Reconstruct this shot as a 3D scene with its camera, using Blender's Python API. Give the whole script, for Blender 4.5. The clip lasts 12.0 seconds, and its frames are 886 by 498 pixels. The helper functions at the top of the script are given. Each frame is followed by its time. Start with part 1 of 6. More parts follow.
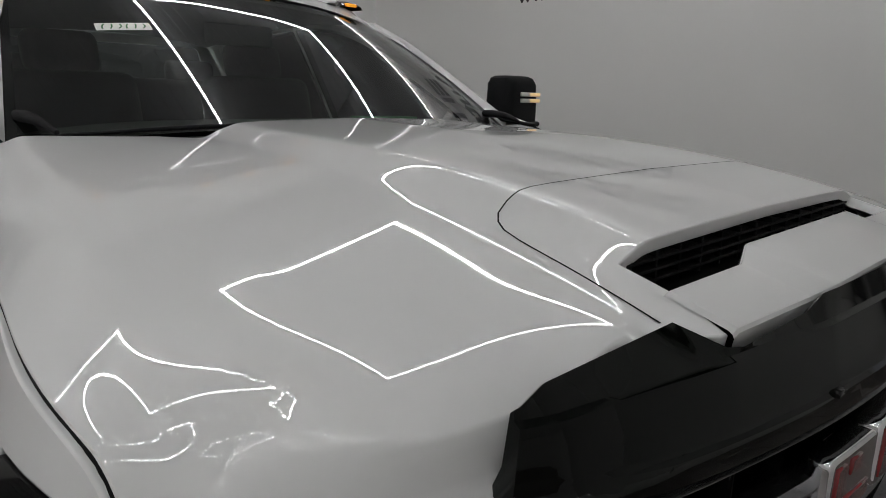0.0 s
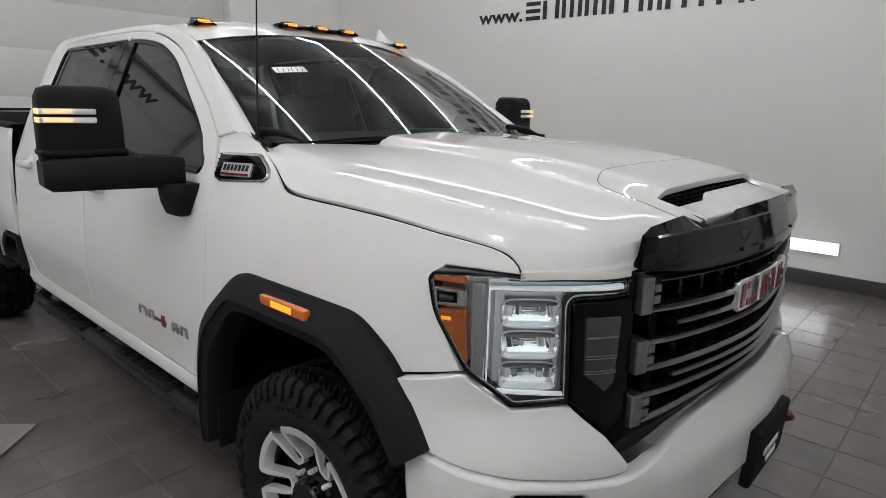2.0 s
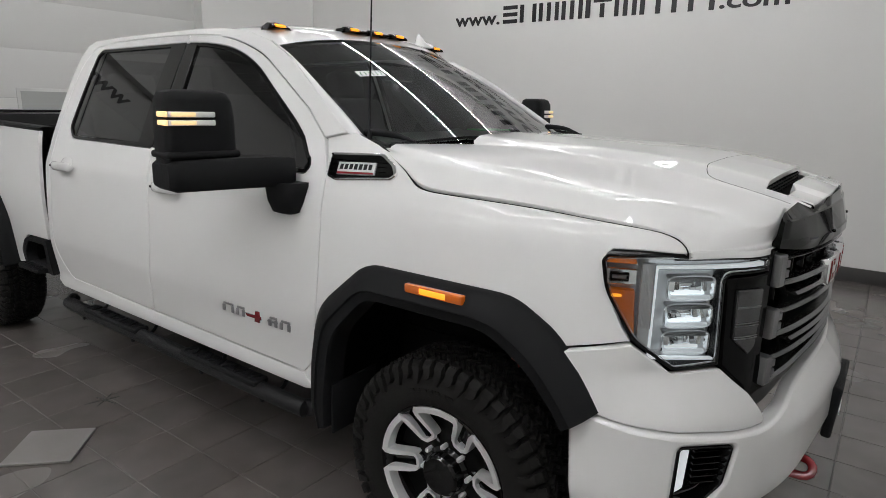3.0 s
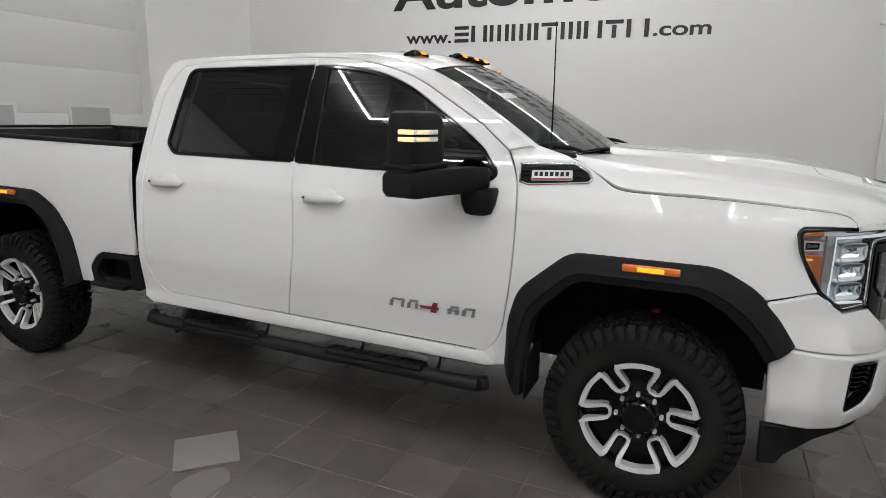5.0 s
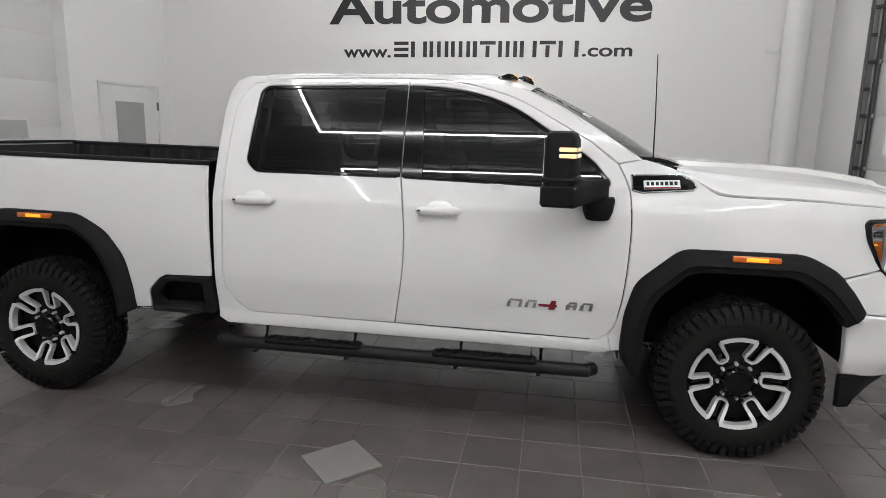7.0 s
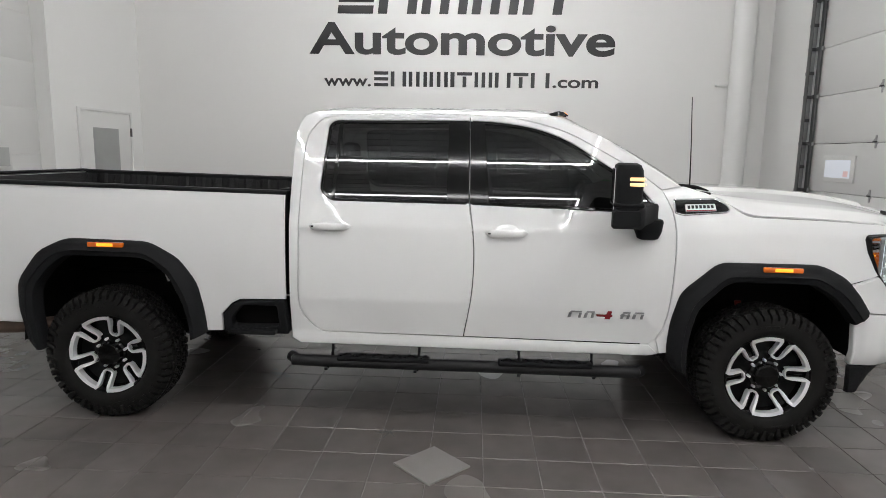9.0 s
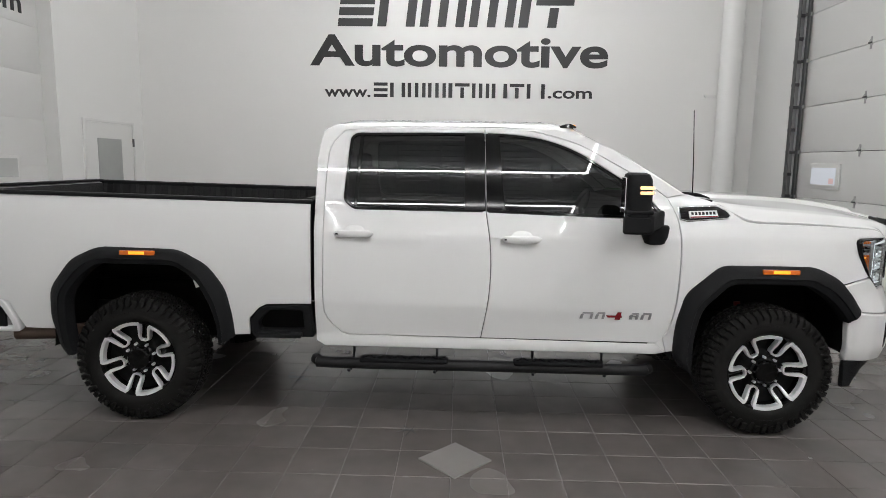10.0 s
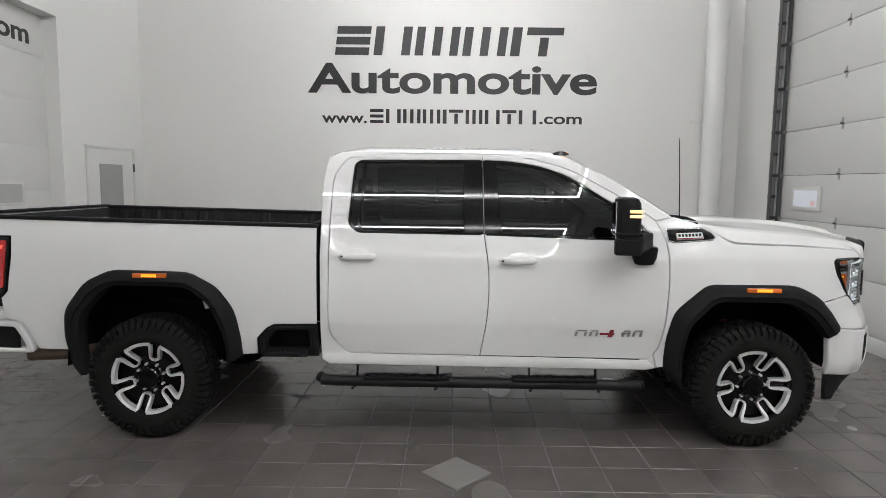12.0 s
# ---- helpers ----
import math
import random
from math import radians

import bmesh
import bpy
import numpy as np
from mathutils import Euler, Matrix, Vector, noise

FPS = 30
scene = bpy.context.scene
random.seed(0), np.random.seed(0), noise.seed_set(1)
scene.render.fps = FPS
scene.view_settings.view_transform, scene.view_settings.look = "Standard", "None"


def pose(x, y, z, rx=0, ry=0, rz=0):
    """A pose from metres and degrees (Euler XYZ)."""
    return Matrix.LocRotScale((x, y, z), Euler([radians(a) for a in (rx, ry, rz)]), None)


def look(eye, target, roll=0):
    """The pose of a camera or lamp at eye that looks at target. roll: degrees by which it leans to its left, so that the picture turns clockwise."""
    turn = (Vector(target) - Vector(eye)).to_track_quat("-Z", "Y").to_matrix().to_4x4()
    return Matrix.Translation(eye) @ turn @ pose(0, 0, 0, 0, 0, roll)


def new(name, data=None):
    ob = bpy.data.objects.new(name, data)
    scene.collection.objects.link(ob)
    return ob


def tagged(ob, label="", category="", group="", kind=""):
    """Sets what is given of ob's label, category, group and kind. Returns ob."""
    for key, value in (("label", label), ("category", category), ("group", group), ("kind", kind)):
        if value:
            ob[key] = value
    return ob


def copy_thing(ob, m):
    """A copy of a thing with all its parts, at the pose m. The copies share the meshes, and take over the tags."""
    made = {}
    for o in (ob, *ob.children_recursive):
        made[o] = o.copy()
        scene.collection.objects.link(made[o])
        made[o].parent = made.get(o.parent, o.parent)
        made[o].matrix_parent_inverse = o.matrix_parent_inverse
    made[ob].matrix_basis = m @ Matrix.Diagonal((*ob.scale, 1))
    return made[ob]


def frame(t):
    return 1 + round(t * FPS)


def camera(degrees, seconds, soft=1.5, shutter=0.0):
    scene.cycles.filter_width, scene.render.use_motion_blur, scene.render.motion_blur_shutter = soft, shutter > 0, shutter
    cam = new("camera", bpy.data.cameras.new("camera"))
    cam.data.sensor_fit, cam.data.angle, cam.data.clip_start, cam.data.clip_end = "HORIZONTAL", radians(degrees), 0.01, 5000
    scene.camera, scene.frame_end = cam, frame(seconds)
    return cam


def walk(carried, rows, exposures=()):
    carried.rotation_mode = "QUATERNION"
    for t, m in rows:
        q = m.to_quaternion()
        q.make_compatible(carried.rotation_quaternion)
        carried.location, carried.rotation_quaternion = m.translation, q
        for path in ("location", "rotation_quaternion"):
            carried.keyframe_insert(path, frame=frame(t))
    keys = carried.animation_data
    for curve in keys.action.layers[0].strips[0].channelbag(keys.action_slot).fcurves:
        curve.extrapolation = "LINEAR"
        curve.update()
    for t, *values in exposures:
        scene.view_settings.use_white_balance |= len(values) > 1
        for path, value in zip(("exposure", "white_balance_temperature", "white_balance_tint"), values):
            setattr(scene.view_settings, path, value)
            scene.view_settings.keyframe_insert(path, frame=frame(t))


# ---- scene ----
cam = camera(71.6, 12.0, soft=0.85)
EXPOSURES = ((0.0, -1.22), (0.5, -0.84), (1.0, -0.61), (2.0, -0.55), (3.5, -0.45), (6.5, -0.28), (9.0, -0.20), (10.5, -0.25), (12.0, -0.29))
PATH = [
    (0, (1.122, -0.952, 1.598), (-0.328, 0.341, 1.123), 0.9),
    (0.5, (1.217, -1.17, 1.595), (-0.214, 0.146, 1.129), 1.5),
    (1, (1.34, -1.403, 1.611), (-0.058, -0.05, 1.149), 1.5),
    (1.5, (1.434, -1.667, 1.639), (0.075, -0.272, 1.181), 1.4),
    (2, (1.424, -1.945, 1.654), (0.124, -0.496, 1.196), 1.4),
    (2.5, (1.255, -2.196, 1.628), (0.03, -0.683, 1.169), 1.4),
    (3, (1.077, -2.458, 1.651), (-0.068, -0.883, 1.196), 1.3),
    (3.5, (0.905, -2.794, 1.663), (-0.147, -1.15, 1.227), 1.3),
    (5.5, (-0.104, -3.639, 1.654), (-0.779, -1.802, 1.244), 1.2),
    (6, (-0.413, -3.786, 1.665), (-0.969, -1.907, 1.265), 1.2),
    (6.5, (-0.724, -3.995, 1.675), (-1.167, -2.083, 1.289), 1.2),
    (7, (-0.995, -4.138, 1.675), (-1.329, -2.203, 1.297), 1.1),
    (9, (-1.77, -4.565, 1.714), (-1.867, -2.591, 1.409), 1.0),
    (9.5, (-1.9, -4.622, 1.709), (-1.966, -2.644, 1.421), 0.9),
    (10, (-1.966, -4.766, 1.729), (-2.017, -2.786, 1.449), 0.8),
    (10.5, (-1.996, -4.849, 1.746), (-2.035, -2.868, 1.471), 0.7),
    (11, (-2.003, -4.888, 1.751), (-2.031, -2.906, 1.479), 0.6),
    (11.5, (-2.016, -4.934, 1.755), (-2.037, -2.952, 1.49), 0.6),
    (12, (-2.02, -4.952, 1.749), (-2.044, -2.964, 1.541), 0.6),
]
walk(cam, [(t, look(eye, target, roll)) for t, eye, target, roll in PATH], EXPOSURES)

# ---------- light and world ----------
CEILING = 5.0
world = bpy.data.worlds.new("world")
scene.world = world
world.use_nodes = True
world.node_tree.nodes["Background"].inputs[0].default_value = (0.6, 0.62, 0.65, 1)
world.node_tree.nodes["Background"].inputs[1].default_value = 0.03
STRIP_POWER = (88.0, 106.0, 52.0, 30.0)  # over the truck, beside it, over the open floor, along the wall tops
LOOPS = ((-3.90, -0.30, 0.50, 2.84), (-4.00, -0.25, -3.72, -2.50), (-4.00, -0.25, -7.20, -4.88), (0.45, 2.20, -3.72, -2.50), (0.45, 2.20, -7.20, -4.88))
WALL_BAR_POWER = 9.0


# ---------- materials ----------
def mat(name, color, rough=0.5, metal=0.0, coat=0.0, spec=0.5, emit=None, power=0.0, vary=0.0, scale=6.0, bump=0.0, bump_scale=200.0, rough_vary=0.0):
    m = bpy.data.materials.new(name)
    m.use_nodes = True
    nt = m.node_tree
    b = nt.nodes["Principled BSDF"]
    b.inputs["Base Color"].default_value = (*color, 1)
    b.inputs["Roughness"].default_value = rough
    b.inputs["Metallic"].default_value = metal
    b.inputs["Coat Weight"].default_value = coat
    b.inputs["Coat Roughness"].default_value = 0.02
    b.inputs["Specular IOR Level"].default_value = spec
    if emit:
        b.inputs["Emission Color"].default_value = (*emit, 1)
        b.inputs["Emission Strength"].default_value = power
    if vary or bump or rough_vary:
        tc = nt.nodes.new("ShaderNodeTexCoord")
    if vary or rough_vary:
        n = nt.nodes.new("ShaderNodeTexNoise")
        n.inputs["Scale"].default_value = scale
        n.inputs["Detail"].default_value = 6
        nt.links.new(tc.outputs["Object"], n.inputs["Vector"])
    if vary:
        mx = nt.nodes.new("ShaderNodeMix")
        mx.data_type = "RGBA"
        mx.inputs["A"].default_value = (*[c * (1 - vary) for c in color], 1)
        mx.inputs["B"].default_value = (*[min(1, c * (1 + vary)) for c in color], 1)
        nt.links.new(n.outputs["Fac"], mx.inputs["Factor"])
        nt.links.new(mx.outputs["Result"], b.inputs["Base Color"])
    if rough_vary:
        mr = nt.nodes.new("ShaderNodeMapRange")
        mr.inputs["From Min"].default_value, mr.inputs["From Max"].default_value = 0.3, 0.7
        mr.inputs["To Min"].default_value, mr.inputs["To Max"].default_value = max(0.0, rough - rough_vary), rough + rough_vary
        nt.links.new(n.outputs["Fac"], mr.inputs["Value"])
        nt.links.new(mr.outputs["Result"], b.inputs["Roughness"])
    if bump:
        n2 = nt.nodes.new("ShaderNodeTexNoise")
        n2.inputs["Scale"].default_value = bump_scale
        n2.inputs["Detail"].default_value = 3
        nt.links.new(tc.outputs["Object"], n2.inputs["Vector"])
        bp = nt.nodes.new("ShaderNodeBump")
        bp.inputs["Strength"].default_value = bump
        bp.inputs["Distance"].default_value = 0.002
        nt.links.new(n2.outputs["Fac"], bp.inputs["Height"])
        nt.links.new(bp.outputs["Normal"], b.inputs["Normal"])
    return m


def glass(name, tint, rough=0.0, ior=1.5):
    """A thin pane: Fresnel gloss over tinted see-through."""
    m = bpy.data.materials.new(name)
    m.use_nodes = True
    nt = m.node_tree
    nt.nodes.clear()
    out = nt.nodes.new("ShaderNodeOutputMaterial")
    mix = nt.nodes.new("ShaderNodeMixShader")
    fr = nt.nodes.new("ShaderNodeFresnel")
    fr.inputs["IOR"].default_value = ior
    tr = nt.nodes.new("ShaderNodeBsdfTransparent")
    tr.inputs["Color"].default_value = (*tint, 1)
    gl = nt.nodes.new("ShaderNodeBsdfGlossy")
    gl.inputs["Roughness"].default_value = rough
    nt.links.new(fr.outputs[0], mix.inputs[0])
    nt.links.new(tr.outputs[0], mix.inputs[1])
    nt.links.new(gl.outputs[0], mix.inputs[2])
    nt.links.new(mix.outputs[0], out.inputs[0])
    return m


PAINT = mat("white_paint", (0.71, 0.71, 0.705), 0.55, coat=1.0, spec=0.1, vary=0.012, scale=3)
PAINT.node_tree.nodes["Principled BSDF"].inputs["Coat IOR"].default_value = 1.55
BLACK_GLOSS = mat("gloss_black", (0.003, 0.003, 0.003), 0.06, spec=0.3)
ACRYLIC = mat("smoked_acrylic", (0.0015, 0.0022, 0.0015), 0.035, spec=0.26)
BLACK_PLASTIC = mat("textured_black_plastic", (0.0085, 0.0088, 0.0096), 0.6, spec=0.13, bump=0.5, bump_scale=900, vary=0.15, scale=12)
BLACK_DEEP = mat("dark_liner", (0.003, 0.003, 0.003), 0.8, spec=0.2, vary=0.3, scale=9)
BED_LINER = mat("spray_liner", (0.007, 0.007, 0.0075), 0.6, spec=0.3, bump=0.9, bump_scale=420, vary=0.25, scale=20)
BLACK_PANEL = mat("piano_black", (0.002, 0.002, 0.002), 0.08, spec=0.12)
SILVER_BAR = mat("grey_grille_bar", (0.21, 0.21, 0.215), 0.24, metal=0.95, vary=0.05, scale=30)
SILVER_DARK = mat("dark_satin_silver", (0.25, 0.25, 0.255), 0.28, metal=0.95, vary=0.05, scale=30)
CHROME = mat("chrome", (0.78, 0.78, 0.79), 0.06, metal=1.0)
MACHINED = mat("machined_alloy", (0.88, 0.88, 0.89), 0.34, metal=0.6, vary=0.04, scale=60)
RUBBER = mat("tyre_rubber", (0.0095, 0.0092, 0.0086), 0.7, spec=0.16, bump=0.6, bump_scale=500, vary=0.35, scale=14)
STEP_BLACK = mat("powder_coated_steel", (0.011, 0.011, 0.012), 0.5, spec=0.25, bump=0.5, bump_scale=700)
GLASS_WIND = glass("windscreen_glass", (0.56, 0.66, 0.61), ior=2.15)
GLASS_TINT = glass("privacy_glass", (0.055, 0.058, 0.061), ior=1.72)
GLASS_CLEAR = glass("lamp_lens", (0.9, 0.92, 0.92))
AMBER = mat("amber_lens", (0.50, 0.105, 0.008), 0.12, coat=1.0, emit=(1.0, 0.25, 0.01), power=0.10)
AMBER_LIT = mat("amber_lamp_lit", (0.85, 0.30, 0.02), 0.2, emit=(1.0, 0.37, 0.025), power=1.35)
WHITE_LIT = mat("white_lamp_lit", (0.75, 0.78, 0.8), 0.15, emit=(0.92, 0.97, 1.0), power=0.62)
LAMP_SIDE = mat("lamp_side_reflector", (0.66, 0.67, 0.68), 0.18, metal=0.5, vary=0.15, scale=40)
# the shelf's own glow stands in for LED light falling on it
PROJ_SHELF = mat("glowing_shelf", (0.75, 0.78, 0.82), 0.2, metal=0.5, emit=(0.9, 0.97, 1.0), power=0.45)
LED_LIT = mat("projector_lit", (0.9, 0.95, 1.0), 0.1, emit=(0.9, 0.97, 1.0), power=1.1)
# faint glow put into the silvering in place of reflected LED light
REFLECTOR = mat("glowing_reflector", (0.84, 0.86, 0.88), 0.2, metal=0.5, emit=(0.9, 0.96, 1.0), power=0.07)
LENS_GREY = mat("smoked_lamp", (0.022, 0.022, 0.024), 0.15, coat=0.6)
RED_PAINT = mat("red_enamel", (0.20, 0.011, 0.015), 0.25, coat=1.0)
SIGNAL_LIT = mat("signal_lamp_lit", (0.9, 0.7, 0.45), 0.2, emit=(1.0, 0.60, 0.22), power=1.1)
RED_LENS = mat("red_lens", (0.30, 0.004, 0.006), 0.1, coat=1.0, emit=(1, 0.02, 0.02), power=0.12)
WHITE_LABEL = mat("white_label", (0.8, 0.8, 0.78), 0.5)
BADGE_SILVER = mat("badge_silver", (0.45, 0.45, 0.45), 0.35, metal=0.5)
GREEN_INK = mat("green_ink", (0.03, 0.16, 0.06), 0.6)
LETTER_GREY = mat("grey_badge", (0.30, 0.30, 0.31), 0.3, metal=0.8)
SEAT = mat("black_leather", (0.06, 0.06, 0.062), 0.5, bump=0.4, bump_scale=300)
CABIN = mat("cabin_trim", (0.13, 0.132, 0.13), 0.65, vary=0.15, scale=9)
HEADLINER = mat("headliner", (0.18, 0.18, 0.18), 0.9)
RUST = mat("brown_steel", (0.09, 0.06, 0.045), 0.6, metal=0.4, vary=0.4, scale=18)
ORANGE_PART = mat("red_shock", (0.30, 0.03, 0.02), 0.5)


# ---------- mesh helpers ----------
def finish(name, verts, faces, material, parent=None, label="", angle=35, flip=False):
    me = bpy.data.meshes.new(name)
    if flip:
        faces = [tuple(reversed(f)) for f in faces]
    me.from_pydata([tuple(map(float, v)) for v in verts], [], faces)
    me.validate()
    me.materials.append(material)
    me.shade_smooth()
    me.set_sharp_from_angle(angle=radians(angle))
    ob = new(name, me)
    if parent:
        ob.parent = parent
    if label:
        ob["label"] = label
    return ob


def part(name, bm, material, parent, label="", angle=35):
    me = bpy.data.meshes.new(name)
    bm.to_mesh(me)
    bm.free()
    me.materials.append(material)
    me.shade_smooth()
    me.set_sharp_from_angle(angle=radians(angle))
    ob = new(name, me)
    if parent:
        ob.parent = parent
    if label:
        ob["label"] = label
    return ob


def cspline(xs, ys):
    """A natural cubic spline through the knots, straight past the ends."""
    xs, ys = np.array(xs, float), np.array(ys, float)
    n = len(xs)
    h = np.diff(xs)
    a = np.eye(n)
    r = np.zeros(n)
    for i in range(1, n - 1):
        a[i, i - 1], a[i, i], a[i, i + 1] = h[i - 1], 2 * (h[i - 1] + h[i]), h[i]
        r[i] = 6 * ((ys[i + 1] - ys[i]) / h[i] - (ys[i] - ys[i - 1]) / h[i - 1])
    m = np.linalg.solve(a, r)

    def f(x):
        x = np.clip(np.asarray(x, float), xs[0], xs[-1])
        i = np.clip(np.searchsorted(xs, x) - 1, 0, n - 2)
        d, e = x - xs[i], xs[i + 1] - x
        return (m[i] * e ** 3 + m[i + 1] * d ** 3) / (6 * h[i]) + (ys[i] / h[i] - m[i] * h[i] / 6) * e + (ys[i + 1] / h[i] - m[i + 1] * h[i] / 6) * d
    return f


def smooth(pts, step=0.03, closed=False):
    """Catmull-Rom through the points, resampled."""
    p = [np.array(q, float) for q in pts]
    n = len(p)
    out = []
    for i in range(n if closed else n - 1):
        a, b = p[i], p[(i + 1) % n]
        z = p[i - 1] if (closed or i) else 2 * a - b
        c = p[(i + 2) % n] if (closed or i + 2 < n) else 2 * b - a
        k = max(2, int(np.linalg.norm(b - a) / step))
        for j in range(k):
            t = j / k
            out.append(0.5 * (2 * a + (b - z) * t + (2 * z - 5 * a + 4 * b - c) * t * t + (3 * a - z - 3 * b + c) * t ** 3))
    if not closed:
        out.append(p[-1])
    return out


def fillet(pts, r, n=5, closed=True):
    """A polygon with rounded corners; r is one radius or one a corner."""
    p = [np.array(q, float) for q in pts]
    out = []
    for i, c in enumerate(p):
        if not closed and i in (0, len(p) - 1):
            out.append(c)
            continue
        a, b = p[i - 1], p[(i + 1) % len(p)]
        rr = r[i] if isinstance(r, (list, tuple)) else r
        la, lb = np.linalg.norm(a - c), np.linalg.norm(b - c)
        rr = min(rr, la * 0.45, lb * 0.45)
        s, e = c + (a - c) / la * rr, c + (b - c) / lb * rr
        for j in range(n + 1):
            t = j / n
            out.append((1 - t) ** 2 * s + 2 * t * (1 - t) * c + t * t * e)
    return out


def resample(poly, step, closed=True):
    out = []
    n = len(poly)
    for i in range(n if closed else n - 1):
        a, b = np.array(poly[i], float), np.array(poly[(i + 1) % n], float)
        k = max(1, int(np.ceil(np.linalg.norm(b - a) / step)))
        out += [a + (b - a) * j / k for j in range(k)]
    if not closed:
        out.append(np.array(poly[-1], float))
    return out


def area2(p):
    q = np.array(p)
    return 0.5 * np.sum(q[:, 0] * np.roll(q[:, 1], -1) - np.roll(q[:, 0], -1) * q[:, 1])


def inset(poly, d):
    """A counter-clockwise polygon moved inwards by d."""
    q = np.array(poly)
    e = np.roll(q, -1, 0) - q
    e /= np.maximum(np.linalg.norm(e, axis=1, keepdims=True), 1e-9)
    n = np.stack([-e[:, 1], e[:, 0]], 1)
    m = n + np.roll(n, 1, 0)
    m /= np.maximum(np.sum(m * np.roll(n, 1, 0), 1, keepdims=True), 0.5)
    return q + m * d


def inside(pts, poly):
    pts, q = np.array(pts), np.array(poly)
    x, y = pts[:, 0], pts[:, 1]
    r = np.zeros(len(pts), bool)
    j = len(q) - 1
    for i in range(len(q)):
        c = ((q[i, 1] > y) != (q[j, 1] > y)) & (x < (q[j, 0] - q[i, 0]) * (y - q[i, 1]) / (q[j, 1] - q[i, 1] + 1e-12) + q[i, 0])
        r ^= c
        j = i
    return r


def panel(name, outline, fn, material, parent=None, label="", holes=(), step=0.03, gap=0.002, edge=0.003, thick=0.02, rings=(), angle=35, edge_step=None):
    """A sheet of thick metal or plastic: a 2D outline with holes, bent by fn(u, v) -> place, with rounded, returned edges. The
    side that fn's u x v points from is the outside."""
    from mathutils.geometry import delaunay_2d_cdt
    es = edge_step or step
    loops = []
    for k, lp in enumerate([outline, *holes]):
        lp = resample(lp, es)
        if (area2(lp) < 0) != (k > 0):
            lp = lp[::-1]
        loops.append(inset(lp, gap))
    tops = [inset(lp, edge) for lp in loops]
    pts, edges = [], []
    for lp in tops:
        s = len(pts)
        pts += [tuple(p) for p in lp]
        edges += [(s + i, s + (i + 1) % len(lp)) for i in range(len(lp))]
    nb = len(pts)
    lo, hi = tops[0].min(0), tops[0].max(0)
    gx, gy = np.meshgrid(np.arange(lo[0] + step * 0.5, hi[0], step), np.arange(lo[1] + step * 0.5, hi[1], step))
    cand = np.stack([gx.ravel(), gy.ravel()], 1)
    extra = [inset(tops[0], d) for d in rings]
    margin = max(rings) if rings else 0
    keep = inside(cand, inset(tops[0], margin + step * 0.4))
    for hp in tops[1:]:
        keep &= ~inside(cand, inset(hp[::-1], -step * 0.4)[::-1])
    cand = cand[keep]
    if extra:
        ex = np.concatenate(extra)
        k2 = inside(ex, tops[0])
        for hp in tops[1:]:
            k2 &= ~inside(ex, hp)
        cand = np.concatenate([cand, ex[k2]])
    pts += [tuple(p) for p in cand]
    v2, _, tri, _, _, _ = delaunay_2d_cdt([Vector(p) for p in pts], edges, [], 0, 1e-6)
    v2 = np.array([tuple(v) for v in v2])
    tri = np.array([t for t in tri if len(t) == 3])
    cen = v2[tri].mean(1)
    ok = inside(cen, tops[0])
    for hp in tops[1:]:
        ok &= ~inside(cen, hp)
    tri = tri[ok]

    def place(p):
        return np.array(fn(p[:, 0], p[:, 1])).T

    def normal(p):
        e = 1e-3
        du = place(p + [e, 0]) - place(p - [e, 0])
        dv = place(p + [0, e]) - place(p - [0, e])
        n = np.cross(du, dv)
        return n / np.maximum(np.linalg.norm(n, axis=1, keepdims=True), 1e-12)

    verts = list(place(v2))
    faces = [tuple(t) for t in tri]
    a = v2[tri[:, 0]]
    turn = np.cross(v2[tri[:, 1]] - a, v2[tri[:, 2]] - a)
    faces = [f if s > 0 else f[::-1] for f, s in zip(faces, turn)]
    for lp, tp in zip(loops, tops):
        n = normal(tp)
        base = len(verts)
        k = len(lp)
        mid = tp + (lp - tp) * 0.7
        for ring, depth in ((tp, 0.0), (mid, edge * 0.3), (lp, edge), (lp, thick)):
            verts += list(place(ring) - n * depth)
        for r in range(3):
            for i in range(k):
                j = (i + 1) % k
                faces.append((base + r * k + j, base + r * k + i, base + (r + 1) * k + i, base + (r + 1) * k + j))
    me = bpy.data.meshes.new(name)
    me.from_pydata([tuple(map(float, v)) for v in verts], [], [tuple(map(int, f)) for f in faces])
    me.materials.append(material)
    me.shade_smooth()
    me.set_sharp_from_angle(angle=radians(angle))
    nn = np.zeros((len(verts), 3))
    nn[:len(v2)] = normal(v2)
    me.normals_split_custom_set_from_vertices([tuple(map(float, q)) for q in nn])
    ob = new(name, me)
    if parent:
        ob.parent = parent
    if label:
        ob["label"] = label
    return ob


def grid(name, rows, material, parent=None, label="", closed_u=False, closed_v=False, angle=35, caps=False, flip=False):
    """A skin through rows of places."""
    nr, nc = len(rows), len(rows[0])
    verts = [p for r in rows for p in r]
    faces = []
    for i in range(nr if closed_u else nr - 1):
        for j in range(nc if closed_v else nc - 1):
            a, b = i * nc + j, i * nc + (j + 1) % nc
            c, d = ((i + 1) % nr) * nc + (j + 1) % nc, ((i + 1) % nr) * nc + j
            faces.append((a, b, c, d))
    if caps:
        faces.append(tuple(range(nc))[::-1])
        faces.append(tuple((nr - 1) * nc + j for j in range(nc)))
    return finish(name, verts, faces, material, parent, label, angle, flip)


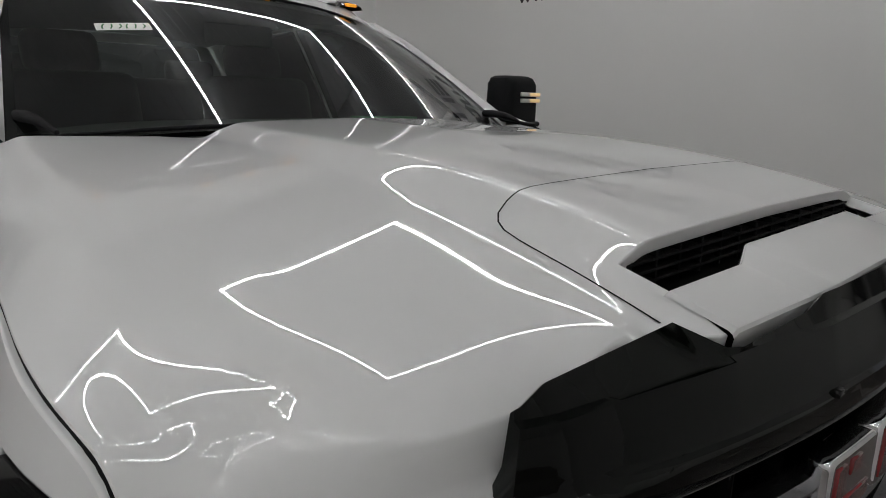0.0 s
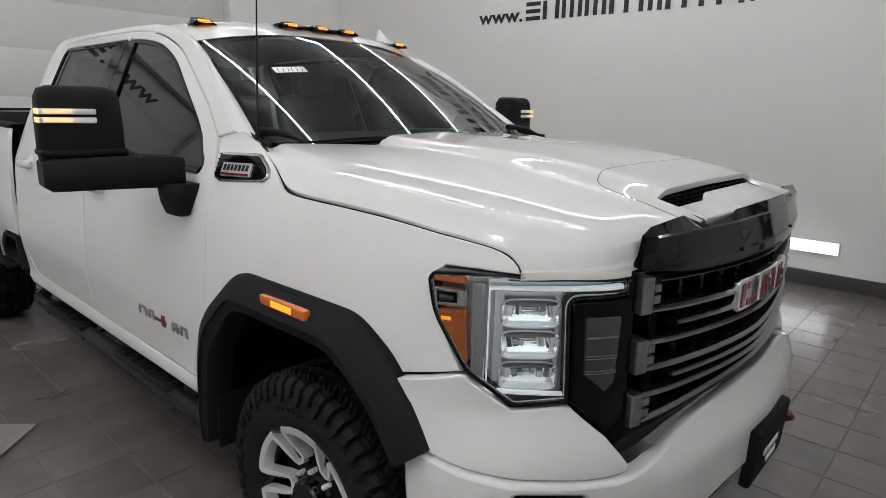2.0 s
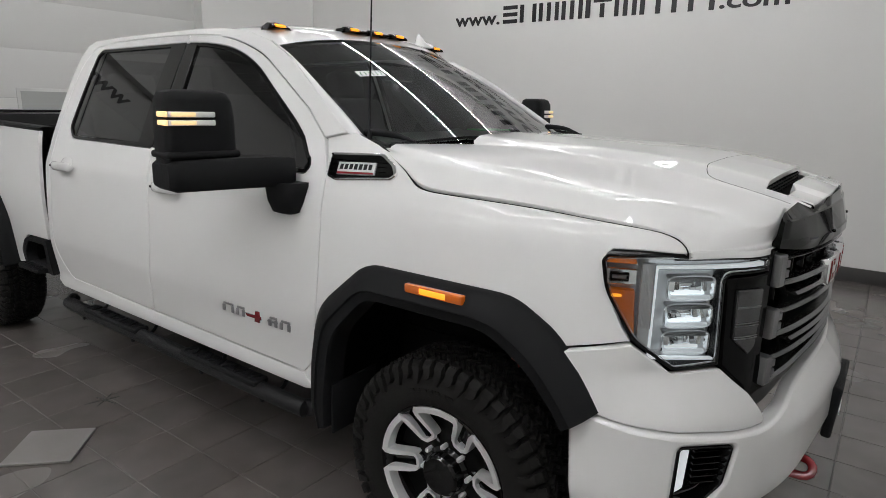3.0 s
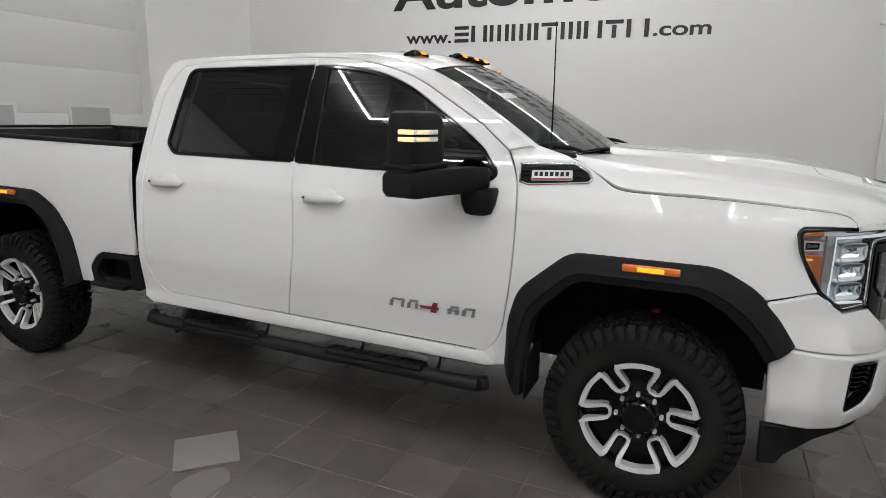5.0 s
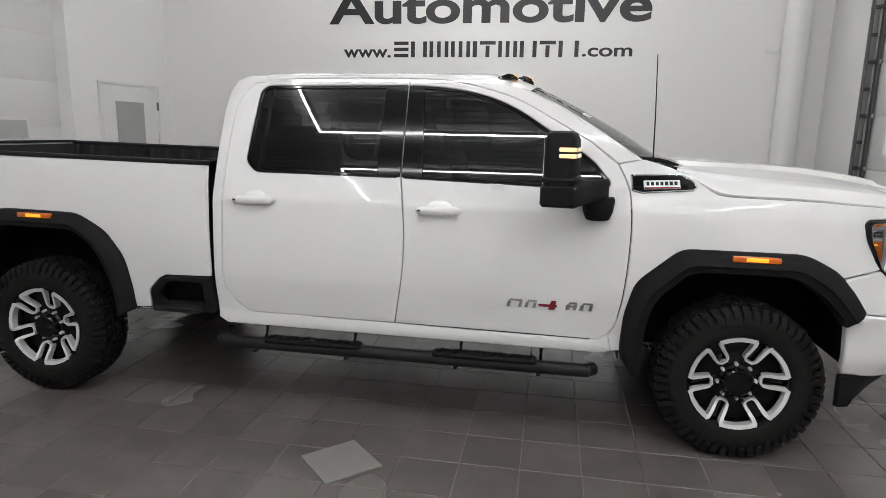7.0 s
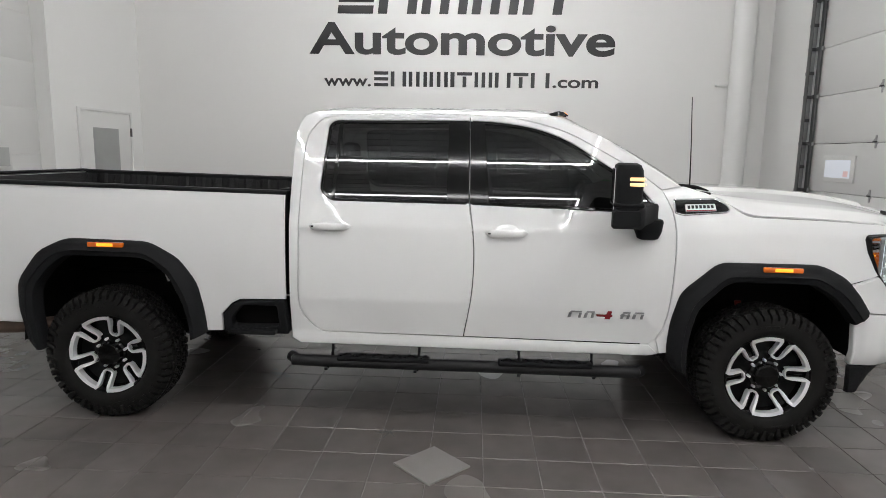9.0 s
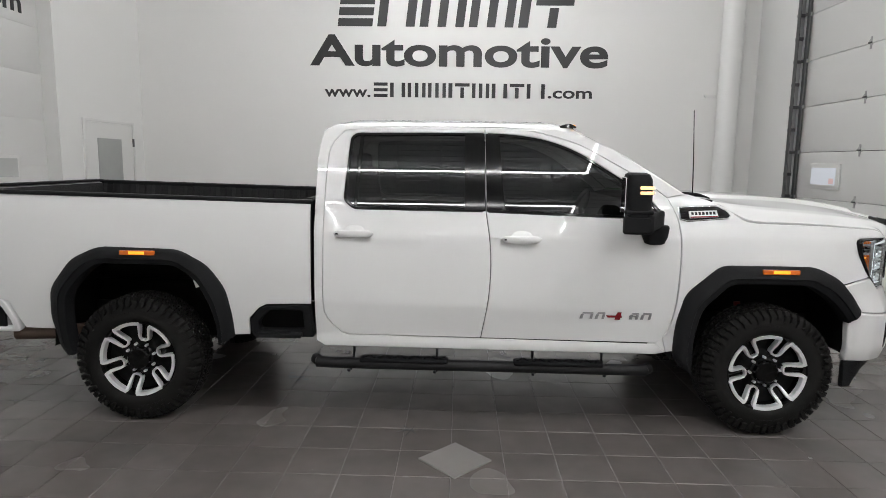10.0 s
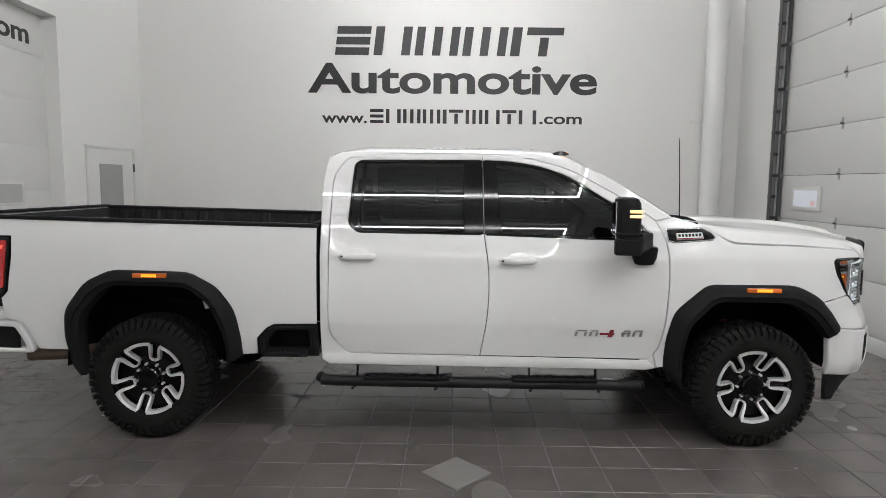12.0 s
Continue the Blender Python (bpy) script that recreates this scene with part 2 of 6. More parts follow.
def tube(name, path, radius, material, parent=None, label="", sides=10, closed=False):
    p = [Vector(q) for q in path]
    rows = []
    for i, q in enumerate(p):
        d = (p[min(i + 1, len(p) - 1)] - p[max(i - 1, 0)]).normalized()
        up = Vector((0, 0, 1)) if abs(d.z) < 0.9 else Vector((1, 0, 0))
        a = d.cross(up).normalized()
        b = a.cross(d)
        r = radius[i] if isinstance(radius, (list, tuple)) else radius
        rows.append([q + (a * math.cos(t) + b * math.sin(t)) * r for t in [2 * math.pi * k / sides for k in range(sides)]])
    return grid(name, rows, material, parent, label, closed_v=True, caps=True, angle=50)


def box_bm(sx, sy, sz, r=0.0, seg=2, m=None):
    bm = bmesh.new()
    bmesh.ops.create_cube(bm, size=1, matrix=Matrix.Diagonal((sx, sy, sz, 1)))
    if r:
        bmesh.ops.bevel(bm, geom=list(bm.edges), offset=r, segments=seg, profile=0.5, affect="EDGES")
    if m is not None:
        bm.transform(m)
    return bm


def rbox(name, size, place, material, parent=None, label="", r=0.005, turn=(0, 0, 0), seg=2):
    return part(name, box_bm(*size, min(r, min(size) * 0.45), seg, pose(*place, *turn)), material, parent, label)


def prism(name, poly, fn, depth, material, parent=None, label="", r=0.003, angle=35):
    """A solid plate: polygon poly in 2D, fn(u, v, d) -> place at depth d behind its face; its rim is rounded by r."""
    if area2(poly) < 0:
        poly = poly[::-1]
    p = np.array(poly)
    q = inset(p, r)
    n = len(p)
    verts = [fn(*c, 0.0) for c in q] + [fn(*c, r) for c in p] + [fn(*c, depth) for c in p]
    faces = [tuple(range(n)), tuple(range(3 * n - 1, 2 * n - 1, -1))]
    for k in (0, 1):
        faces += [(k * n + (i + 1) % n, k * n + i, (k + 1) * n + i, (k + 1) * n + (i + 1) % n) for i in range(n)]
    return finish(name, verts, faces, material, parent, label, angle)


def lathe(name, prof, centre, material, parent=None, label="", n=64, angle=35):
    """Turned about the y axis: prof holds (y, radius)."""
    rows = []
    for k in range(n):
        t = 2 * math.pi * k / n
        rows.append([(centre[0] + r * math.sin(t), centre[1] + y, centre[2] + r * math.cos(t)) for y, r in prof])
    return grid(name, rows, material, parent, label, closed_u=True, angle=angle)

# ---------- pickup truck ----------
truck = tagged(new("pickup_truck"), "white crew cab pickup truck with black trim and lit lamps", "truck")

def creased(pts, radii):
    """Straight runs through the points (z, y), bent at each inner point over its own radius."""
    z0, y0 = pts[0]
    slopes = [(q[1] - p[1]) / (q[0] - p[0]) for p, q in zip(pts, pts[1:])]

    def f(z):
        z = np.asarray(z, float)
        y = y0 + slopes[0] * (z - z0)
        for (zk, _), r, m0, m1 in zip(pts[1:], radii, slopes, slopes[1:]):
            y = y + (m1 - m0) * 0.5 * ((z - zk) + np.sqrt((z - zk) ** 2 + r * r))
        return y
    return f


door_prof = creased([(0.48, 0.915), (0.545, 0.942), (0.583, 0.945), (0.612, 0.936), (0.835, 0.9675), (1.05, 0.9615), (1.275, 0.941), (1.40, 0.893)], (0.012, 0.012, 0.010, 0.018, 0.16, 0.016))
fender_prof = creased([(0.48, 0.935), (0.56, 0.950), (0.63, 0.944), (0.835, 0.9715), (1.05, 0.9665), (1.275, 0.9425), (1.375, 0.910), (1.41, 0.887), (1.45, 0.868), (1.50, 0.845), (1.56, 0.812)], (0.02, 0.02, 0.018, 0.16, 0.022, 0.03, 0.03, 0.03, 0.03))
bed_prof = cspline([0.50, 0.60, 0.80, 1.0, 1.2, 1.32, 1.42, 1.50], [0.93, 0.952, 0.966, 0.974, 0.970, 0.962, 0.950, 0.935])


tuck_in = cspline([-0.60, -0.45, -0.15, 0.05, 0.30, 0.46, 0.57, 0.645, 0.72], [0, 0, 0.008, 0.013, 0.013, 0.011, 0.001, -0.008, -0.008])


def cab_y(x, z):
    """Half width of the cab at its side."""
    z = np.asarray(z, float)
    up = 0.893 - (z - 1.40) * 0.40 - 0.10 * np.maximum(z - 1.40, 0) ** 2
    return np.where(z < 1.40, door_prof(z), up)


def fender_y(x, z):
    t = np.clip((np.asarray(x, float) - 0.42) / 0.27, 0, 1.3)
    z = np.asarray(z, float)
    g = np.clip((z - 1.02) / 0.34, 0, 1)
    return fender_prof(z) - 0.062 * t ** 2.2 - tuck_in(np.asarray(x, float)) * g * g * (3 - 2 * g)


def bed_y(x, z):
    return bed_prof(z) + 0 * np.asarray(x)


def side_panel(name, outline, f, material, parent, s, label="", holes=(), **kw):
    """A panel of the truck's side: outline in x and z; s is -1 for the kerb side, 1 for the other."""
    if s < 0:
        return panel(name, outline, lambda u, v: (u, -f(u, v), v), material, parent, label, holes, **kw)
    return panel(name, [(-a, b) for a, b in outline], lambda u, v: (-u, f(-u, v), v), material, parent, label, [[(-a, b) for a, b in h] for h in holes], **kw)


# plan of the nose, from the middle round the corner to the side
NOSE = [(0.954, 0), (0.946, 0.15), (0.930, 0.30), (0.898, 0.50), (0.860, 0.64), (0.826, 0.72), (0.758, 0.80), (0.666, 0.886), (0.570, 0.948), (0.470, 0.976), (0.35, 0.982), (0.0, 0.984)]
_pl = smooth(NOSE, 0.02)
_s = np.concatenate([[0], np.cumsum([np.linalg.norm(b - a) for a, b in zip(_pl, _pl[1:])])])
_px, _py = np.array([p[0] for p in _pl]), np.array([p[1] for p in _pl])


def s_y(y):
    """Way along the nose where it is y off the middle line."""
    return float(np.interp(abs(y), _py[:-30], _s[:-30])) * (1 if y > 0 else -1)


def s_x(x, side=-1):
    """Way along the nose where it is at x."""
    return side * float(np.interp(-x, -_px, _s))


def nose(s, z, off=0.0):
    s = np.asarray(s, float)
    a = np.abs(s)
    x, y = np.interp(a, _s, _px), np.interp(a, _s, _py)
    e = 0.012
    tx, ty = np.interp(a + e, _s, _px) - np.interp(np.abs(a - e), _s, _px), np.interp(a + e, _s, _py) - np.where(a < e, -1, 1) * np.interp(np.abs(a - e), _s, _py)
    n = np.hypot(tx, ty)
    ox, oy = ty / n, -tx / n
    sg = np.where(s < 0, -1, 1)
    return x + ox * off, sg * (y + oy * off), z + 0 * s


def mirrored(poly):
    """A right-hand outline with its mirror image, as one loop."""
    return list(poly) + [(-a, b) for a, b in reversed(poly)]


# --- doors and windows ---
DOOR_FRONT = [(-0.700, 0.605), (-0.632, 0.69), (-0.594, 0.90), (-0.580, 1.20), (-0.598, 1.40), (-0.655, 1.525)]
DOOR_TOP = [(-0.796, 1.633), (-1.017, 1.759), (-1.205, 1.857), (-1.435, 1.925), (-1.62, 1.952), (-1.806, 1.962)]
DOOR_TOP_REAR = [(-1.806, 1.962), (-2.2, 1.962), (-2.57, 1.951)]
DOOR_REAR = [(-2.726, 1.930), (-2.800, 1.846), (-2.826, 1.70), (-2.824, 1.2), (-2.825, 0.85), (-2.800, 0.735), (-2.705, 0.634), (-2.64, 0.622)]
SPLIT = [(-1.806, 1.962), (-1.803, 1.60), (-1.796, 1.42), (-1.775, 1.28), (-1.763, 1.11), (-1.772, 0.885), (-1.815, 0.615)]
WIN_TOP = [(-0.765, 1.520), (-0.839, 1.578), (-1.021, 1.694), (-1.207, 1.807), (-1.398, 1.878), (-1.60, 1.912), (-1.80, 1.924)]


def build_cab(s):
    split = smooth(SPLIT, 0.05)
    front = smooth(DOOR_FRONT, 0.05) + smooth(DOOR_TOP, 0.05)[:-1] + split
    rear = split + smooth(DOOR_REAR, 0.04)[::-1] + smooth(DOOR_TOP_REAR, 0.05)[::-1][:-1]
    win_f = fillet([(-1.79, 1.924), (-1.785, 1.420), (-0.715, 1.390), (-0.690, 1.415), (-0.700, 1.450)], [0.004, 0.01, 0.02, 0.02, 0.02]) + smooth(WIN_TOP, 0.04)[:-1]
    win_r = fillet([(-1.818, 1.924), (-1.815, 1.421), (-2.640, 1.428), (-2.708, 1.485), (-2.688, 1.885), (-2.652, 1.915)], [0.004, 0.01, 0.03, 0.03, 0.02, 0.02])
    door_f = side_panel("front_door", front, cab_y, PAINT, truck, s, "white front door with a black framed dark window", [win_f], step=0.035, gap=0.0025, rings=(0.012,))
    door_r = side_panel("rear_door", rear, cab_y, PAINT, truck, s, "white rear door with a black framed dark window", [win_r], step=0.035, gap=0.0025, rings=(0.012,))
    deep = lambda d: (lambda x, z: cab_y(x, z) - d)
    for door, win, inner in ((door_f, win_f, 0), (door_r, win_r, 1)):
        ring = inset(np.array(win) if area2(win) > 0 else np.array(win)[::-1], 0.017)
        side_panel("window_trim", win, deep(0.001), BLACK_GLOSS, door, s, "gloss black window surround", [list(ring)], step=0.05, gap=0.001, edge=0.002, thick=0.02)
        side_panel("side_window", ring, deep(0.009), GLASS_TINT, door, s, "dark tinted glass", step=0.06, gap=0.0, edge=0.001, thick=0.005)
    side_panel("pillar_cover", fillet([(-1.804, 1.921), (-1.795, 1.424), (-1.676, 1.420), (-1.712, 1.908)], 0.004), deep(-0.0025), BLACK_GLOSS, door_f, s, "gloss black pillar cover", step=0.06, gap=0.001, edge=0.002, thick=0.01)
    side_panel("pillar_cover", fillet([(-1.808, 1.921), (-1.799, 1.424), (-1.935, 1.424), (-1.937, 1.920)], 0.004), deep(-0.0025), BLACK_GLOSS, door_r, s, "gloss black pillar cover", step=0.06, gap=0.001, edge=0.002, thick=0.01)
    side_panel("window_bar", [(-2.600, 1.918), (-2.618, 1.432), (-2.640, 1.432), (-2.624, 1.916)], deep(0.006), BLACK_GLOSS, door_r, s, step=0.06, gap=0.0, edge=0.002, thick=0.012)
    # frame of the cab round the doors: rocker, rear corner, roof rail and screen pillar
    outer = [(-0.700, 0.602), (-0.640, 0.545), (-0.70, 0.530), (-1.5, 0.535), (-2.82, 0.545), (-2.874, 0.58), (-2.878, 0.75), (-2.882, 1.2), (-2.888, 1.45), (-2.895, 1.75), (-2.880, 1.88), (-2.845, 1.945), (-2.780, 1.972), (-2.5, 1.985), (-1.8, 1.992), (-1.55, 1.985), (-1.35, 1.960), (-1.17, 1.910), (-0.98, 1.825), (-0.75, 1.68), (-0.545, 1.548)]
    inner = smooth(DOOR_FRONT, 0.05)[-1:] + smooth(DOOR_TOP, 0.05)[:-1] + smooth(DOOR_TOP_REAR, 0.05)[:-1] + smooth(DOOR_REAR, 0.04)
    side_panel("cab_frame", outer + [tuple(p) for p in inner], cab_y, PAINT, truck, s, "white cab frame", step=0.03, gap=0.0015, edge=0.004, thick=0.03)
    side_panel("rocker_end", [(-0.78, 0.545), (-0.625, 0.545), (-0.585, 0.62), (-0.585, 0.75), (-0.70, 0.70)], deep(0.008), PAINT, truck, s, "", step=0.04, thick=0.006)
    # handles
    for door, hx, hz in ((door_f, -1.575, 1.258), (door_r, -2.63, 1.277)):
        y0 = float(cab_y(hx, hz))
        rows = []
        for k in range(13):
            t = -1 + 2 * k / 12
            w = math.sqrt(max(0.02, 1 - abs(t) ** 6))
            c = (hx + 0.125 * t, s * (y0 + 0.010 + 0.018 * w), hz + 0.002 * t)
            rows.append([(c[0], c[1] + s * 0.013 * w * math.cos(a), c[2] + 0.025 * w * math.sin(a)) for a in [2 * math.pi * q / 12 for q in range(12)]])
        h = grid("door_handle", rows, PAINT, door, "white grab handle", closed_v=True, caps=True, angle=60, flip=s > 0)
        rows = []
        for k in range(9):
            t = -1 + 2 * k / 8
            q = math.sqrt(max(0.0, 1 - t * t))
            rows.append([(hx + 0.005 + 0.072 * t, s * (float(cab_y(hx, hz + 0.012 + 0.040 * q * e)) + 0.016 * (1 - e) * q + 0.0005), hz + 0.012 + 0.040 * q * e) for e in (0.0, 0.35, 0.7, 0.9, 1.0)])
        grid("handle_cup", rows, PAINT, door, "raised rim over the handle", flip=s > 0)
        rbox("lock_button", (0.016, 0.004, 0.010), (hx - 0.10 if hx > -2 else hx - 0.10, s * (y0 + 0.038), hz), BLACK_PLASTIC, h, r=0.001)
    return door_f


door_right = build_cab(-1)
door_left = build_cab(1)

# --- roof, screen, pillars ---
BASE_C, BASE_E = (-0.300, 0, 1.507), (-0.475, 0.773, 1.489)
TOP_C, TOP_E = (-1.086, 0, 1.947), (-1.150, 0.657, 1.886)


def screen_at(u, v, lift=0.0):
    k = abs(u) ** 2.2
    b = [BASE_C[i] + (BASE_E[i] - BASE_C[i]) * (k if i != 1 else 0) for i in range(3)]
    t = [TOP_C[i] + (TOP_E[i] - TOP_C[i]) * (k if i != 1 else 0) for i in range(3)]
    b[1], t[1] = BASE_E[1] * u, TOP_E[1] * u
    bow = 0.020 * 4 * v * (1 - v) + lift
    return (b[0] + (t[0] - b[0]) * v + bow * 0.5, b[1] + (t[1] - b[1]) * v, b[2] + (t[2] - b[2]) * v + bow * 0.86)


us = np.linspace(-1, 1, 41)
vs = np.linspace(0, 1, 21)
screen = grid("windscreen", [[screen_at(u, v) for u in us] for v in vs], GLASS_WIND, truck, "raked clear windscreen", angle=80)
# black ceramic border inside the glass
grid("screen_border", [[screen_at(u, v, -0.004) for u in us] for v in (0.955, 1.0)], BLACK_GLOSS, screen, angle=80)
grid("screen_border", [[screen_at(u, v, -0.004) for u in us] for v in (0.0, 0.02, 0.045)], BLACK_GLOSS, screen, angle=80)
for sg in (-1, 1):
    grid("screen_border", [[screen_at(sg * u, v, -0.004) for u in (0.972, 1.0)] for v in vs], BLACK_GLOSS, screen, angle=80)
    edge_p = smooth([(-0.545, 1.548), (-0.75, 1.68), (-0.98, 1.825), (-1.17, 1.910)], 0.04)
    rows = []
    for i, (x, z) in enumerate(edge_p):
        v = i / (len(edge_p) - 1)
        a = np.array((x - 0.002, sg * (float(cab_y(x, z)) - 0.003), z - 0.002))
        b = np.array(screen_at(sg, v, 0.004))
        rows.append([a + (b - a) * t + np.array((0.5, sg * 0.35, 0.78)) * 0.012 * math.sin(math.pi * t) for t in np.linspace(0, 1, 8)])
    grid("screen_pillar", rows, PAINT, truck, "white screen pillar", flip=sg > 0, angle=60)


def roof_z(x, y):
    crown = 2.030 - 0.055 * (abs(y) / 0.62) ** 2.6
    front = 0.058 * max(0.0, (x + 1.45) / 0.33) ** 1.6
    back = 0.05 * max(0.0, (-2.62 - x) / 0.27) ** 2
    return crown - front * (1 - 0.35 * (abs(y) / 0.64) ** 2) - back


rows = []
for v in np.linspace(0, 1, 36):
    r = []
    for u in np.linspace(-1, 1, 45):
        e = screen_at(u, 1, 0.001)
        y = 0.650 * math.copysign(abs(u) ** 0.85, u)
        x = e[0] + (-2.870 - e[0]) * v
        z = roof_z(x, y)
        t = max(0.0, (abs(y) - 0.585) / 0.065)
        z -= 0.028 * t ** 2.5
        if v == 0:
            z = e[2]
        elif v < 0.06:
            z = e[2] + (z - e[2]) * (v / 0.06) ** 0.6
        r.append((x, y, z))
    rows.append(r)
grid("roof", rows, PAINT, truck, "white steel roof", angle=60, flip=True)
# back of the cab with its window
cab_back = panel("cab_back", fillet([(-0.88, 0.6), (0.88, 0.6), (0.84, 1.45), (0.59, 1.935), (-0.59, 1.935), (-0.84, 1.45)], 0.04), lambda u, v: (-2.885 + 0 * u, -u, v), PAINT, truck, "white back wall of the cab", [fillet([(-0.62, 1.50), (0.62, 1.50), (0.55, 1.88), (-0.55, 1.88)], 0.05)], step=0.15, thick=0.01)
finish("rear_window", [(-2.889, -0.62, 1.5), (-2.889, 0.62, 1.5), (-2.889, 0.55, 1.88), (-2.889, -0.55, 1.88)], [(0, 1, 2, 3)], GLASS_TINT, cab_back)

# --- fenders ---
SEAM = [(-0.395, 1.516), (-0.33, 1.486), (-0.240, 1.434), (-0.185, 1.397), (-0.130, 1.383), (-0.02, 1.378), (0.25, 1.372), (0.45, 1.362), (0.56, 1.356), (0.620, 1.350), (0.660, 1.337), (0.685, 1.317), (0.694, 1.297)]
SEAM_Y = [(x, float(fender_y(x, z)) - 0.0015) for x, z in SEAM]
F_OUT = [(-0.548, 0.46), (-0.600, 0.54), (-0.590, 0.766), (-0.545, 0.935), (-0.332, 1.118), (0.247, 1.118), (0.397, 1.040), (0.485, 0.93), (0.538, 0.857)]
F_IN = [(-0.500, 0.46), (-0.500, 0.54), (-0.485, 0.70), (-0.452, 0.843), (-0.288, 1.010), (0.182, 1.010), (0.315, 0.93), (0.40, 0.84), (0.440, 0.780)]
R_OUT = [(-4.480, 0.47), (-4.535, 0.53), (-4.580, 0.711), (-4.570, 0.90), (-4.425, 1.090), (-4.250, 1.172), (-3.735, 1.162), (-3.553, 1.063), (-3.446, 0.915), (-3.405, 0.72), (-3.398, 0.600)]
R_IN = [(-4.425, 0.47), (-4.440, 0.53), (-4.460, 0.713), (-4.450, 0.865), (-4.345, 0.99), (-4.240, 1.070), (-3.745, 1.066), (-3.615, 0.969), (-3.530, 0.801), (-3.495, 0.68), (-3.488, 0.560)]


def arch_lines(out, inn, n=60):
    res = []
    for pts in (out, inn):
        p = resample(fillet(pts, 0.055, 6, closed=False), 0.004, closed=False)
        q = np.array(p)
        d = np.concatenate([[0], np.cumsum(np.linalg.norm(np.diff(q, axis=0), axis=1))])
        t = np.linspace(0, d[-1], n)
        res.append(np.stack([np.interp(t, d, q[:, 0]), np.interp(t, d, q[:, 1])], 1))
    return res


def build_fender(s):
    o, i = arch_lines(F_OUT, F_IN)
    mid = [tuple(p) for p in (0.55 * o + 0.45 * i) if p[1] > 0.55]
    cut = [p for p in mid if not (p[0] > 0.2 and p[1] < 0.985)]
    out = [(-0.640, 0.548)] + [tuple(p) for p in smooth(DOOR_FRONT, 0.05)][1:] + [(-0.60, 1.548), (-0.52, 1.552)] + [tuple(p) for p in smooth(SEAM, 0.03)]
    out += [(0.60, 1.297), (0.515, 1.292), (0.500, 1.272), (0.515, 1.19), (0.562, 1.095), (0.590, 1.057)]
    out += cut[::-1]
    f = side_panel("front_fender", out, fender_y, PAINT, truck, s, "white front fender", step=0.028, gap=0.0027, rings=(0.01,))
    # black tube added below the gap, standing in for the seam's shade
    shade_line = smooth([(x, s * (y - 0.009), z - 0.009) for (x, y), (_, z) in zip(SEAM_Y, SEAM)], 0.03)
    tube("seam_shade", shade_line, 0.0068, BLACK_DEEP, f, sides=6)
    # flare
    rows = []
    for a, b in zip(o, i):
        y0 = float(fender_y(a[0], a[1])) if a[0] < 0.45 else float(np.interp(a[0], [0.45, 0.54], [0.968, 0.955]))
        prof = ((0.0, y0 - 0.012), (0.0, y0 + 0.016), (0.06, y0 + 0.030), (0.30, 1.022), (0.62, 1.036), (0.66, 1.028), (0.94, 1.022), (1.0, 1.010), (1.02, 0.93))
        rows.append([(a[0] + (b[0] - a[0]) * t, s * y, a[1] + (b[1] - a[1]) * t) for t, y in prof])
    flare = grid("wheel_arch_flare", rows, BLACK_PLASTIC, truck, "textured black arch flare", flip=s > 0, angle=40)
    return f, flare


def marker(flare, x0, x1, z, s):
    """Amber side marker lamp set into a flare."""
    y = s * 1.022
    m = rbox("marker_lamp", (x1 - x0, 0.024, 0.030), ((x0 + x1) / 2, y, z), AMBER, flare, "amber side marker lamp", r=0.006)
    rbox("lit_bar", ((x1 - x0) * 0.46, 0.010, 0.020), ((x0 + x1) / 2, y + s * 0.0085, z), AMBER_LIT, m, r=0.003)


for s in (-1, 1):
    fender, flare = build_fender(s)
    marker(flare, -0.107, 0.113, 1.092, s)

# --- bed ---
RAIL = lambda x: 1.462 + 0.018 * (-2.92 - x)


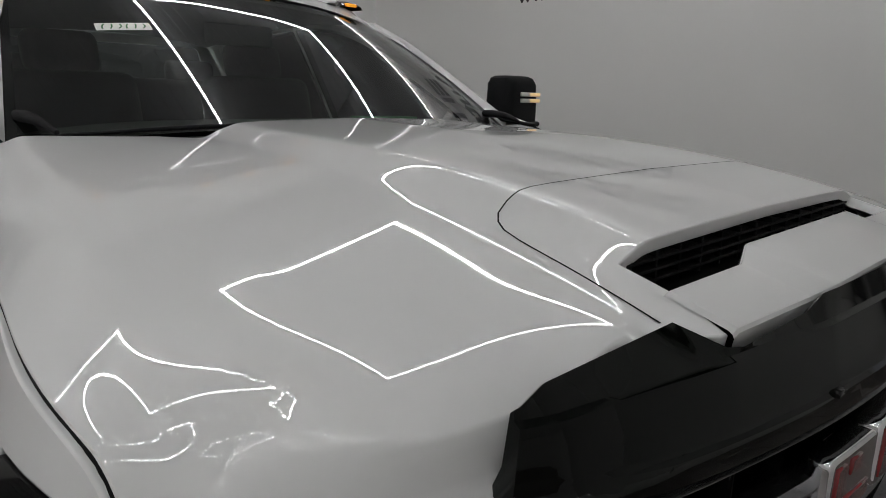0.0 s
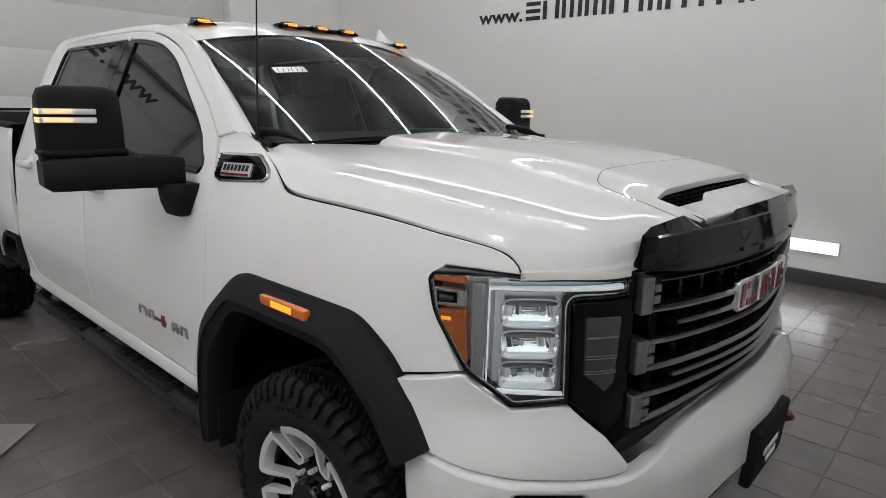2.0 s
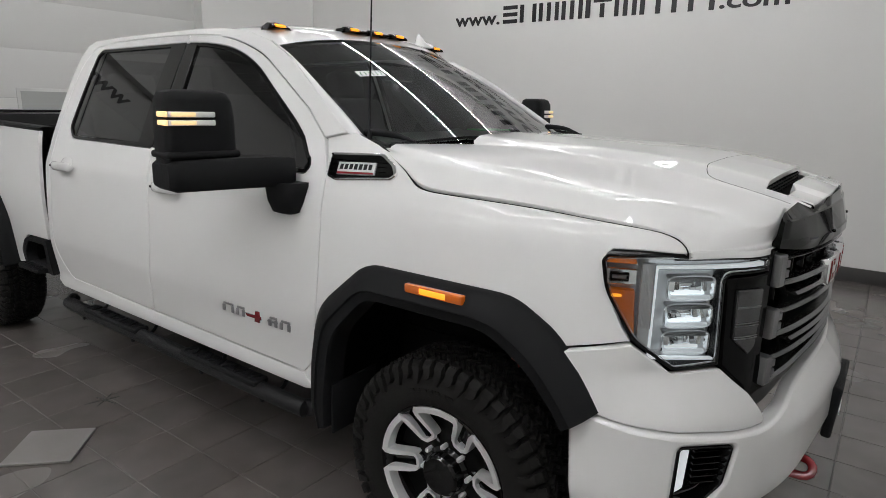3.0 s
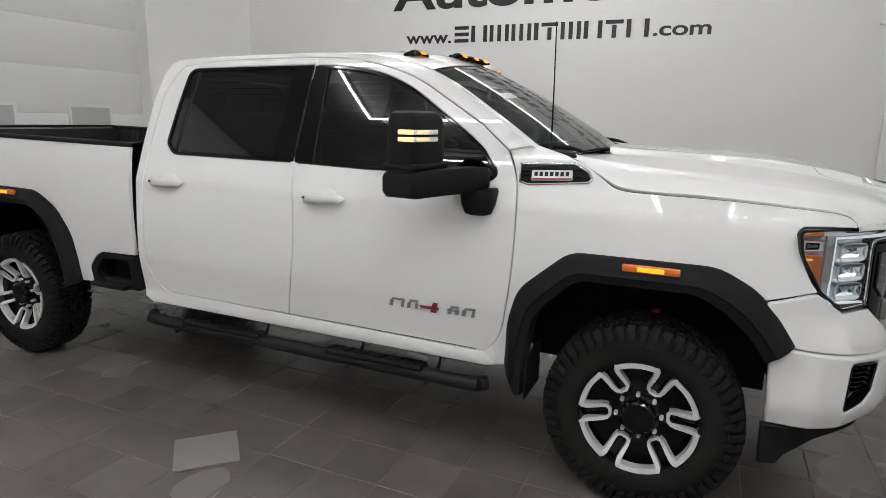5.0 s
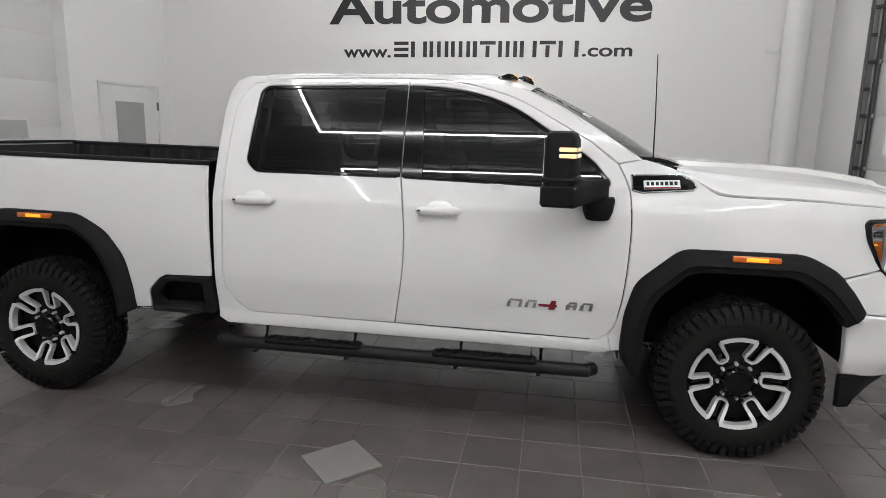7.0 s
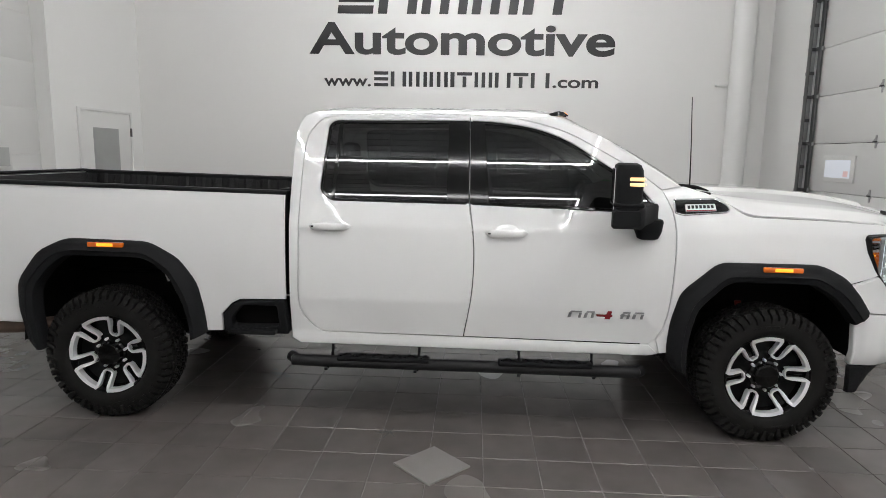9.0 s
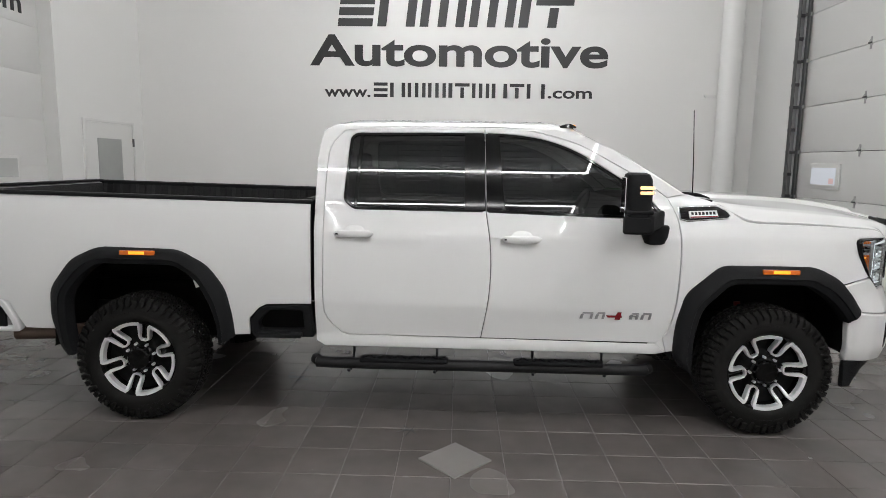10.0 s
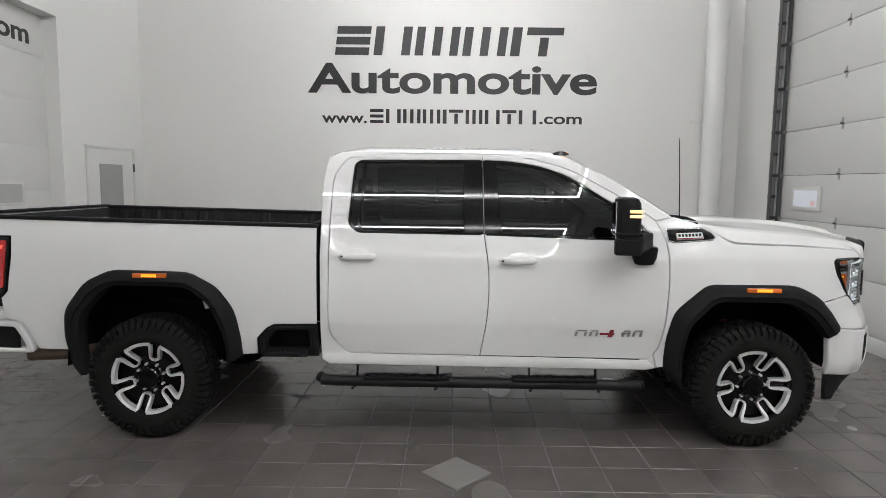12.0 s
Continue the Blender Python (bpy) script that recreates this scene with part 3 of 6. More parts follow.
def build_bed(s):
    o, i = arch_lines(R_OUT, R_IN)
    mid = [tuple(p) for p in (0.55 * o + 0.45 * i) if p[1] > 0.60]
    out = [(-2.899, RAIL(-2.9)), (-2.899, 0.822), (-3.185, 0.815), (-3.235, 0.79), (-3.300, 0.72), (-3.300, 0.612), (-3.40, 0.606)] + mid[::-1]
    out += [(-4.52, 0.62), (-4.77, 0.625), (-4.80, 0.68), (-4.865, 0.80), (-4.985, 0.84), (-4.995, 0.97), (-4.95, 1.02), (-4.918, 1.25), (-4.918, 1.385), (-5.30, 1.39), (-5.30, RAIL(-5.3))]
    side = side_panel("bed_side", out, bed_y, PAINT, truck, s, "white bed side with a flared rear arch", step=0.035, rings=(0.012,))
    rows = []
    for a, b in zip(o, i):
        y0 = float(bed_prof(a[1]))
        prof = ((0.0, y0 - 0.012), (0.0, y0 + 0.016), (0.06, y0 + 0.030), (0.30, 1.022), (0.62, 1.036), (0.66, 1.028), (0.94, 1.022), (1.0, 1.010), (1.02, 0.93))
        rows.append([(a[0] + (b[0] - a[0]) * t, s * y, a[1] + (b[1] - a[1]) * t) for t, y in prof])
    flare = grid("wheel_arch_flare", rows, BLACK_PLASTIC, truck, "textured black arch flare", flip=s > 0, angle=40)
    marker(flare, -4.085, -3.865, 1.142, s)
    # cap along the rail
    rows = []
    for x in np.linspace(-2.885, -5.3, 30):
        z = RAIL(x)
        rows.append([(x, s * y, z + dz) for y, dz in ((0.944, -0.004), (0.942, 0.012), (0.932, 0.020), (0.865, 0.020), (0.852, 0.012), (0.852, -0.05))])
    grid("rail_cap", rows, BLACK_PLASTIC, truck, "black plastic bed rail cap", flip=s < 0)
    # inner wall with ribs
    rows = []
    for k, x in enumerate(np.linspace(-2.93, -5.27, 95)):
        d = 0.012 if (k // 3) % 2 else 0.0
        over = 1.14 if -4.66 < x < -3.38 else 0.0
        rows.append([(x, s * (0.853 - d), RAIL(x) - 0.01), (x, s * (0.835 - d), RAIL(x) - 0.09), (x, s * (0.80 - d), max(1.0, over)), (x, s * 0.80, max(0.88, over - 0.01))])
    grid("bed_liner_wall", rows, BED_LINER, truck, "black sprayed bed wall", flip=s > 0, angle=20)
    # corner step
    step = side_panel("corner_step", fillet([(-2.880, 0.600), (-2.905, 0.818), (-3.185, 0.808), (-3.235, 0.785), (-3.293, 0.715), (-3.280, 0.602)], 0.02), lambda x, z: bed_y(x, z) + 0.012, BLACK_PLASTIC, truck, s, "black moulded corner step", [fillet([(-2.945, 0.655), (-2.955, 0.780), (-3.165, 0.780), (-3.235, 0.700), (-3.228, 0.640)], 0.02)], step=0.05, thick=0.06, edge=0.006)
    rbox("tread", (0.29, 0.17, 0.028), (-3.10, s * 0.938, 0.624), BLACK_PLASTIC, step, r=0.006)
    rbox("backing", (0.32, 0.01, 0.19), (-3.08, s * 0.84, 0.70), BLACK_DEEP, step, r=0.002)
    for k in range(8):
        rbox("tread_rib", (0.008, 0.12, 0.006), (-3.20 + 0.028 * k, s * 0.950, 0.641), BLACK_PLASTIC, step, r=0.002, turn=(0, 0, 35 * s))
    # lamp cluster at the tail
    lamp = side_panel("tail_lamp", fillet([(-4.922, 1.378), (-4.953, 1.03), (-4.993, 0.975), (-5.30, 0.975), (-5.30, 1.38)], 0.02), lambda x, z: bed_y(x, z) + 0.004, BLACK_GLOSS, truck, s, "red and black tail lamp", step=0.06, thick=0.05)
    side_panel("red_lens", fillet([(-4.940, 1.358), (-4.968, 1.04), (-5.26, 1.0), (-5.26, 1.36)], 0.02), lambda x, z: bed_y(x, z) + 0.011, RED_LENS, lamp, s, step=0.06, thick=0.012)
    side_panel("lit_strip", fillet([(-4.962, 1.325), (-4.966, 1.30), (-5.2, 1.30), (-5.2, 1.325)], 0.006), lambda x, z: bed_y(x, z) + 0.015, mat("tail_lit", (0.8, 0.03, 0.03), 0.2, emit=(1, 0.05, 0.03), power=2.5), lamp, s, step=0.06, thick=0.006)


for s in (-1, 1):
    build_bed(s)
rows = [[(x, y, 0.885 + (0.008 if (k // 2) % 2 else 0)) for x in (-2.93, -5.28)] for k, y in enumerate(np.linspace(-0.55, 0.55, 42))]
grid("bed_floor", rows, BED_LINER, truck, "black ribbed bed floor", angle=20, flip=True)
rbox("bed_front_wall", (0.04, 1.66, 0.60), (-2.925, 0, 1.185), BED_LINER, truck, "black bed front wall", r=0.01)
rbox("rail_cap", (0.055, 1.74, 0.022), (-2.925, 0, 1.480), BLACK_PLASTIC, truck, r=0.008)
tailgate = rbox("tailgate", (0.06, 1.70, 0.62), (-5.29, 0, 1.20), PAINT, truck, "white tailgate with a black cap", r=0.02)
rbox("tailgate_liner", (0.012, 1.66, 0.60), (-5.254, 0, 1.20), BED_LINER, tailgate, r=0.004)
rbox("tailgate_cap", (0.075, 1.70, 0.02), (-5.285, 0, 1.522), BLACK_PLASTIC, tailgate, r=0.008)
rb = part("rear_bumper", box_bm(0.22, 1.98, 0.20, 0.05, 4, pose(-5.28, 0, 0.70)), PAINT, truck, "white rear bumper with a black corner step")
for s in (-1, 1):
    b = side_panel("bumper_corner", fillet([(-4.800, 0.595), (-4.815, 0.68), (-4.89, 0.815), (-5.30, 0.825), (-5.30, 0.60)], 0.03), lambda x, z: bed_y(x, z) + 0.01, PAINT, rb, s, "white bumper corner", [fillet([(-4.85, 0.625), (-4.865, 0.68), (-4.92, 0.775), (-5.28, 0.78), (-5.28, 0.63)], 0.02)], step=0.05, thick=0.05, edge=0.008)
    rbox("corner_pad", (0.36, 0.02, 0.17), (-5.09, s * 0.935, 0.705), BLACK_PLASTIC, rb, "black step pad", r=0.006)
tube("exhaust_pipe", [(-4.2, -0.62, 0.60), (-4.45, -0.78, 0.585), (-4.62, -0.86, 0.575), (-4.88, -0.885, 0.572)], [0.04, 0.04, 0.045, 0.048], RUST, truck, "browned steel exhaust tail pipe", sides=18)

# --- hood ---
HX = [-0.45, -0.2, 0.2, 0.5, 0.75, 0.92]


def cubic(a, b, c, d):
    return lambda x: a + b * x + c * x * x + d * x ** 3


hood_c, hood_dome, hood_valley = cubic(1.5334, -0.0406, -0.0340, -0.0597), cubic(1.5260, -0.0288, 0.0012, -0.1188), cubic(1.5031, -0.0305, -0.0776, -0.0481)
# two folds between the valley and the fender seam: how far off the middle line, and how high
fold_a, fold_z = cspline(HX, [0.76, 0.76, 0.735, 0.70, 0.655, 0.60]), cubic(1.4700, -0.0757, 0.0629, -0.1253)
low_a, low_z = cspline(HX, [0.785, 0.81, 0.815, 0.805, 0.745, 0.685]), cubic(1.4541, -0.0752, 0.0446, -0.0878)
CROWN, CROWN_REACH = 12.0, 0.17
_sx = [-0.395, -0.31, -0.22, -0.12, 0.05, 0.25, 0.50, 0.60, 0.66, 0.72]
seam_z = cspline(_sx, [1.516, 1.476, 1.420, 1.382, 1.3765, 1.372, 1.3595, 1.353, 1.337, 1.305])
seam_y = cspline(_sx, [float(fender_y(x, z)) for x, z in zip(_sx, seam_z(np.array(_sx)))])
FRONT = [(0.858, 0.0), (0.857, 0.60), (0.850, 0.65), (0.836, 0.70), (0.806, 0.750), (0.768, 0.790), (0.740, 0.820), (0.716, 0.848), (0.700, 0.870), (0.6945, 0.8815)]
front_x = cspline([-0.1, 0.0, 0.2, 0.4, 0.5] + [p[1] for p in FRONT[1:]], [0.857] * 5 + [p[0] for p in FRONT[1:]])
_fr = [(float(front_x(a)), float(a)) for a in np.linspace(0.50, FRONT[-1][1], 50)]


def sstep(a, b, x):
    t = np.clip((x - a) / (b - a), 0, 1)
    return t * t * (3 - 2 * t)


def nose_x(y):
    return np.interp(np.abs(y), _py[:-30], _px[:-30])


def hood_section(x, a):
    """Height across the hood: flat dome, valley, two shoulder folds, then down to the fender seam."""
    ys = seam_y(x)
    lines = [(0 * x, hood_c(x), 0), (0.345 + 0 * x, hood_dome(x), 0.018), (0.432 + 0 * x, hood_valley(x), 0.014), (fold_a(x), fold_z(x), 0.013), (np.minimum(low_a(x), ys - 0.012), low_z(x), 0.013), (ys, seam_z(x) + 0.0015, 0.02), (ys + 0.2, seam_z(x) - 0.10, 0)]
    z, last = lines[0][1], 0
    for k, ((a0, z0, r), (a1, z1, _)) in enumerate(zip(lines[:-1], lines[1:])):
        m = (z1 - z0) / (a1 - a0)
        bend = lambda d: 0.5 * (d + np.sqrt(d * d + r * r))
        z = z + (m * a if k == 0 else (m - last) * (bend(a - a0) - bend(-a0)))
        last = m
    return z


def hood_z(x, y):
    x, a = np.broadcast_arrays(np.asarray(x, float), np.sqrt(np.asarray(y, float) ** 2 + 1e-4))
    z = hood_section(x, a)
    # the skin bends down towards the front edge, then rolls over into the face above the headlamp
    xf = front_x(a)
    slope = (front_x(a + 0.01) - front_x(a - 0.01)) / 0.02
    d = np.clip((xf - x) / np.sqrt(1 + slope ** 2) - 0.0060, 0, 1)
    ys = seam_y(x)
    z = z - sstep(0.46, 0.62, a) * (1 - sstep(ys - 0.06, ys - 0.008, a)) * CROWN / 3 * np.clip(CROWN_REACH - d, 0, 1) ** 3
    on = sstep(0.470, 0.500, a)
    R = 0.012 + 0.024 * sstep(0.66, 0.86, a)
    q = 0.95 * np.clip((R - d) / R, 0, 1)
    full = 1 - math.sqrt(1 - 0.95 ** 2.2)
    return z - on * (z - 1.303) * (1 - np.sqrt(1 - q ** 2.2)) / full


side_xy = [(x, -y) for x, y in smooth(SEAM_Y, 0.03)]
front_xy = [(x, -y) for x, y in _fr[:0:-1]] + [(0.857, -0.50), (0.858, -0.445), (0.900, -0.408), (0.904, -0.398), (0.842, -0.386), (0.777, -0.386), (0.777, 0.0)]
rear_xy = [(-0.310, 0.0), (-0.303, -0.30), (-0.285, -0.40), (-0.258, -0.436), (-0.268, -0.45), (-0.345, -0.50), (-0.372, -0.65), (-0.385, -0.76)]
half = rear_xy + side_xy + front_xy
outline = half + [(x, -y) for x, y in half[::-1][1:-1]]
hood = panel("hood", outline, lambda u, v: (u, v, hood_z(u, v)), PAINT, truck, "white power dome hood with a scoop", step=0.0095, gap=0.0027, edge=0.0022, thick=0.018, rings=(0.003, 0.0065, 0.0105, 0.015, 0.020, 0.026, 0.033, 0.041), angle=42, edge_step=0.0075)
# plate below the scoop: a raised tongue between two wings
rows = []
for y in (-0.400, -0.392, -0.230, -0.224, -0.190, -0.184, 0.184, 0.190, 0.224, 0.230, 0.392, 0.400):
    a = abs(y)
    k = float(np.interp(a, [0.187, 0.227], [1, 0]))
    x0, x1 = 0.833 - 0.013 * k, float(np.interp(a, [0, 0.187, 0.227, 0.40], [0.931, 0.926, 0.913, 0.906]))
    zz = lambda x: (1.414 - (x - 0.84) * 0.26) * (1 - k) + (1.432 - (x - 0.821) * 0.26) * k - (0.004 if a > 0.395 else 0)
    rows.append([(x0 - 0.006, y, zz(x0) - 0.030), (x0, y, zz(x0) - 0.002), (x0 + 0.003, y, zz(x0)), (x1 - 0.006, y, zz(x1 - 0.006)), (x1 - 0.002, y, zz(x1) - 0.001), (x1, y, zz(x1) - 0.005), (x1 - 0.004, y, zz(x1) - 0.030)])
grid("scoop_tongue", rows, PAINT, hood, "white raised tongue below the scoop", angle=18, flip=True)
# scoop mouth and its grille
scoop = rbox("scoop_mouth", (0.14, 0.80, 0.004), (0.78, 0, 1.378), BLACK_DEEP, hood, "dark scoop mouth with a slatted grille", r=0.001)
rbox("scoop_back", (0.01, 0.76, 0.055), (0.725, 0, 1.405), BLACK_DEEP, hood, r=0.001)
for k in range(3):
    rbox("scoop_slat", (0.03, 0.74, 0.004), (0.758, 0, 1.396 + 0.013 * k), BLACK_PLASTIC, hood, r=0.001)
for k in range(14):
    rbox("scoop_rib", (0.028, 0.005, 0.045), (0.757, -0.36 + 0.72 * k / 13, 1.409), BLACK_PLASTIC, hood, r=0.001)
# seam round the scoop insert, a thin groove
for s in (-1, 1):
    pts = smooth([(0.575, -0.02), (0.585, 0.28), (0.595, 0.375), (0.617, 0.412), (0.66, 0.424), (0.75, 0.428), (0.85, 0.432)], 0.02)
    rows = []
    for k, (x, y) in enumerate(pts):
        a = np.array(pts[min(k + 1, len(pts) - 1)]) - np.array(pts[max(k - 1, 0)])
        n = np.array((-a[1], a[0])) / np.linalg.norm(a) * 0.0011
        rows.append([(x + q * n[0], s * (y + q * n[1]), float(hood_z(x + q * n[0], y + q * n[1])) + 0.0012) for q in (-1, 1)])
    grid("hood_seam", rows, BLACK_DEEP, hood, flip=s > 0)

# --- bug deflector along the nose ---
DA = [0, 0.205, 0.235, 0.262, 0.395, 0.412, 0.445, 0.618, 0.644]
dz_top = lambda a: np.interp(a, DA, [1.408, 1.406, 1.404, 1.388, 1.382, 1.383, 1.404, 1.396, 1.385])
dx_top = lambda a: np.interp(a, DA, [0.940, 0.931, 0.926, 0.921, 0.914, 0.906, 0.868, 0.862, 0.862])
rows_f = []
for y in sorted(set([round(v, 4) for v in np.linspace(-0.650, 0.650, 99)] + [sg * v for v in DA[1:] for sg in (-1, 1)])):
    a = abs(y)
    xt, zt = float(dx_top(a)), float(dz_top(a))
    end = float(sstep(0.50, 0.650, a))
    xb, zb = float(nose_x(a)) + 0.020 - 0.012 * end, 1.274 + 0.028 * (a / 0.650) ** 4
    r = [(xt - 0.010, y, zt - 0.05), (xt - 0.004, y, zt - 0.004), (xt, y, zt)]
    xm, zm = float(np.interp(a, [0, 0.23, 0.42, 0.62, 0.650], [0.953, 0.940, 0.915, 0.880, 0.868])), 1.372
    r.append((xm - 0.006, y, zm + 0.004))
    for fx, fz in ((0.0, 0.0), (0.35, 0.30), (0.72, 0.62), (0.82, 0.68), (0.98, 0.73), (1.02, 0.95), (0.97, 1.0)):
        r.append((xm + (xb - xm) * fx, y, zm + (zb - zm) * fz))
    r.append((xb - 0.025, y, zb + 0.004))
    rows_f.append(r)
defl = grid("hood_deflector", rows_f, ACRYLIC, truck, "gloss black plastic hood deflector", angle=14, caps=True, flip=False)
for y in (-0.24, 0.24):
    rbox("clip", (0.012, 0.016, 0.010), (float(nose_x(y)) + 0.018, y, 1.302), BLACK_GLOSS, defl, r=0.003)

# --- cowl, wipers, aerial ---
rows = []
for u in np.linspace(-1, 1, 41):
    b = screen_at(u, 0.0)
    y = b[1] * 1.03
    hx = float(np.interp(abs(y), [0, 0.30, 0.43, 0.50, 0.65, 0.80], [-0.290, -0.280, -0.235, -0.320, -0.350, -0.375]))
    hz = float(hood_z(hx, y)) - 0.024
    rows.append([(b[0] - 0.02, y, b[2] - 0.004), (b[0] + 0.02, y, b[2] - 0.012), ((b[0] + hx) / 2, y, (b[2] + hz) / 2 - 0.012), (hx, y, hz)])
cowl = grid("cowl", rows, BLACK_PLASTIC, truck, "black plastic cowl panel", flip=False)
for u0, u1, n in ((-0.90, -0.12, 0), (-0.05, 0.72, 1)):
    pts = [screen_at(u0 + (u1 - u0) * t, 0.010 + 0.018 * math.sin(math.pi * t * 0.8), 0.010) for t in np.linspace(0, 1, 16)]
    w = tube("wiper", pts, [0.006 - 0.003 * abs(2 * t - 1) for t in np.linspace(0, 1, 16)], BLACK_PLASTIC, truck, "black windscreen wiper", sides=8)
    b = screen_at(u1, 0.0)
    tube("wiper_arm", [(b[0] + 0.06, b[1] + 0.03, b[2] - 0.01), (b[0] + 0.045, b[1] - 0.02, b[2] + 0.012), pts[9], pts[7]], [0.012, 0.009, 0.006, 0.005], BLACK_PLASTIC, w, sides=8)
# corner pieces of the cowl
for s in (-1, 1):
    tube("screen_seal", [(-0.56, s * 0.785, 1.548), (-0.50, s * 0.782, 1.525), (-0.42, s * 0.795, 1.516), (-0.36, s * 0.812, 1.508)], 0.007, BLACK_PLASTIC, cowl, sides=8)
for s in (-1, 1):
    tube("cowl_corner", smooth([(-0.545, s * 0.735, 1.548), (-0.47, s * 0.725, 1.546), (-0.40, s * 0.715, 1.538), (-0.335, s * 0.70, 1.520)], 0.03), [0.013, 0.014, 0.013, 0.012, 0.010, 0.007, 0.005, 0.004][:len(smooth([(-0.545, s * 0.735, 1.548), (-0.47, s * 0.725, 1.546), (-0.40, s * 0.715, 1.538), (-0.335, s * 0.70, 1.520)], 0.03))], BLACK_PLASTIC, cowl, sides=10)
tube("aerial", [(-0.477, -0.789, 1.525), (-0.477, -0.788, 1.545), (-0.479, -0.787, 1.56), (-0.484, -0.775, 1.80), (-0.493, -0.757, 2.075)], [0.011, 0.008, 0.0042, 0.0032, 0.0026], BLACK_PLASTIC, truck, "black whip aerial", sides=8)

# --- front fascia ---
def fascia(name, poly, off, material, parent, label="", holes=(), **kw):
    f = off if callable(off) else (lambda s, z: off + 0 * s)
    return panel(name, poly, lambda u, v: nose(u, v, f(u, v)), material, parent, label, holes, **kw)


GRILLE_HOLE = fillet([(s_y(-0.640), 1.290), (s_y(-0.640), 1.0), (s_y(-0.618), 0.905), (s_y(-0.50), 0.908), (s_y(-0.30), 0.925), (0, 0.935), (s_y(0.30), 0.925), (s_y(0.50), 0.908), (s_y(0.618), 0.905), (s_y(0.640), 1.0), (s_y(0.640), 1.290)], 0.012)
black_r = [(s_y(-0.664), 1.300), (s_y(-0.664), 1.238), (s_y(-0.785), 1.232), (s_y(-0.776), 0.985), (s_y(-0.71), 0.915), (s_y(-0.655), 0.832), (s_y(-0.60), 0.838), (s_y(-0.48), 0.872), (s_y(-0.30), 0.892), (-0.001, 0.900)]
grille_frame = fascia("grille_surround", mirrored(black_r), -0.004, BLACK_PANEL, truck, "gloss black grille surround", [GRILLE_HOLE], step=0.03, thick=0.05, edge=0.006)
grille = fascia("grille_backing", [(s_y(-0.66), 1.30), (s_y(-0.66), 0.88), (s_y(0.66), 0.88), (s_y(0.66), 1.30)], -0.085, BLACK_DEEP, truck, "black slatted radiator grille with satin silver bars", step=0.06)


def bar(name, y0, y1, z_edge, z_mid, h, off, depth, material, parent, label="", n=34):
    """A bar bent along the nose from y0 to y1, h high."""
    rows = []
    for s in np.linspace(s_y(y0), s_y(y1), n):
        k = min(1.0, abs(float(nose(s, 0)[1])) / 0.62)
        z = z_mid + (z_edge - z_mid) * k ** 1.5
        pr = ((off - depth, -h / 2), (off - 0.006, -h / 2), (off, -h / 2 + 0.005), (off, h / 2 - 0.007), (off - 0.010, h / 2), (off - depth, h / 2))
        rows.append([tuple(float(q) for q in nose(s, z + 0.88 * dz, o)) for o, dz in pr])
    return grid(name, rows, material, parent, label, closed_v=True, caps=True, angle=30)


BARS = ((0.635, 1.272, 1.254, 0.013), (0.635, 1.200, 1.172, 0.017), (0.50, 1.158, 1.128, 0.013), (0.635, 1.118, 1.090, 0.014), (0.635, 1.052, 1.026, 0.016), (0.50, 1.020, 0.992, 0.013), (0.635, 0.982, 0.962, 0.014), (0.625, 0.915, 0.936, 0.016))
for y, ze, zm, h in BARS:
    bar("grille_bar", -y, y, ze, zm, h, 0.012, 0.034, SILVER_BAR, grille, "satin silver grille bar")
for ze, zm in ((1.236, 1.212), (1.085, 1.058), (0.948, 0.948)):
    bar("inner_slat", -0.635, 0.635, ze, zm, 0.012, -0.030, 0.03, BLACK_GLOSS, grille)
for k in range(11):
    y = -0.55 + 1.10 * k / 10
    x = float(nose_x(y)) - 0.055
    rbox("upright", (0.05, 0.012, 0.36), (x, y, 1.09), BLACK_PANEL, grille, r=0.003)
for s in (-1, 1):
    for z0, z1 in ((1.190, 1.284), (1.042, 1.130), (0.905, 0.992)):
        sm = s_y(s * 0.604)
        se = s_y(s * 0.642)
        br = fascia("end_bracket", fillet([(min(sm, se), z0), (max(sm, se), z0), (max(sm, se), z1), (min(sm, se), z1)], 0.006), 0.014, SILVER_DARK, grille, "satin silver end bracket", step=0.03, edge=0.005, thick=0.045)
        zc = (z0 + z1) / 2
        for dz in (-0.014, 0.014):
            e = s_y(s * 0.577)
            fascia("ribbed_insert", fillet([(min(sm, e), zc + dz - 0.012), (max(sm, e), zc + dz - 0.012), (max(sm, e), zc + dz + 0.012), (min(sm, e), zc + dz + 0.012)], 0.003), 0.010, SILVER_DARK, br, step=0.03, edge=0.003, thick=0.03)
# emblem: three red plates with bright rims
for y0, y1, cut in ((-0.226, -0.090, 0), (-0.080, 0.075, 1), (0.085, 0.215, 2)):
    z0, z1 = 1.118, 1.215
    rim = fascia("emblem_plate", fillet([(y0, z0), (y1, z0), (y1, z1), (y0, z1)], 0.016), 0.022, CHROME, grille, "bright rimmed red emblem plate", step=0.03, edge=0.005, thick=0.03)
    w = y1 - y0
    for a0, a1, b0, b1 in ((0.10, 0.30, 0.13, 0.87), (0.38, 0.62, 0.62, 0.87) if cut != 1 else (0.38, 0.62, 0.20, 0.70), (0.70, 0.90, 0.13, 0.87) if cut == 1 else (0.38, 0.90, 0.13, 0.36)):
        fascia("red_bar", [(y0 + w * a0, z0 + 0.097 * b0), (y0 + w * a1, z0 + 0.097 * b0), (y0 + w * a1, z0 + 0.097 * b1), (y0 + w * a0, z0 + 0.097 * b1)], 0.0245, RED_PAINT, rim, step=0.03, edge=0.002, thick=0.004)


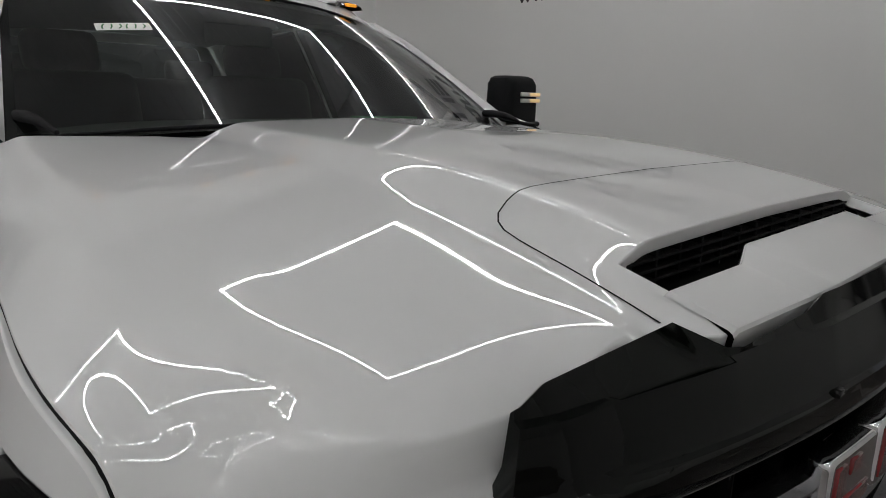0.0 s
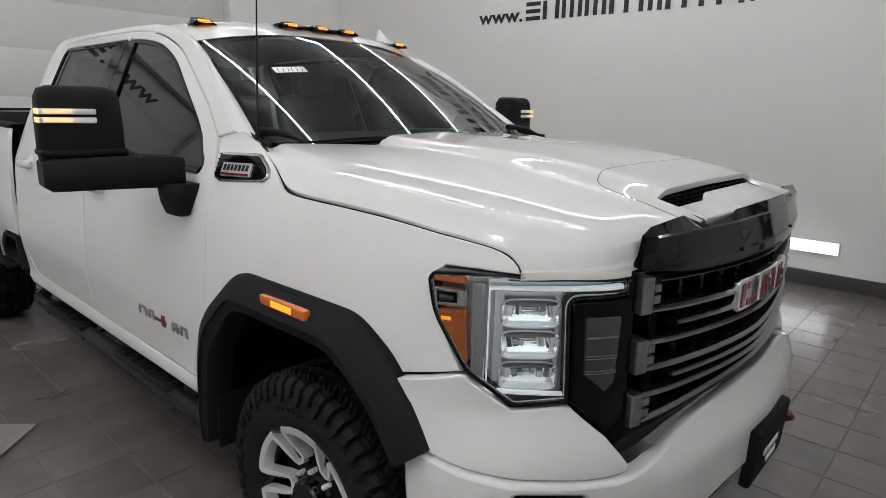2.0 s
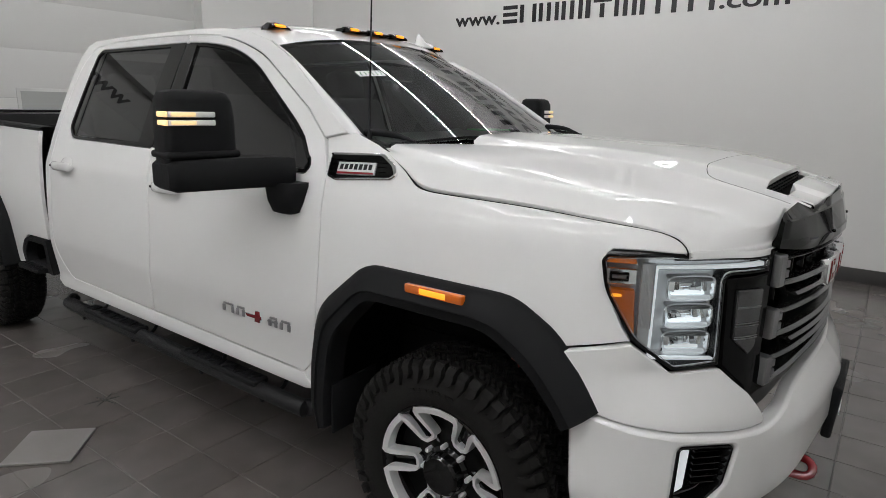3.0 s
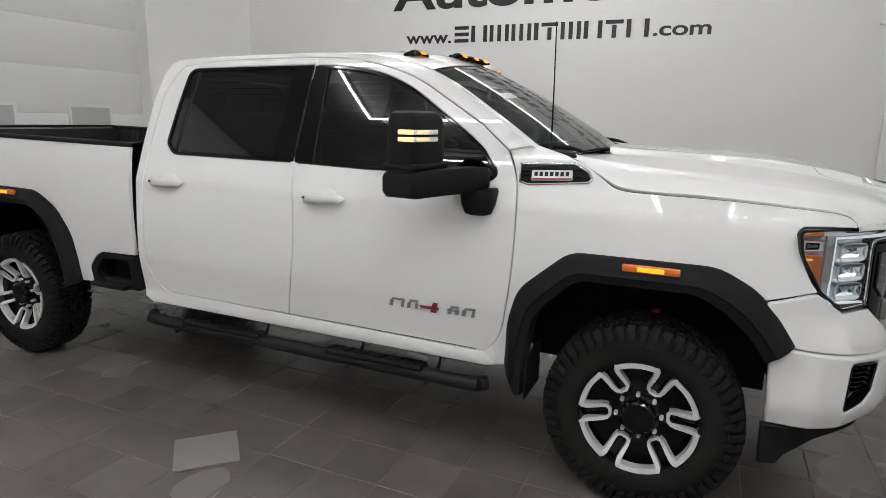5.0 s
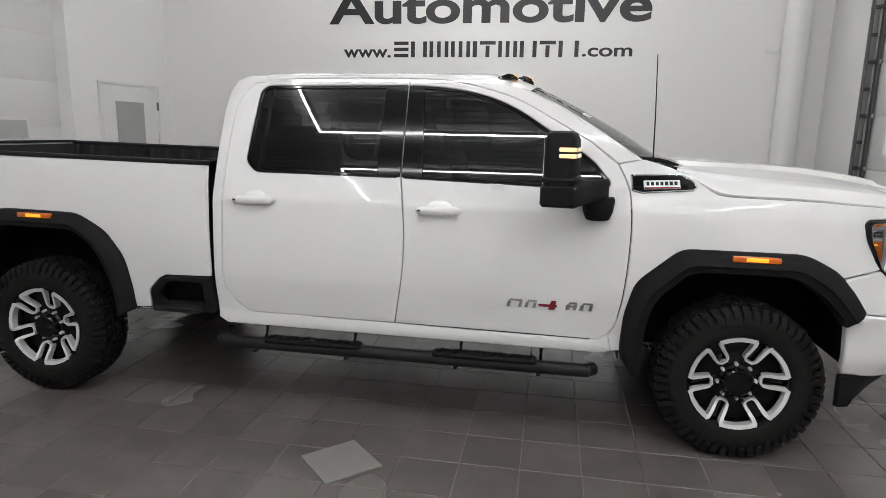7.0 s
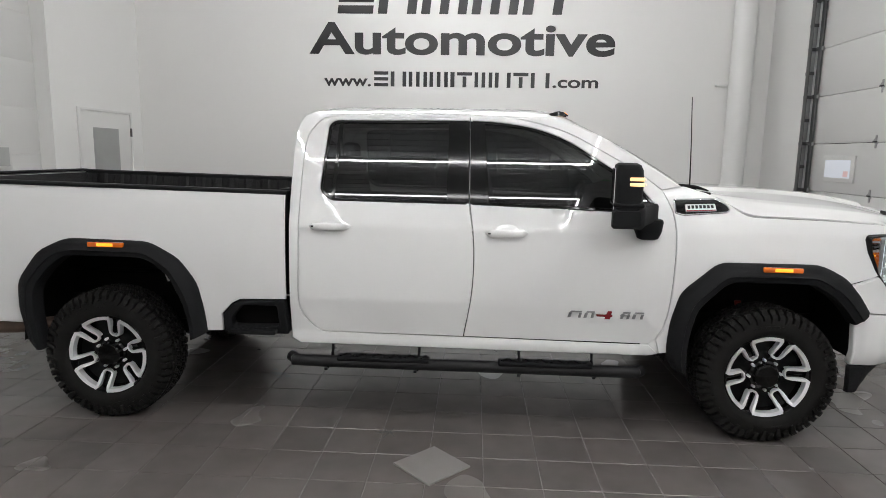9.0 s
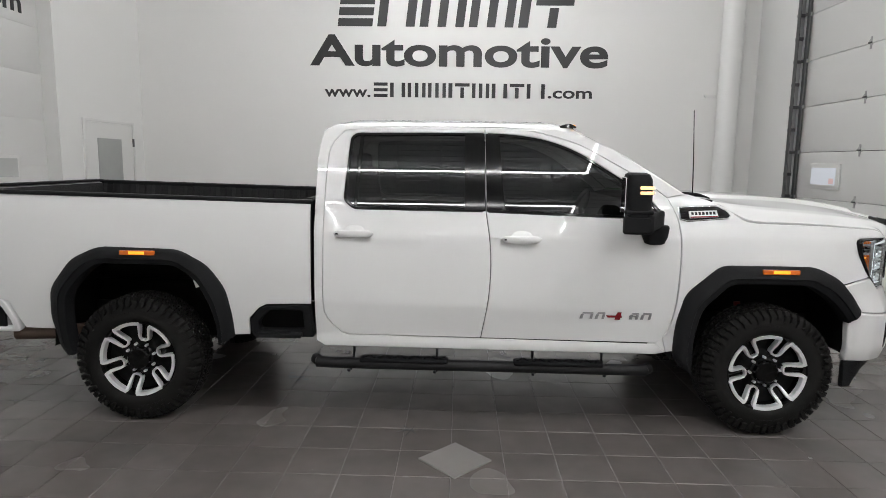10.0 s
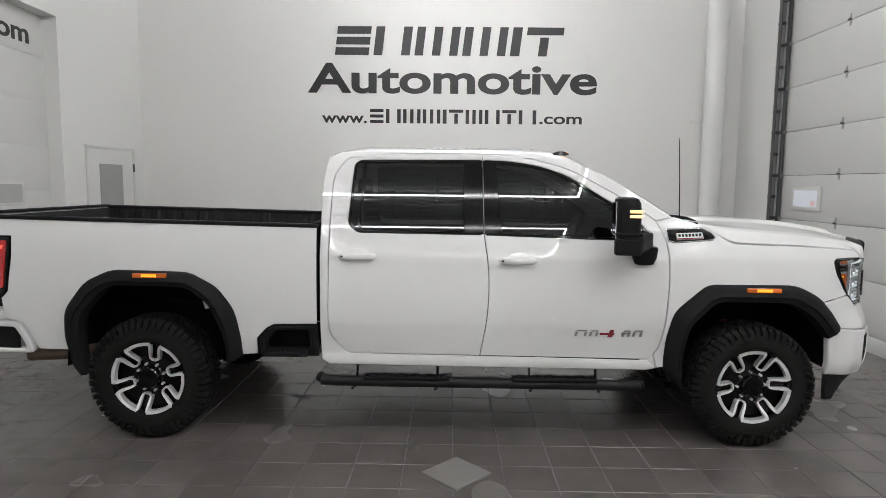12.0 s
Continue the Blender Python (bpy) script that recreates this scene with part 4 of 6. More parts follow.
bump_base = lambda a: np.interp(a, [0, -s_y(-0.5), -s_y(-0.72), -s_y(-0.80), -s_y(-0.87), -s_x(0.60), -s_x(0.53), -s_x(0.45)], [0.046, 0.044, 0.052, 0.062, 0.074, 0.056, 0.026, 0.012])


def build_front_lamp(s):
    m = (lambda poly: poly) if s < 0 else (lambda poly: [(-a, b) for a, b in poly])
    H = [(s_x(0.500), 1.272), (s_x(0.515), 1.290), (s_x(0.60), 1.296), (s_y(-0.886), 1.297), (s_y(-0.664), 1.286), (s_y(-0.664), 1.240), (s_y(-0.785), 1.235), (s_y(-0.777), 0.988), (s_y(-0.87), 0.976), (s_x(0.592), 1.056), (s_x(0.515), 1.19)]
    H = [tuple(p) for p in fillet(H, [0.01, 0.01, 0.02, 0.02, 0.004, 0.004, 0.02, 0.006, 0.012, 0.02, 0.03])]
    lamp = fascia("headlamp", m(H), -0.055, LAMP_SIDE, truck, "headlamp with three lit projectors and amber corner", step=0.04, thick=0.06)
    # chrome surround walls
    inner = inset(np.array(H) if area2(H) > 0 else np.array(H)[::-1], 0.010)
    fascia("bezel", m(H), -0.004, BLACK_GLOSS, lamp, "black bezel", [m([tuple(p) for p in inner])], step=0.05, edge=0.002, thick=0.05, gap=0.001)
    inner2 = inset(np.array(inner), 0.0035)
    fascia("silver_rim", m([tuple(p) for p in inset(np.array(inner), 0.001)]), -0.006, CHROME, lamp, "thin silver rim", [m([tuple(p) for p in inner2])], step=0.05, edge=0.0006, thick=0.004, gap=0.0)
    fascia("lens", m([tuple(p) for p in inner]), 0.0, GLASS_CLEAR, lamp, "clear lens", step=0.04, edge=0.001, thick=0.002)
    # amber corner, split by a silver tab
    fascia("amber_reflector", m(fillet([(s_x(0.515), 1.282), (s_x(0.585), 1.285), (s_x(0.592), 1.262), (s_x(0.512), 1.262)], 0.005)), -0.012, AMBER, lamp, "amber corner reflector", step=0.03, thick=0.02)
    fascia("amber_reflector", m(fillet([(s_x(0.518), 1.198), (s_x(0.590), 1.198), (s_x(0.598), 1.072), (s_x(0.580), 1.080)], 0.006)), -0.012, AMBER, lamp, "amber corner reflector", step=0.03, thick=0.02)
    fascia("lit_bulb", m(fillet([(s_x(0.530), 1.185), (s_x(0.560), 1.185), (s_x(0.560), 1.172), (s_x(0.530), 1.172)], 0.006)), -0.009, AMBER_LIT, lamp, step=0.03, thick=0.004)
    tab = fascia("silver_tab", m(fillet([(s_x(0.512), 1.254), (s_x(0.592), 1.254), (s_x(0.592), 1.208), (s_x(0.515), 1.206)], 0.008)), -0.008, CHROME, lamp, "silver tab", step=0.03, thick=0.02)
    fascia("tab_groove", m(fillet([(s_x(0.522), 1.246), (s_x(0.574), 1.246), (s_x(0.574), 1.216), (s_x(0.522), 1.214)], 0.006)), -0.006, BLACK_GLOSS, tab, step=0.03, thick=0.004)
    fascia("tab_bar", m(fillet([(s_x(0.529), 1.238), (s_x(0.567), 1.238), (s_x(0.567), 1.224), (s_x(0.529), 1.223)], 0.003)), -0.004, SILVER_DARK, tab, step=0.03, thick=0.004)
    # side reflector field and light pipes
    fascia("reflector_field", m([(s_x(0.600), 1.270), (s_x(0.632), 1.270), (s_x(0.632), 1.020), (s_x(0.600), 1.060)]), -0.016, LAMP_SIDE, lamp, "silvered side reflector", step=0.03, thick=0.01)
    for k in range(9):
        a = s_x(0.602) + (s_x(0.630) - s_x(0.602)) * k / 8
        fascia("flute", m([(a, 1.266), (a + 0.0016, 1.266), (a + 0.0016, 1.09), (a, 1.09)]), -0.0150, LAMP_SIDE, lamp, step=0.05, thick=0.004, gap=0, edge=0.0005)
    fascia("light_pipe", m(fillet([(s_x(0.632), 1.262), (s_y(-0.672), 1.268), (s_y(-0.668), 1.261), (s_y(-0.672), 1.252), (s_x(0.638), 1.252), (s_x(0.638), 1.016), (s_y(-0.785), 1.008), (s_y(-0.785), 0.998), (s_x(0.632), 1.004)], 0.003)), -0.014, WHITE_LIT, lamp, "white C-shaped light pipe", step=0.03, thick=0.015)
    fascia("upper_fins", m([(s_y(-0.885), 1.290), (s_y(-0.672), 1.281), (s_y(-0.672), 1.275), (s_y(-0.885), 1.274)]), -0.012, LENS_GREY, lamp, step=0.03, thick=0.01)
    fascia("bowl_surround", m([(s_x(0.642), 1.246), (s_y(-0.792), 1.246), (s_y(-0.792), 1.012), (s_x(0.642), 1.018)]), -0.046, REFLECTOR, lamp, "silvered surround", step=0.03, thick=0.01)
    # projectors
    for k, z in enumerate((1.200, 1.125, 1.050)):
        sc = s * (abs(s_y(-0.832)) + 0.022)
        rx, ry, _ = [float(q) for q in nose(sc, z, -0.030)]
        nx, ny = np.array(nose(sc, z, 1.0)[:2], float) - np.array((rx, ry)) 
        d = Vector((nx, ny, 0)).normalized()
        yaw = math.degrees(math.atan2(d.y, d.x))
        D, Sx = Vector((d.x, d.y, 0)), Vector((-d.y, d.x, 0))
        o = Vector((rx, ry, z)) + D * 0.010

        def ring(w, h, dep, dz=0.0):
            return [o + D * dep + Sx * (w * math.copysign(abs(math.cos(t)) ** 0.45, math.cos(t))) + Vector((0, 0, dz + h * math.copysign(abs(math.sin(t)) ** 0.45, math.sin(t)))) for t in [2 * math.pi * q / 24 for q in range(24)]]
        bowl = grid("projector", [ring(0.070, 0.036, 0.0), ring(0.067, 0.0335, 0.003), ring(0.062, 0.030, -0.004), ring(0.050, 0.020, -0.020), ring(0.030, 0.014, -0.034), ring(0.004, 0.003, -0.038)], REFLECTOR, lamp, "bright LED projector bowl", closed_v=True, angle=50)
        part("glowing_shelf", box_bm(0.026, 0.112, 0.012, 0.003, 2, pose(*(o + D * -0.008 + Vector((0, 0, -0.027))), 0, -24, yaw)), PROJ_SHELF, bowl)
        # dark plate added for the dark reflection in the bowl's upper third
        part("bowl_dark_plate", box_bm(0.030, 0.118, 0.010, 0.003, 2, pose(*(o + D * -0.012 + Vector((0, 0, 0.027))), 0, 16, yaw)), SILVER_DARK, bowl)
        part("projector_lip", box_bm(0.006, 0.094, 0.012, 0.003, 2, pose(*(o + D * -0.016 + Vector((0, 0, -0.014))), 0, -20, yaw)), LED_LIT if k < 2 else WHITE_LIT, bowl, "lit strip")
        facet_rng = random.Random(7 + k)
        for j in range(7):
            u = -0.046 + 0.0153 * j
            part("bowl_facet", box_bm(0.004, 0.0145, 0.030, 0.001, 1, pose(*(o + D * (-0.030 + 0.35 * abs(u)) + Sx * u + Vector((0, 0, 0.004))), 0, facet_rng.uniform(-35, 20), yaw + facet_rng.uniform(-30, 30))), CHROME, bowl)
        for sd in (-1, 1):
            part("projector_facet", box_bm(0.020, 0.005, 0.046, 0.002, 1, pose(*(o + D * -0.006 + Sx * (0.062 * sd) + Vector((0, 0, 0.0))), 0, 0, yaw + 24 * sd)), CHROME, bowl)
        part("projector_eye", box_bm(0.012, 0.040, 0.016, 0.006, 3, pose(*(o + D * -0.024 + Vector((0, 0, 0.006))), 0, 0, yaw)), GLASS_CLEAR if k == 2 else CHROME, bowl)
    # turn lamp in the black panel
    T = [(s_y(-0.762), 1.200), (s_y(-0.690), 1.200), (s_y(-0.684), 1.19), (s_y(-0.690), 1.035), (s_y(-0.712), 1.012), (s_y(-0.758), 1.06)]
    turn = fascia("turn_lamp", m(fillet(T, 0.008)), 0.004, LENS_GREY, grille_frame, "smoked inset turn lamp", step=0.03, thick=0.02)
    for z in (1.150, 1.148, 1.105, 1.098, 1.068, 1.062):
        fascia("lamp_rib", m([(s_y(-0.756), z), (s_y(-0.692), z), (s_y(-0.692), z + 0.0022), (s_y(-0.756), z + 0.0022)]), 0.0065, SILVER_DARK, turn, step=0.03, gap=0, edge=0.0005, thick=0.003)
    # corner cover below the lamp
    o, i = arch_lines(F_OUT, F_IN)
    mid = [tuple(p) for p in (0.55 * o + 0.45 * i) if p[0] > 0.2 and p[1] < 0.985]
    cover = [(s_x(x), z) for x, z in mid][::-1]
    cover = [(s_x(0.45), 0.852)] + [(a, z) for a, z in cover if z > 0.86] + [(s_x(0.415), 1.003), (s_x(0.588), 1.052), (s_y(-0.872), 0.974), (s_y(-0.776), 0.982), (s_y(-0.71), 0.912), (s_y(-0.655), 0.830), (s_y(-0.66), 0.812), (s_y(-0.75), 0.812), (s_y(-0.88), 0.828), (s_x(0.56), 0.840)]
    fascia("bumper_cover", m(cover), lambda u, v: 0.004 + (0.75 * bump_base(np.abs(u)) - 0.004) * sstep(0.985, 0.83, v), PAINT, truck, "white bumper corner cover", step=0.03, thick=0.03, rings=(0.01,))


for s in (-1, 1):
    build_front_lamp(s)

# --- front bumper ---
B_TOP = [(s_x(0.445), 0.848), (s_x(0.56), 0.838), (s_y(-0.88), 0.826), (s_y(-0.75), 0.812), (s_y(-0.66), 0.815), (s_y(-0.58), 0.840), (s_y(-0.48), 0.868), (s_y(-0.30), 0.888), (-0.001, 0.896)]
B_BOT = [(-0.001, 0.655), (s_y(-0.25), 0.655), (s_y(-0.45), 0.620), (s_y(-0.65), 0.560), (s_y(-0.80), 0.530), (s_x(0.60), 0.520), (s_x(0.465), 0.522)]
bt, bb = [tuple(p) for p in smooth(B_TOP, 0.04)], [tuple(p) for p in smooth(B_BOT, 0.04)]
bumper_outline = bt + [(-a, b) for a, b in bt[::-1]] + [(-a, b) for a, b in bb[::-1]] + bb


def bump_off(u, v):
    a = np.abs(u)
    base = bump_base(a)
    shelf = sstep(0.90, 0.83, v)
    tuck = 0.030 * sstep(0.62, 0.50, v)
    mid = 0.032 * sstep(0.86, 0.78, v) * (1 - sstep(0.45, 0.80, a))
    return base * (0.30 + 0.70 * shelf) + mid - tuck


fog_r = fillet([(s_y(-0.868), 0.784), (s_y(-0.862), 0.793), (s_y(-0.756), 0.780), (s_y(-0.750), 0.770), (s_y(-0.765), 0.665), (s_y(-0.800), 0.625), (s_y(-0.866), 0.602), (s_y(-0.872), 0.610)], 0.012)
fogs = [fog_r, [(-a, b) for a, b in fog_r]]
bumper = fascia("front_bumper", bumper_outline, bump_off, PAINT, truck, "white front bumper", fogs, step=0.03, thick=0.05, edge=0.010, rings=(0.012,))
for s in (-1, 1):
    m = (lambda poly: poly) if s < 0 else (lambda poly: [(-a, b) for a, b in poly])
    fl = fascia("fog_lamp", m(fog_r), 0.005, BLACK_GLOSS, bumper, "fog lamp with a lit lens in a black pocket", step=0.04, thick=0.02)
    fr = [tuple(p) for p in inset(np.array(fog_r) if area2(fog_r) > 0 else np.array(fog_r)[::-1], 0.008)]
    fascia("pocket_rim", m(fog_r), lambda u, v: bump_off(u, v) - 0.004, BLACK_GLOSS, fl, "", [m(fr)], step=0.04, edge=0.002, thick=0.045, gap=0.001)
    fascia("lit_lens", m(fillet([(s_y(-0.862), 0.776), (s_y(-0.830), 0.771), (s_y(-0.836), 0.645), (s_y(-0.862), 0.622)], 0.008)), 0.030, WHITE_LIT, fl, "lit white lens", step=0.03, thick=0.02)
    for k in range(6):
        z = 0.762 - 0.019 * k
        fascia("vent_fin", m(fillet([(s_y(-0.825), z), (s_y(-0.765), z), (s_y(-0.768), z - 0.009), (s_y(-0.825), z - 0.009)], 0.003)), 0.036, BLACK_GLOSS, fl, step=0.03, edge=0.003, thick=0.02)
    hook = smooth([(0.90, s * 0.395, 0.60), (0.97, s * 0.39, 0.605), (1.005, s * 0.40, 0.60), (1.015, s * 0.42, 0.585), (1.000, s * 0.435, 0.568), (0.95, s * 0.437, 0.565)], 0.015)
    tube("tow_hook", hook, 0.014, RED_PAINT, truck, "red recovery hook", sides=10)
V_TOP = [(s_x(0.455), 0.526), (s_x(0.60), 0.524), (s_y(-0.80), 0.534), (s_y(-0.65), 0.564), (s_y(-0.45), 0.624), (s_y(-0.25), 0.659), (-0.001, 0.659)]
V_BOT = [(-0.001, 0.50), (s_y(-0.45), 0.485), (s_y(-0.70), 0.462), (s_y(-0.88), 0.432), (s_x(0.56), 0.395), (s_x(0.525), 0.355), (s_x(0.460), 0.358)]
fascia("lower_valance", V_TOP + [(-a, b) for a, b in V_TOP[::-1]] + [(-a, b) for a, b in V_BOT[::-1]] + V_BOT, lambda u, v: 0.004 - 0.05 * sstep(0.55, 0.40, v) * (1 - sstep(0.9, 1.2, np.abs(u))), BLACK_PLASTIC, truck, "black plastic lower valance", step=0.04, thick=0.03, edge=0.006)
plate = part("plate_bracket", box_bm(0.032, 0.33, 0.185, 0.010, 3, pose(1.030, 0, 0.675, 0, 4, 0)), BLACK_PLASTIC, truck, "black plate bracket with pale bars on it")
for z, w in ((0.705, 0.20), (0.668, 0.15), (0.64, 0.10)):
    rbox("pale_bar", (0.003, w, 0.020), (1.0465 + (z - 0.675) * -0.06, 0, z), WHITE_LABEL, plate, r=0.001)

# --- wheels ---
R_TYRE, TW = 0.424, 0.275


def build_wheel(name):
    """A wheel at the origin with its outside towards -y."""
    wheel = lathe(name, [(0.10, 0.21), (0.10, 0.240), (-0.085, 0.240), (-0.112, 0.252), (-0.118, 0.258), (-0.122, 0.256), (-0.118, 0.244), (-0.06, 0.220), (0.02, 0.200), (0.02, 0.0)], (0, 0, 0), BLACK_GLOSS, truck, "black and machined alloy wheel", n=72)
    tyre = lathe("tyre", [(0.095, 0.246), (0.125, 0.266), (0.138, 0.300), (0.130, 0.350), (0.112, 0.380), (0.098, 0.396), (0.085, 0.400), (-0.085, 0.400), (-0.098, 0.396), (-0.112, 0.380), (-0.130, 0.350), (-0.138, 0.300), (-0.130, 0.276), (-0.125, 0.262), (-0.112, 0.252)], (0, 0, 0), RUBBER, wheel, "all-terrain tyre with chunky tread", n=96)
    # tread blocks: interlocking rows and shoulder lugs
    verts, faces = [], []

    def block(t0, t1, y0, y1, r0, r1, skew=0.0, taper=0.003):
        b = len(verts)
        for r, k in ((r0, 0.0), (r1, taper)):
            for t, y in ((t0, y0), (t1, y0), (t1, y1), (t0, y1)):
                tt = t + skew * (y - (y0 + y1) / 2) + (k / r if t == t0 else -k / r)
                yy = y + (k if y == y0 else -k)
                verts.append((r * math.sin(tt), yy, r * math.cos(tt)))
        for f in ((4, 5, 6, 7), (0, 1, 5, 4), (1, 2, 6, 5), (2, 3, 7, 6), (3, 0, 4, 7)):
            faces.append(tuple(b + q for q in f))
    n = 52
    for k in range(n):
        t = 2 * math.pi * k / n
        w = 2 * math.pi / n
        for row, (y0, y1) in enumerate(((-0.083, -0.053), (-0.045, -0.016), (-0.008, 0.021), (0.029, 0.054), (0.062, 0.084))):
            sh = 0.5 * w * (row % 2) + (0.12 * w if k % 2 else 0)
            for half in (0.0, 0.39):
                block(t + sh + half * w, t + sh + (half + 0.33) * w, y0 + 0.003 * (half > 0), y1 + 0.003 * (half > 0), 0.392, R_TYRE - (0.0015 if half else 0), skew=(1.5 if row % 2 else -1.5), taper=0.002)
        for sd in (-1, 1):
            big = k % 2 == 0
            a = t + 0.2 * w
            ya, yb = (0.086, 0.116 if big else 0.110)
            block(a, a + w * 0.78, min(sd * ya, sd * yb), max(sd * ya, sd * yb), 0.392, 0.4165, skew=0, taper=0.003)
            # lug running down the sidewall in a zigzag
            lo = 0.340 if big else 0.358
            steps = ((0.414, 0.112, 0.06, 0.70), (0.396, 0.131, 0.06, 0.70), (0.384, 0.1365, 0.20, 0.78), (0.368, 0.1405, 0.20, 0.74), (lo, 0.1415, 0.12, 0.50))
            b = len(verts)
            for r, y, t0, t1 in steps:
                for tt in (a + t0 * w, a + t1 * w):
                    verts.append((r * math.sin(tt), sd * y, r * math.cos(tt)))
            for r, y, t0, t1 in steps:
                for tt in (a + (t0 - 0.05) * w, a + (t1 + 0.05) * w):
                    verts.append(((r - 0.004) * math.sin(tt), sd * (y - 0.022), (r - 0.004) * math.cos(tt)))
            m = 2 * len(steps)
            lug = [(0, m, m + 1, 1), (m - 2, m - 1, 2 * m - 1, 2 * m - 2)]
            for i in range(0, m - 2, 2):
                lug += [(i, i + 1, i + 3, i + 2), (i, i + 2, m + i + 2, m + i), (i + 1, m + i + 1, m + i + 3, i + 3)]
            faces += [tuple(b + q for q in (f if sd < 0 else f[::-1])) for f in lug]
    tagged(finish("tread", verts, faces, RUBBER, tyre, "chunky tread blocks", angle=20), kind="stuff")
    # raised bars in place of sidewall writing
    for c in (0.0, math.pi):
        for k in range(7):
            t = c + (k - 3) * 0.085
            part("sidewall_bar", box_bm(0.020, 0.004, 0.012, 0.001, 1, Matrix.Rotation(t, 4, "Y") @ Matrix.Translation((0, -0.1385, 0.318))), RUBBER, tyre)
    # rim face: six black double spokes with machined edges
    disc = lathe("wheel_face", [(-0.045, 0.236), (-0.052, 0.212), (-0.040, 0.155), (-0.052, 0.125), (-0.066, 0.10), (-0.066, 0.0)], (0, 0, 0), mat("rim_pocket", (0.002, 0.002, 0.002), 0.4, spec=0.12), wheel, n=60)

    def at(r, ang, y):
        return (1.045 * r * math.sin(ang), y, 1.045 * r * math.cos(ang))
    for k in range(6):
        c = 2 * math.pi * k / 6
        # machined ribbon: an arc by the rim, then a U round the channel to the next arc
        e = c + math.pi / 6

        def ribbon(path, half):
            rows = []
            for i, (u, v) in enumerate(path):
                t = Vector(path[min(i + 1, len(path) - 1)]) - Vector(path[max(i - 1, 0)])
                nrm = Vector((-t.y, t.x)).normalized() * half[i]
                row = []
                for k2, dep in ((-1, 0.0), (1, 0.0), (1.25, 0.040), (-1.25, 0.040)):
                    p = Vector((u, v)) + nrm * k2
                    r = p.length
                    row.append(at(r, e + math.atan2(p.y, p.x), -0.084 - 0.042 * min(1.0, max(0.0, r - 0.13) / 0.10) + dep))
                rows.append(row)
            grid("machined_edge", rows, MACHINED, wheel, "bright machined spoke edge", closed_v=True, caps=True, angle=25)
        side_u = [(0.236, 0.0445), (0.224, 0.036), (0.208, 0.0310), (0.175, 0.0295), (0.148, 0.0295), (0.127, 0.0265), (0.116, 0.013)]
        wide = [0.0076, 0.0092, 0.0092, 0.0084, 0.0076, 0.0064, 0.0055]
        ribbon([(u, -v) for u, v in side_u] + side_u[::-1], wide + wide[::-1])
        rows = []
        for a in np.linspace(-0.345, 0.345, 15):
            rows.append([at(0.2195, c + a, -0.124), at(0.240, c + a, -0.128), at(0.242, c + a, -0.10), at(0.217, c + a, -0.085)])
        grid("machined_edge", rows, MACHINED, wheel, "bright machined spoke edge", closed_v=True, caps=True, angle=25)
        # black spoke carrying the two legs
        rows = []
        for r in (0.080, 0.115, 0.150, 0.19, 0.228):
            yy = -0.066 - 0.030 * max(0, (r - 0.12)) / 0.1
            h = 0.19 if r > 0.13 else 0.24
            rows.append([at(r, e - h - 0.03, yy + 0.045), at(r, e - h, yy), at(r, e - 0.09, yy + 0.004), at(r, e - 0.07, yy + 0.018), at(r, e + 0.07, yy + 0.018), at(r, e + 0.09, yy + 0.004), at(r, e + h, yy), at(r, e + h + 0.03, yy + 0.045)])
        grid("spoke", rows, BLACK_GLOSS, wheel, "gloss black spoke", angle=30, flip=True)
    hub = lathe("centre_cap", [(-0.05, 0.095), (-0.072, 0.090), (-0.082, 0.076), (-0.112, 0.073), (-0.121, 0.065), (-0.123, 0.0)], (0, 0, 0), BLACK_GLOSS, wheel, "gloss black centre cap", n=40)
    for k in range(8):
        t = 2 * math.pi * k / 8
        lathe("lug_nut", [(-0.060, 0.0095), (-0.090, 0.0095), (-0.096, 0.0065), (-0.097, 0.0)], (0.095 * math.sin(t), 0, 0.095 * math.cos(t)), MACHINED, wheel, "bright lug nut", n=6)
    lathe("brake_disc", [(0.0, 0.16), (0.03, 0.16), (0.03, 0.02), (0.0, 0.02), (0.0, 0.16)], (0, 0, 0), SILVER_DARK, wheel, n=40)
    return wheel


wheel = build_wheel("wheel")
TRIM = Matrix.Scale(0.98, 4)
wheel.matrix_basis = pose(0.0, -0.855, 0.4352, 0, -5, 0) @ TRIM
copy_thing(wheel, pose(-4.037, -0.855, 0.4352, 0, -17, 0))
copy_thing(wheel, pose(0.0, 0.855, 0.4352, 0, -20, 180))
copy_thing(wheel, pose(-4.037, 0.855, 0.4352, 0, 12, 180))

# --- wheel wells and underbody ---
for xc, s in ((0.0, -1), (0.0, 1), (-4.0, -1), (-4.0, 1)):
    pts = [(-0.60, 0.50), (-0.56, 0.85), (-0.40, 1.07), (0.0, 1.12), (0.30, 1.07), (0.46, 0.90), (0.50, 0.55)]
    rows = [[(xc + x, s * y, z) for x, z in smooth(pts, 0.06)] for y in (0.935, 0.92, 0.50, 0.42)]
    liner = grid("wheel_well", rows, BLACK_DEEP, truck, "dark wheel well liner", angle=60)
    finish("well_wall", [(xc - 0.60, s * 0.45, 0.45), (xc + 0.50, s * 0.45, 0.45), (xc + 0.50, s * 0.45, 1.12), (xc - 0.60, s * 0.45, 1.12)], [(0, 1, 2, 3)], BLACK_DEEP, liner)
